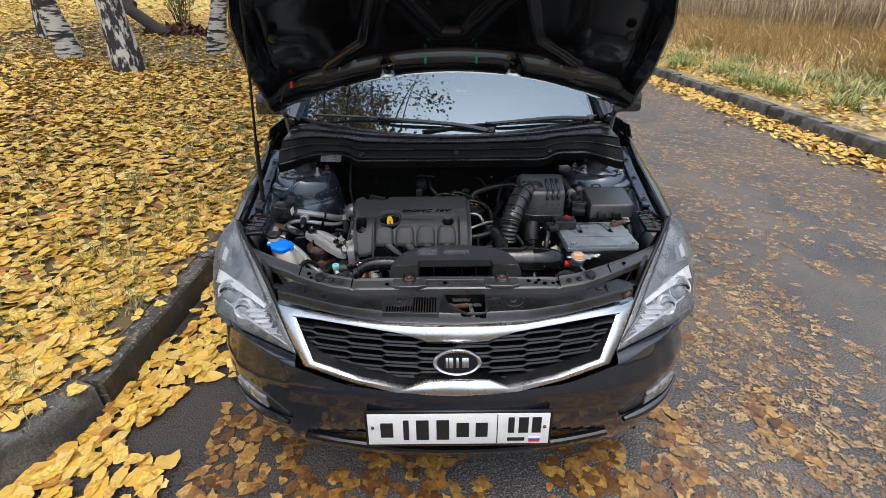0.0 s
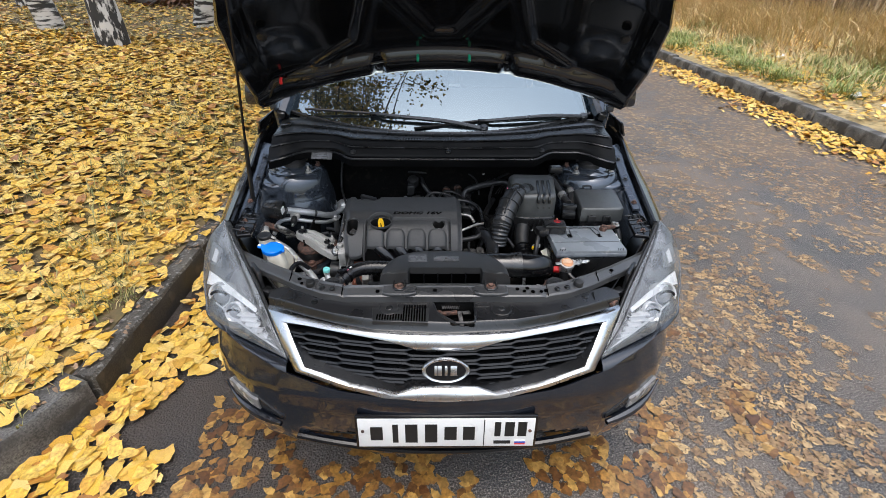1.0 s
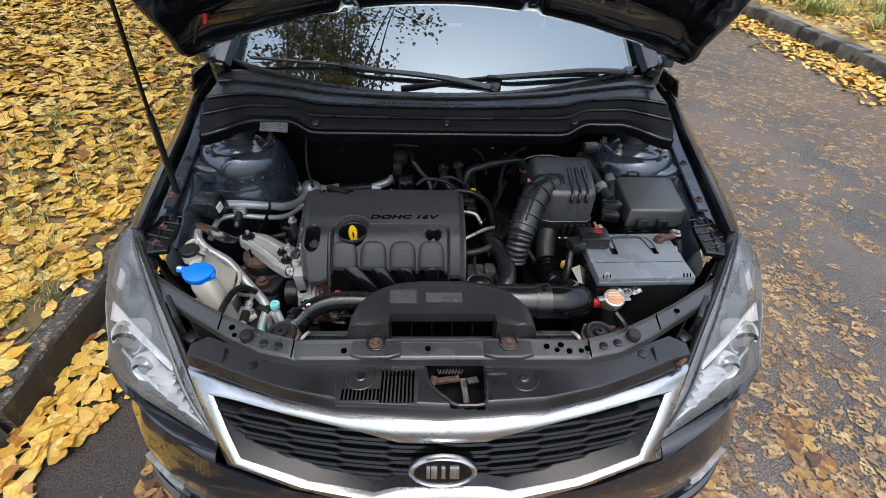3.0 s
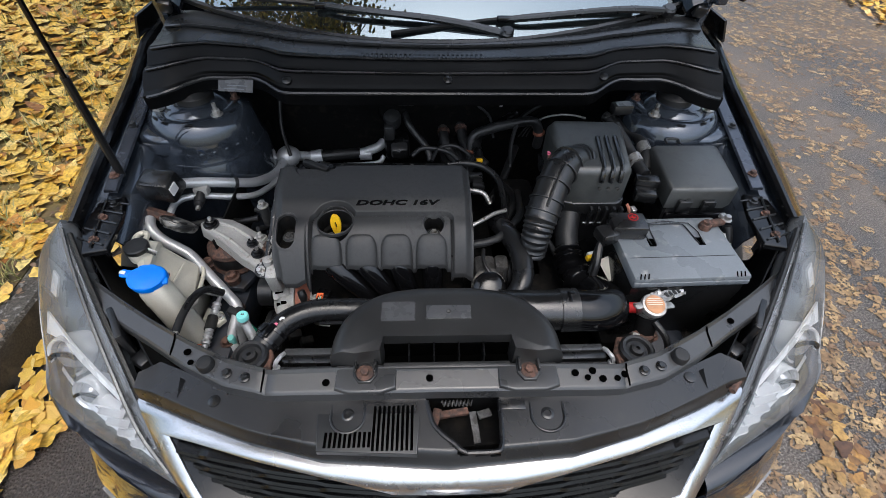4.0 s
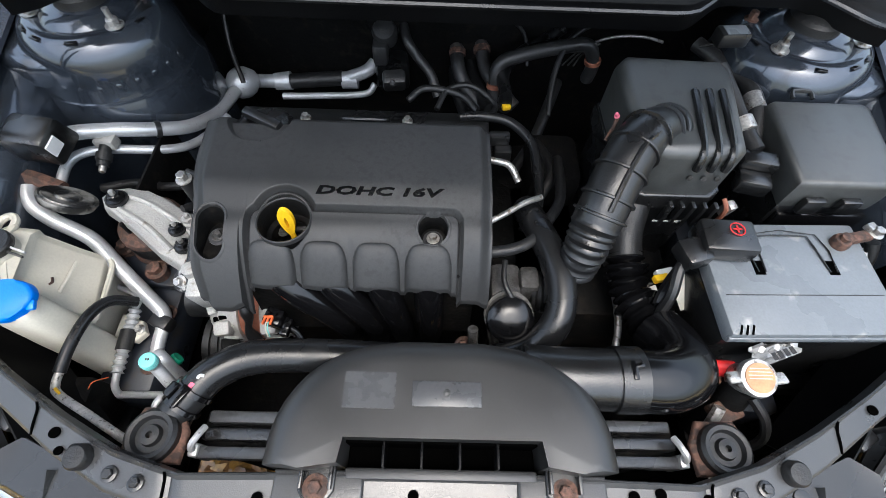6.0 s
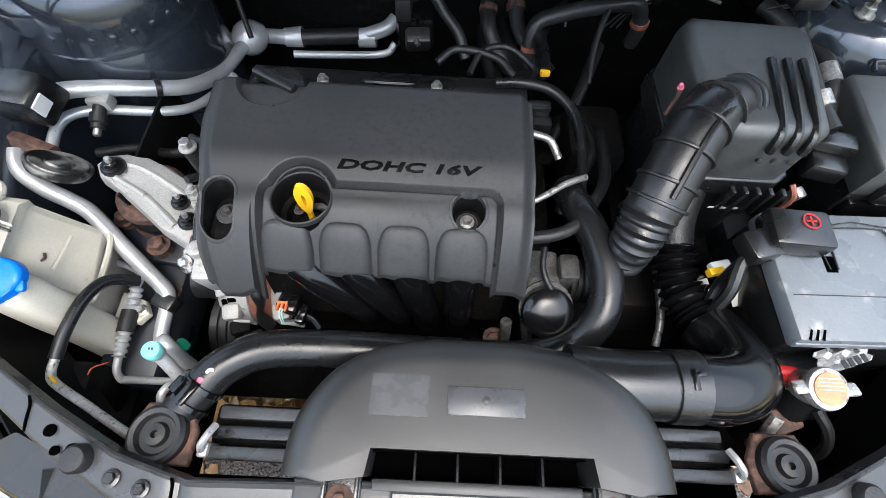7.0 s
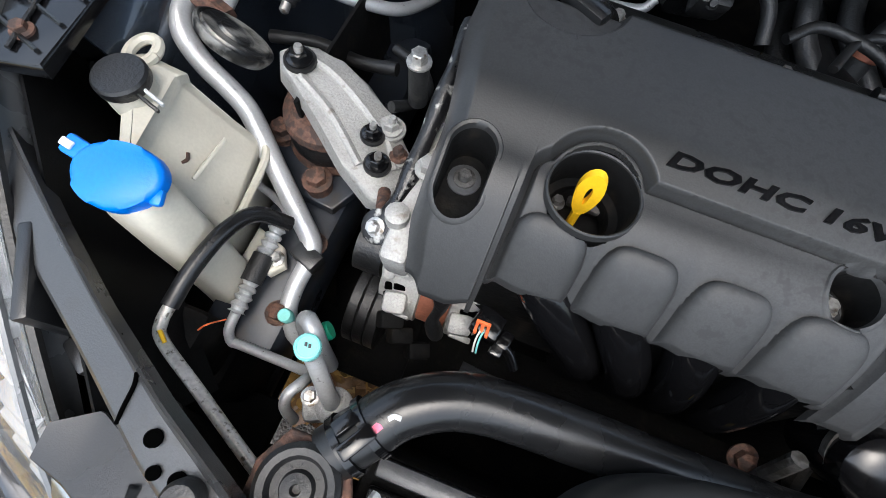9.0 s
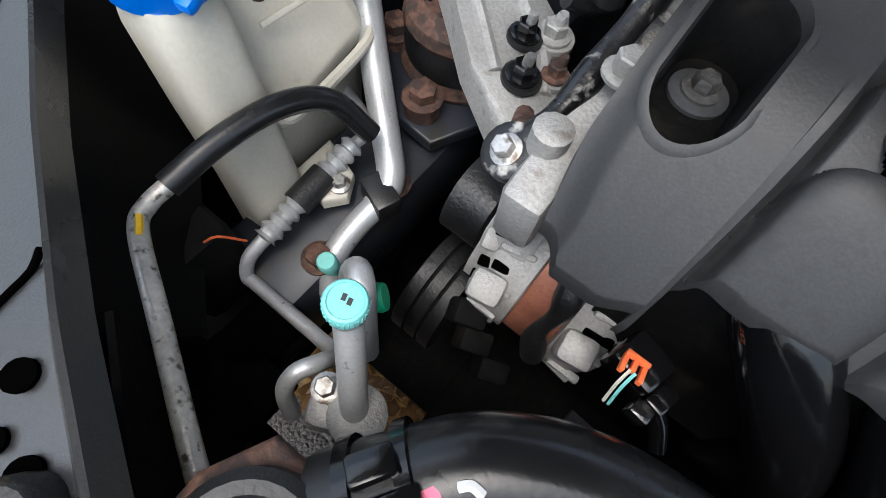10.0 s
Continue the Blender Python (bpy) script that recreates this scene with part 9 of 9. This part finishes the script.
# ---- hoses and wires behind and beside the engine ----
def hoses():
    def run(name, pts, r, mat, label, n=10, sub=6):
        bm = bmesh.new()
        tube(bm, pts, r, n, sub)
        return part(name, bm, mat, car, label)

    run("bulkhead_hose", [(0.303, 0.99, 0.68), (0.301, 0.98, 0.725), (0.279, 0.98, 0.768), (0.219, 0.97, 0.769), (0.146, 0.96, 0.755), (0.102, 0.95, 0.735), (0.097, 0.92, 0.673)], 0.014, LIT_DUSTY, "dusty black hose along the bulkhead, toned as lit")
    run("heater_pipe", [(0.017, 1.05, 0.715), (0.022, 1.0, 0.694), (0.038, 0.97, 0.67), (0.074, 0.93, 0.647)], 0.015, LIT_DUSTY, "dusty heater hose, toned as lit")
    run("heater_pipe", [(0.069, 1.05, 0.727), (0.080, 1.0, 0.694), (0.105, 0.96, 0.679), (0.144, 0.92, 0.657)], 0.015, LIT_DUSTY, "dusty heater hose, toned as lit")
    for p in ((0.020, 1.028, 0.706), (0.072, 1.028, 0.716)):
        bm = bmesh.new()
        lathe(bm, [(0.0175, -0.006), (0.0185, -0.005), (0.0185, 0.005), (0.0175, 0.006)], p, (0.06, -0.75, -0.4), 20)
        part("hose_clamp", bm, RUST, car, "rusty hose clamp")
    for p, ax in (((0.2995, 0.981, 0.732), (-0.1, 0, 1)), ((0.098, 0.933, 0.700), (0.03, 0.4, 1))):
        bm = bmesh.new()
        lathe(bm, [(0.016, -0.005), (0.017, -0.004), (0.017, 0.004), (0.016, 0.005)], p, ax, 20)
        part("hose_clamp", bm, COPPER, car, "brown spring clamp")
    run("vacuum_pipe", [(0.275, 1.0, 0.745), (0.299, 1.0, 0.763), (0.326, 1.0, 0.774), (0.362, 1.0, 0.779), (0.400, 1.0, 0.777), (0.435, 1.0, 0.768)], 0.003, STEEL, "thin bent metal pipe")
    for k in range(3):
        run("thin_wire", [(0.245 + 0.012 * k, 1.0, 0.705), (0.262 + 0.008 * k, 0.99, 0.742), (0.288 + 0.006 * k, 0.975, 0.777)], 0.0018, DULL, "thin pale wire")
    run("bulkhead_cable", [(-0.02, 1.04, 0.772), (0.05, 1.04, 0.779), (0.099, 1.04, 0.793), (0.130, 1.03, 0.782), (0.160, 1.03, 0.748), (0.170, 1.0, 0.70)], 0.004, LIT_DUSTY, "thin cable over the bulkhead")
    run("filter_loom", [(0.455, 0.92, 0.822), (0.489, 0.87, 0.820), (0.514, 0.82, 0.820), (0.516, 0.76, 0.818), (0.500, 0.70, 0.800), (0.500, 0.65, 0.780)], 0.014, LIT_DUSTY, "thick taped loom between filter and fuse box", 12)
    bm = bmesh.new()
    tube(bm, [(0.5155, 0.785, 0.819), (0.515, 0.752, 0.817)], lambda t: 0.016 + 0.001 * math.sin(t * 30), 14, 8)
    part("loom_tape", bm, STEEL, car, "silvery tape round the loom")
    for k in range(2):
        run("valve_wire", [(0.45 + 0.02 * k, 0.90, 0.83), (0.485 + 0.01 * k, 0.88, 0.858), (0.515 + 0.01 * k, 0.875, 0.87)], 0.002, DULL, "thin pale wire")
    run("wiper_link", [(-0.154, 1.045, 0.789), (-0.140, 1.035, 0.796), (-0.075, 1.035, 0.792), (-0.056, 1.05, 0.780)], 0.005, LIT_DUSTY, "bent black rod on the bulkhead")
    bm = bmesh.new()
    lathe(bm, [(0.024, -0.03), (0.026, 0.0), (0.021, 0.012), (0.008, 0.015)], (-0.131, 1.0, 0.770), (0, -0.5, 0.8), 20)
    box(bm, (-0.140, 0.985, 0.735), (0.030, 0.040, 0.045), 0.006)
    part("expansion_valve", bm, LIT_DUSTY, car, "dusty valve block on the bulkhead, toned as lit")
    bm = bmesh.new()
    box(bm, (-0.112, 0.945, 0.695), (0.048, 0.032, 0.045), 0.008, (25, 0, 8))
    bolt(bm, (-0.113, 0.928, 0.705), 0.006, 0.006, (0, -0.8, 0.5))
    part("valve_plug", bm, LIT_DUSTY, car, "black plug with a bright screw")
    run("drain_hose", [(-0.095, 1.03, 0.765), (-0.085, 1.0, 0.75), (-0.065, 0.985, 0.725), (-0.035, 0.96, 0.700), (-0.02, 0.93, 0.67)], 0.010, LIT_DUSTY, "narrow dusty hose, toned as lit")
    for x, y, z in ((0.012, 1.045, 0.794), (0.188, 1.05, 0.784), (0.105, 1.052, 0.745)):
        bm = bmesh.new()
        bolt(bm, (x, y, z), 0.007, 0.010, (0, -0.9, 0.4))
        part("bulkhead_nut", bm, RUST if x < 0.15 else STEEL, car)
    run("heater_hose", [(0.045, 1.10, 0.69), (0.055, 1.03, 0.66), (0.075, 0.95, 0.66), (0.09, 0.88, 0.68)], 0.016, RUBBER, "black heater hose")
    run("heater_hose", [(0.020, 1.10, 0.68), (0.020, 1.02, 0.64), (0.04, 0.95, 0.62), (0.06, 0.88, 0.62)], 0.016, RUBBER, "black heater hose")
    run("brake_hose", [(0.24, 1.05, 0.76), (0.20, 1.03, 0.74), (0.15, 1.00, 0.73), (0.115, 0.95, 0.72), (0.11, 0.87, 0.74), (0.106, 0.815, 0.75)], 0.013, HOSE, "curved black vacuum hose")
    run("vapour_hose", [(0.02, 0.742, 0.792), (0.06, 0.742, 0.795), (0.105, 0.735, 0.79), (0.140, 0.70, 0.78), (0.150, 0.65, 0.765), (0.150, 0.60, 0.75), (0.145, 0.56, 0.74)], 0.008, HOSE, "thin black vapour hose")
    run("coolant_pipe", [(0.055, 0.67, 0.77), (0.085, 0.665, 0.77), (0.105, 0.66, 0.765), (0.12, 0.64, 0.75)], 0.0058, STEEL, "short steel coolant pipe")
    run("coolant_pipe", [(0.060, 0.545, 0.765), (0.09, 0.560, 0.77), (0.12, 0.580, 0.772), (0.15, 0.595, 0.77)], 0.0048, STEEL, "short steel coolant pipe")
    run("fuel_hose", [(-0.02, 0.76, 0.79), (0.0, 0.80, 0.80), (0.04, 0.81, 0.80), (0.08, 0.78, 0.79), (0.075, 0.75, 0.79)], 0.005, RUBBER, "thin fuel hose")
    run("wiring_loom", [(-0.07, 0.78, 0.79), (-0.04, 0.80, 0.80), (0.02, 0.79, 0.797), (0.05, 0.76, 0.79)], 0.006, RUBBER, "taped wiring loom")
    run("wiring_loom", [(0.066, 0.50, 0.755), (0.10, 0.505, 0.758), (0.13, 0.52, 0.76), (0.16, 0.56, 0.755), (0.19, 0.62, 0.74), (0.2, 0.72, 0.72)], 0.009, RUBBER, "taped wiring loom")
    run("wiring_loom", [(0.09, 0.49, 0.75), (0.088, 0.46, 0.745), (0.10, 0.435, 0.735), (0.13, 0.41, 0.70)], 0.004, RUBBER, "thin wire")
    run("wiring_loom", [(0.17, 0.78, 0.70), (0.19, 0.70, 0.71), (0.16, 0.64, 0.69), (0.14, 0.60, 0.66)], 0.010, RUBBER, "taped wiring loom")
    run("wiring_loom", [(0.23, 0.95, 0.70), (0.20, 0.87, 0.70), (0.17, 0.80, 0.68), (0.13, 0.74, 0.66)], 0.011, RUBBER, "taped wiring loom")
    run("wiring_loom", [(-0.45, 1.06, 0.85), (-0.455, 1.0, 0.74), (-0.43, 0.94, 0.68)], 0.005, RUBBER, "thin cable on the bulkhead")
    run("wiring_loom", [(-0.46, 0.68, 0.70), (-0.42, 0.66, 0.705), (-0.40, 0.63, 0.71), (-0.405, 0.60, 0.72), (-0.42, 0.575, 0.735)], 0.006, RUBBER, "black cable to the engine mount")
    run("wiring_loom", [(-0.62, 0.66, 0.67), (-0.56, 0.67, 0.675), (-0.50, 0.66, 0.68), (-0.45, 0.66, 0.69)], 0.008, RUBBER, "taped cable")
    run("wiring_loom", [(0.30, 1.02, 0.80), (0.24, 0.98, 0.78), (0.21, 0.92, 0.74), (0.20, 0.85, 0.70)], 0.006, RUBBER, "bundle of wires")
    run("brake_pipe", [(0.22, 1.09, 0.86), (0.30, 1.08, 0.88), (0.38, 1.04, 0.89), (0.42, 0.98, 0.885)], 0.004, STEEL, "thin metal brake pipe")
    run("speed_cable", [(-0.20, 1.08, 0.84), (-0.10, 1.09, 0.86), (0.0, 1.08, 0.875), (0.12, 1.08, 0.88), (0.19, 1.07, 0.85)], 0.004, RUBBER, "thin cable across the bulkhead")
    run("bulkhead_handle", [(-0.17, 1.09, 0.90), (-0.155, 1.06, 0.91), (-0.08, 1.06, 0.91), (-0.06, 1.09, 0.90)], 0.005, RUBBER, "bent black handle on the bulkhead")
    run("earth_strap", [(0.20, 0.56, 0.76), (0.24, 0.54, 0.73), (0.27, 0.52, 0.69)], 0.007, RUBBER, "black strap")
    run("clutch_pipe", [(0.285, 0.40, 0.62), (0.29, 0.44, 0.64), (0.285, 0.50, 0.66), (0.27, 0.56, 0.68)], 0.006, STEEL, "thin steel pipe")
    bm = bmesh.new()
    box(bm, (0.035, 1.09, 0.705), (0.085, 0.03, 0.07), 0.012)
    part("heater_flange", bm, RUST, car, "rusty heater pipe flange")
    bm = bmesh.new()
    box(bm, (0.108, 0.815, 0.752), (0.016, 0.012, 0.010), 0.002, (0, 0, 10))
    part("yellow_clip", bm, YELLOW, car, "small yellow hose clip")
    bm = bmesh.new()
    box(bm, (0.088, 0.715, 0.772), (0.035, 0.018, 0.022), 0.004)
    box(bm, (0.095, 0.70, 0.75), (0.03, 0.02, 0.03), 0.004)
    part("injector_plug", bm, PLASTIC, car, "black wiring plug")
    bm = bmesh.new()
    lathe(bm, [(0.045, -0.05), (0.048, 0.0), (0.038, 0.03), (0.02, 0.034)], (-0.13, 1.06, 0.76), (0, -0.8, 0.5), 24)
    part("wiper_motor", bm, DARK, car, "black round housing on the bulkhead")
    bm = bmesh.new()
    box(bm, (0.462, 0.85, 0.885), (0.052, 0.03, 0.026), 0.005, (0, 0, 6))
    vac = part("vacuum_valve", bm, PLASTIC, car, "small valve with a pale label")
    bm = bmesh.new()
    box(bm, (0.462, 0.846, 0.8995), (0.038, 0.022, 0.001), 0, (0, 0, 6))
    part("valve_label", bm, CASE, vac)
    bm = bmesh.new()
    box(bm, (-0.492, 0.871, 0.931), (0.085, 0.030, 0.002), 0, (48, 0, -6))
    tagp = part("data_plate", bm, PLAQUE, car, "worn metal data plate with plain bars")
    for k in range(3):
        bm = bmesh.new()
        box(bm, (-0.496 + 0.008 * k, 0.865 + 0.005 * k, 0.9255 + 0.0056 * k), (0.05, 0.002, 0.0014), 0, (48, 0, -6))
        part("data_bar", bm, CASE, tagp)
    # dark blocks low in the bay; this undertray is added to black out a gap
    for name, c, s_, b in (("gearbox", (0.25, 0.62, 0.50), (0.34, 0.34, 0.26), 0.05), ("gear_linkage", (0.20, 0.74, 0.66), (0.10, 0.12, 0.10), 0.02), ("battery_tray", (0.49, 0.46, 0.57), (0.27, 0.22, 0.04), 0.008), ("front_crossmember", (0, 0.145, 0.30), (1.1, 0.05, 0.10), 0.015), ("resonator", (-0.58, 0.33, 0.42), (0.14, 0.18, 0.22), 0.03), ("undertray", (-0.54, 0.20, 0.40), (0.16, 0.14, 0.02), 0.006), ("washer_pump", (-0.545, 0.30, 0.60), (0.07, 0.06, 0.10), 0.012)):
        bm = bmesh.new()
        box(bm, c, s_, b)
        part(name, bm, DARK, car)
    bm = bmesh.new()
    box(bm, (-0.60, 0.335, 0.66), (0.035, 0.05, 0.06), 0.008, (0, 10, 25))
    bolt(bm, (-0.596, 0.34, 0.695), 0.008, 0.008)
    part("lamp_adjuster", bm, PLASTIC, car, "black headlight adjuster")
    bm = bmesh.new()
    tube(bm, [(-0.50, 0.33, 0.64), (-0.505, 0.318, 0.66), (-0.515, 0.31, 0.65)], 0.0009, 6, 4)
    part("orange_wire", bm, ORANGE, car)
    for s in (-1, 1):
        for y in (0.45, 0.36):
            bm = bmesh.new()
            bolt(bm, (0.468 * s, y, 0.601), 0.010, 0.008)
            part("rail_stud", bm, RUST, car)


hoses()
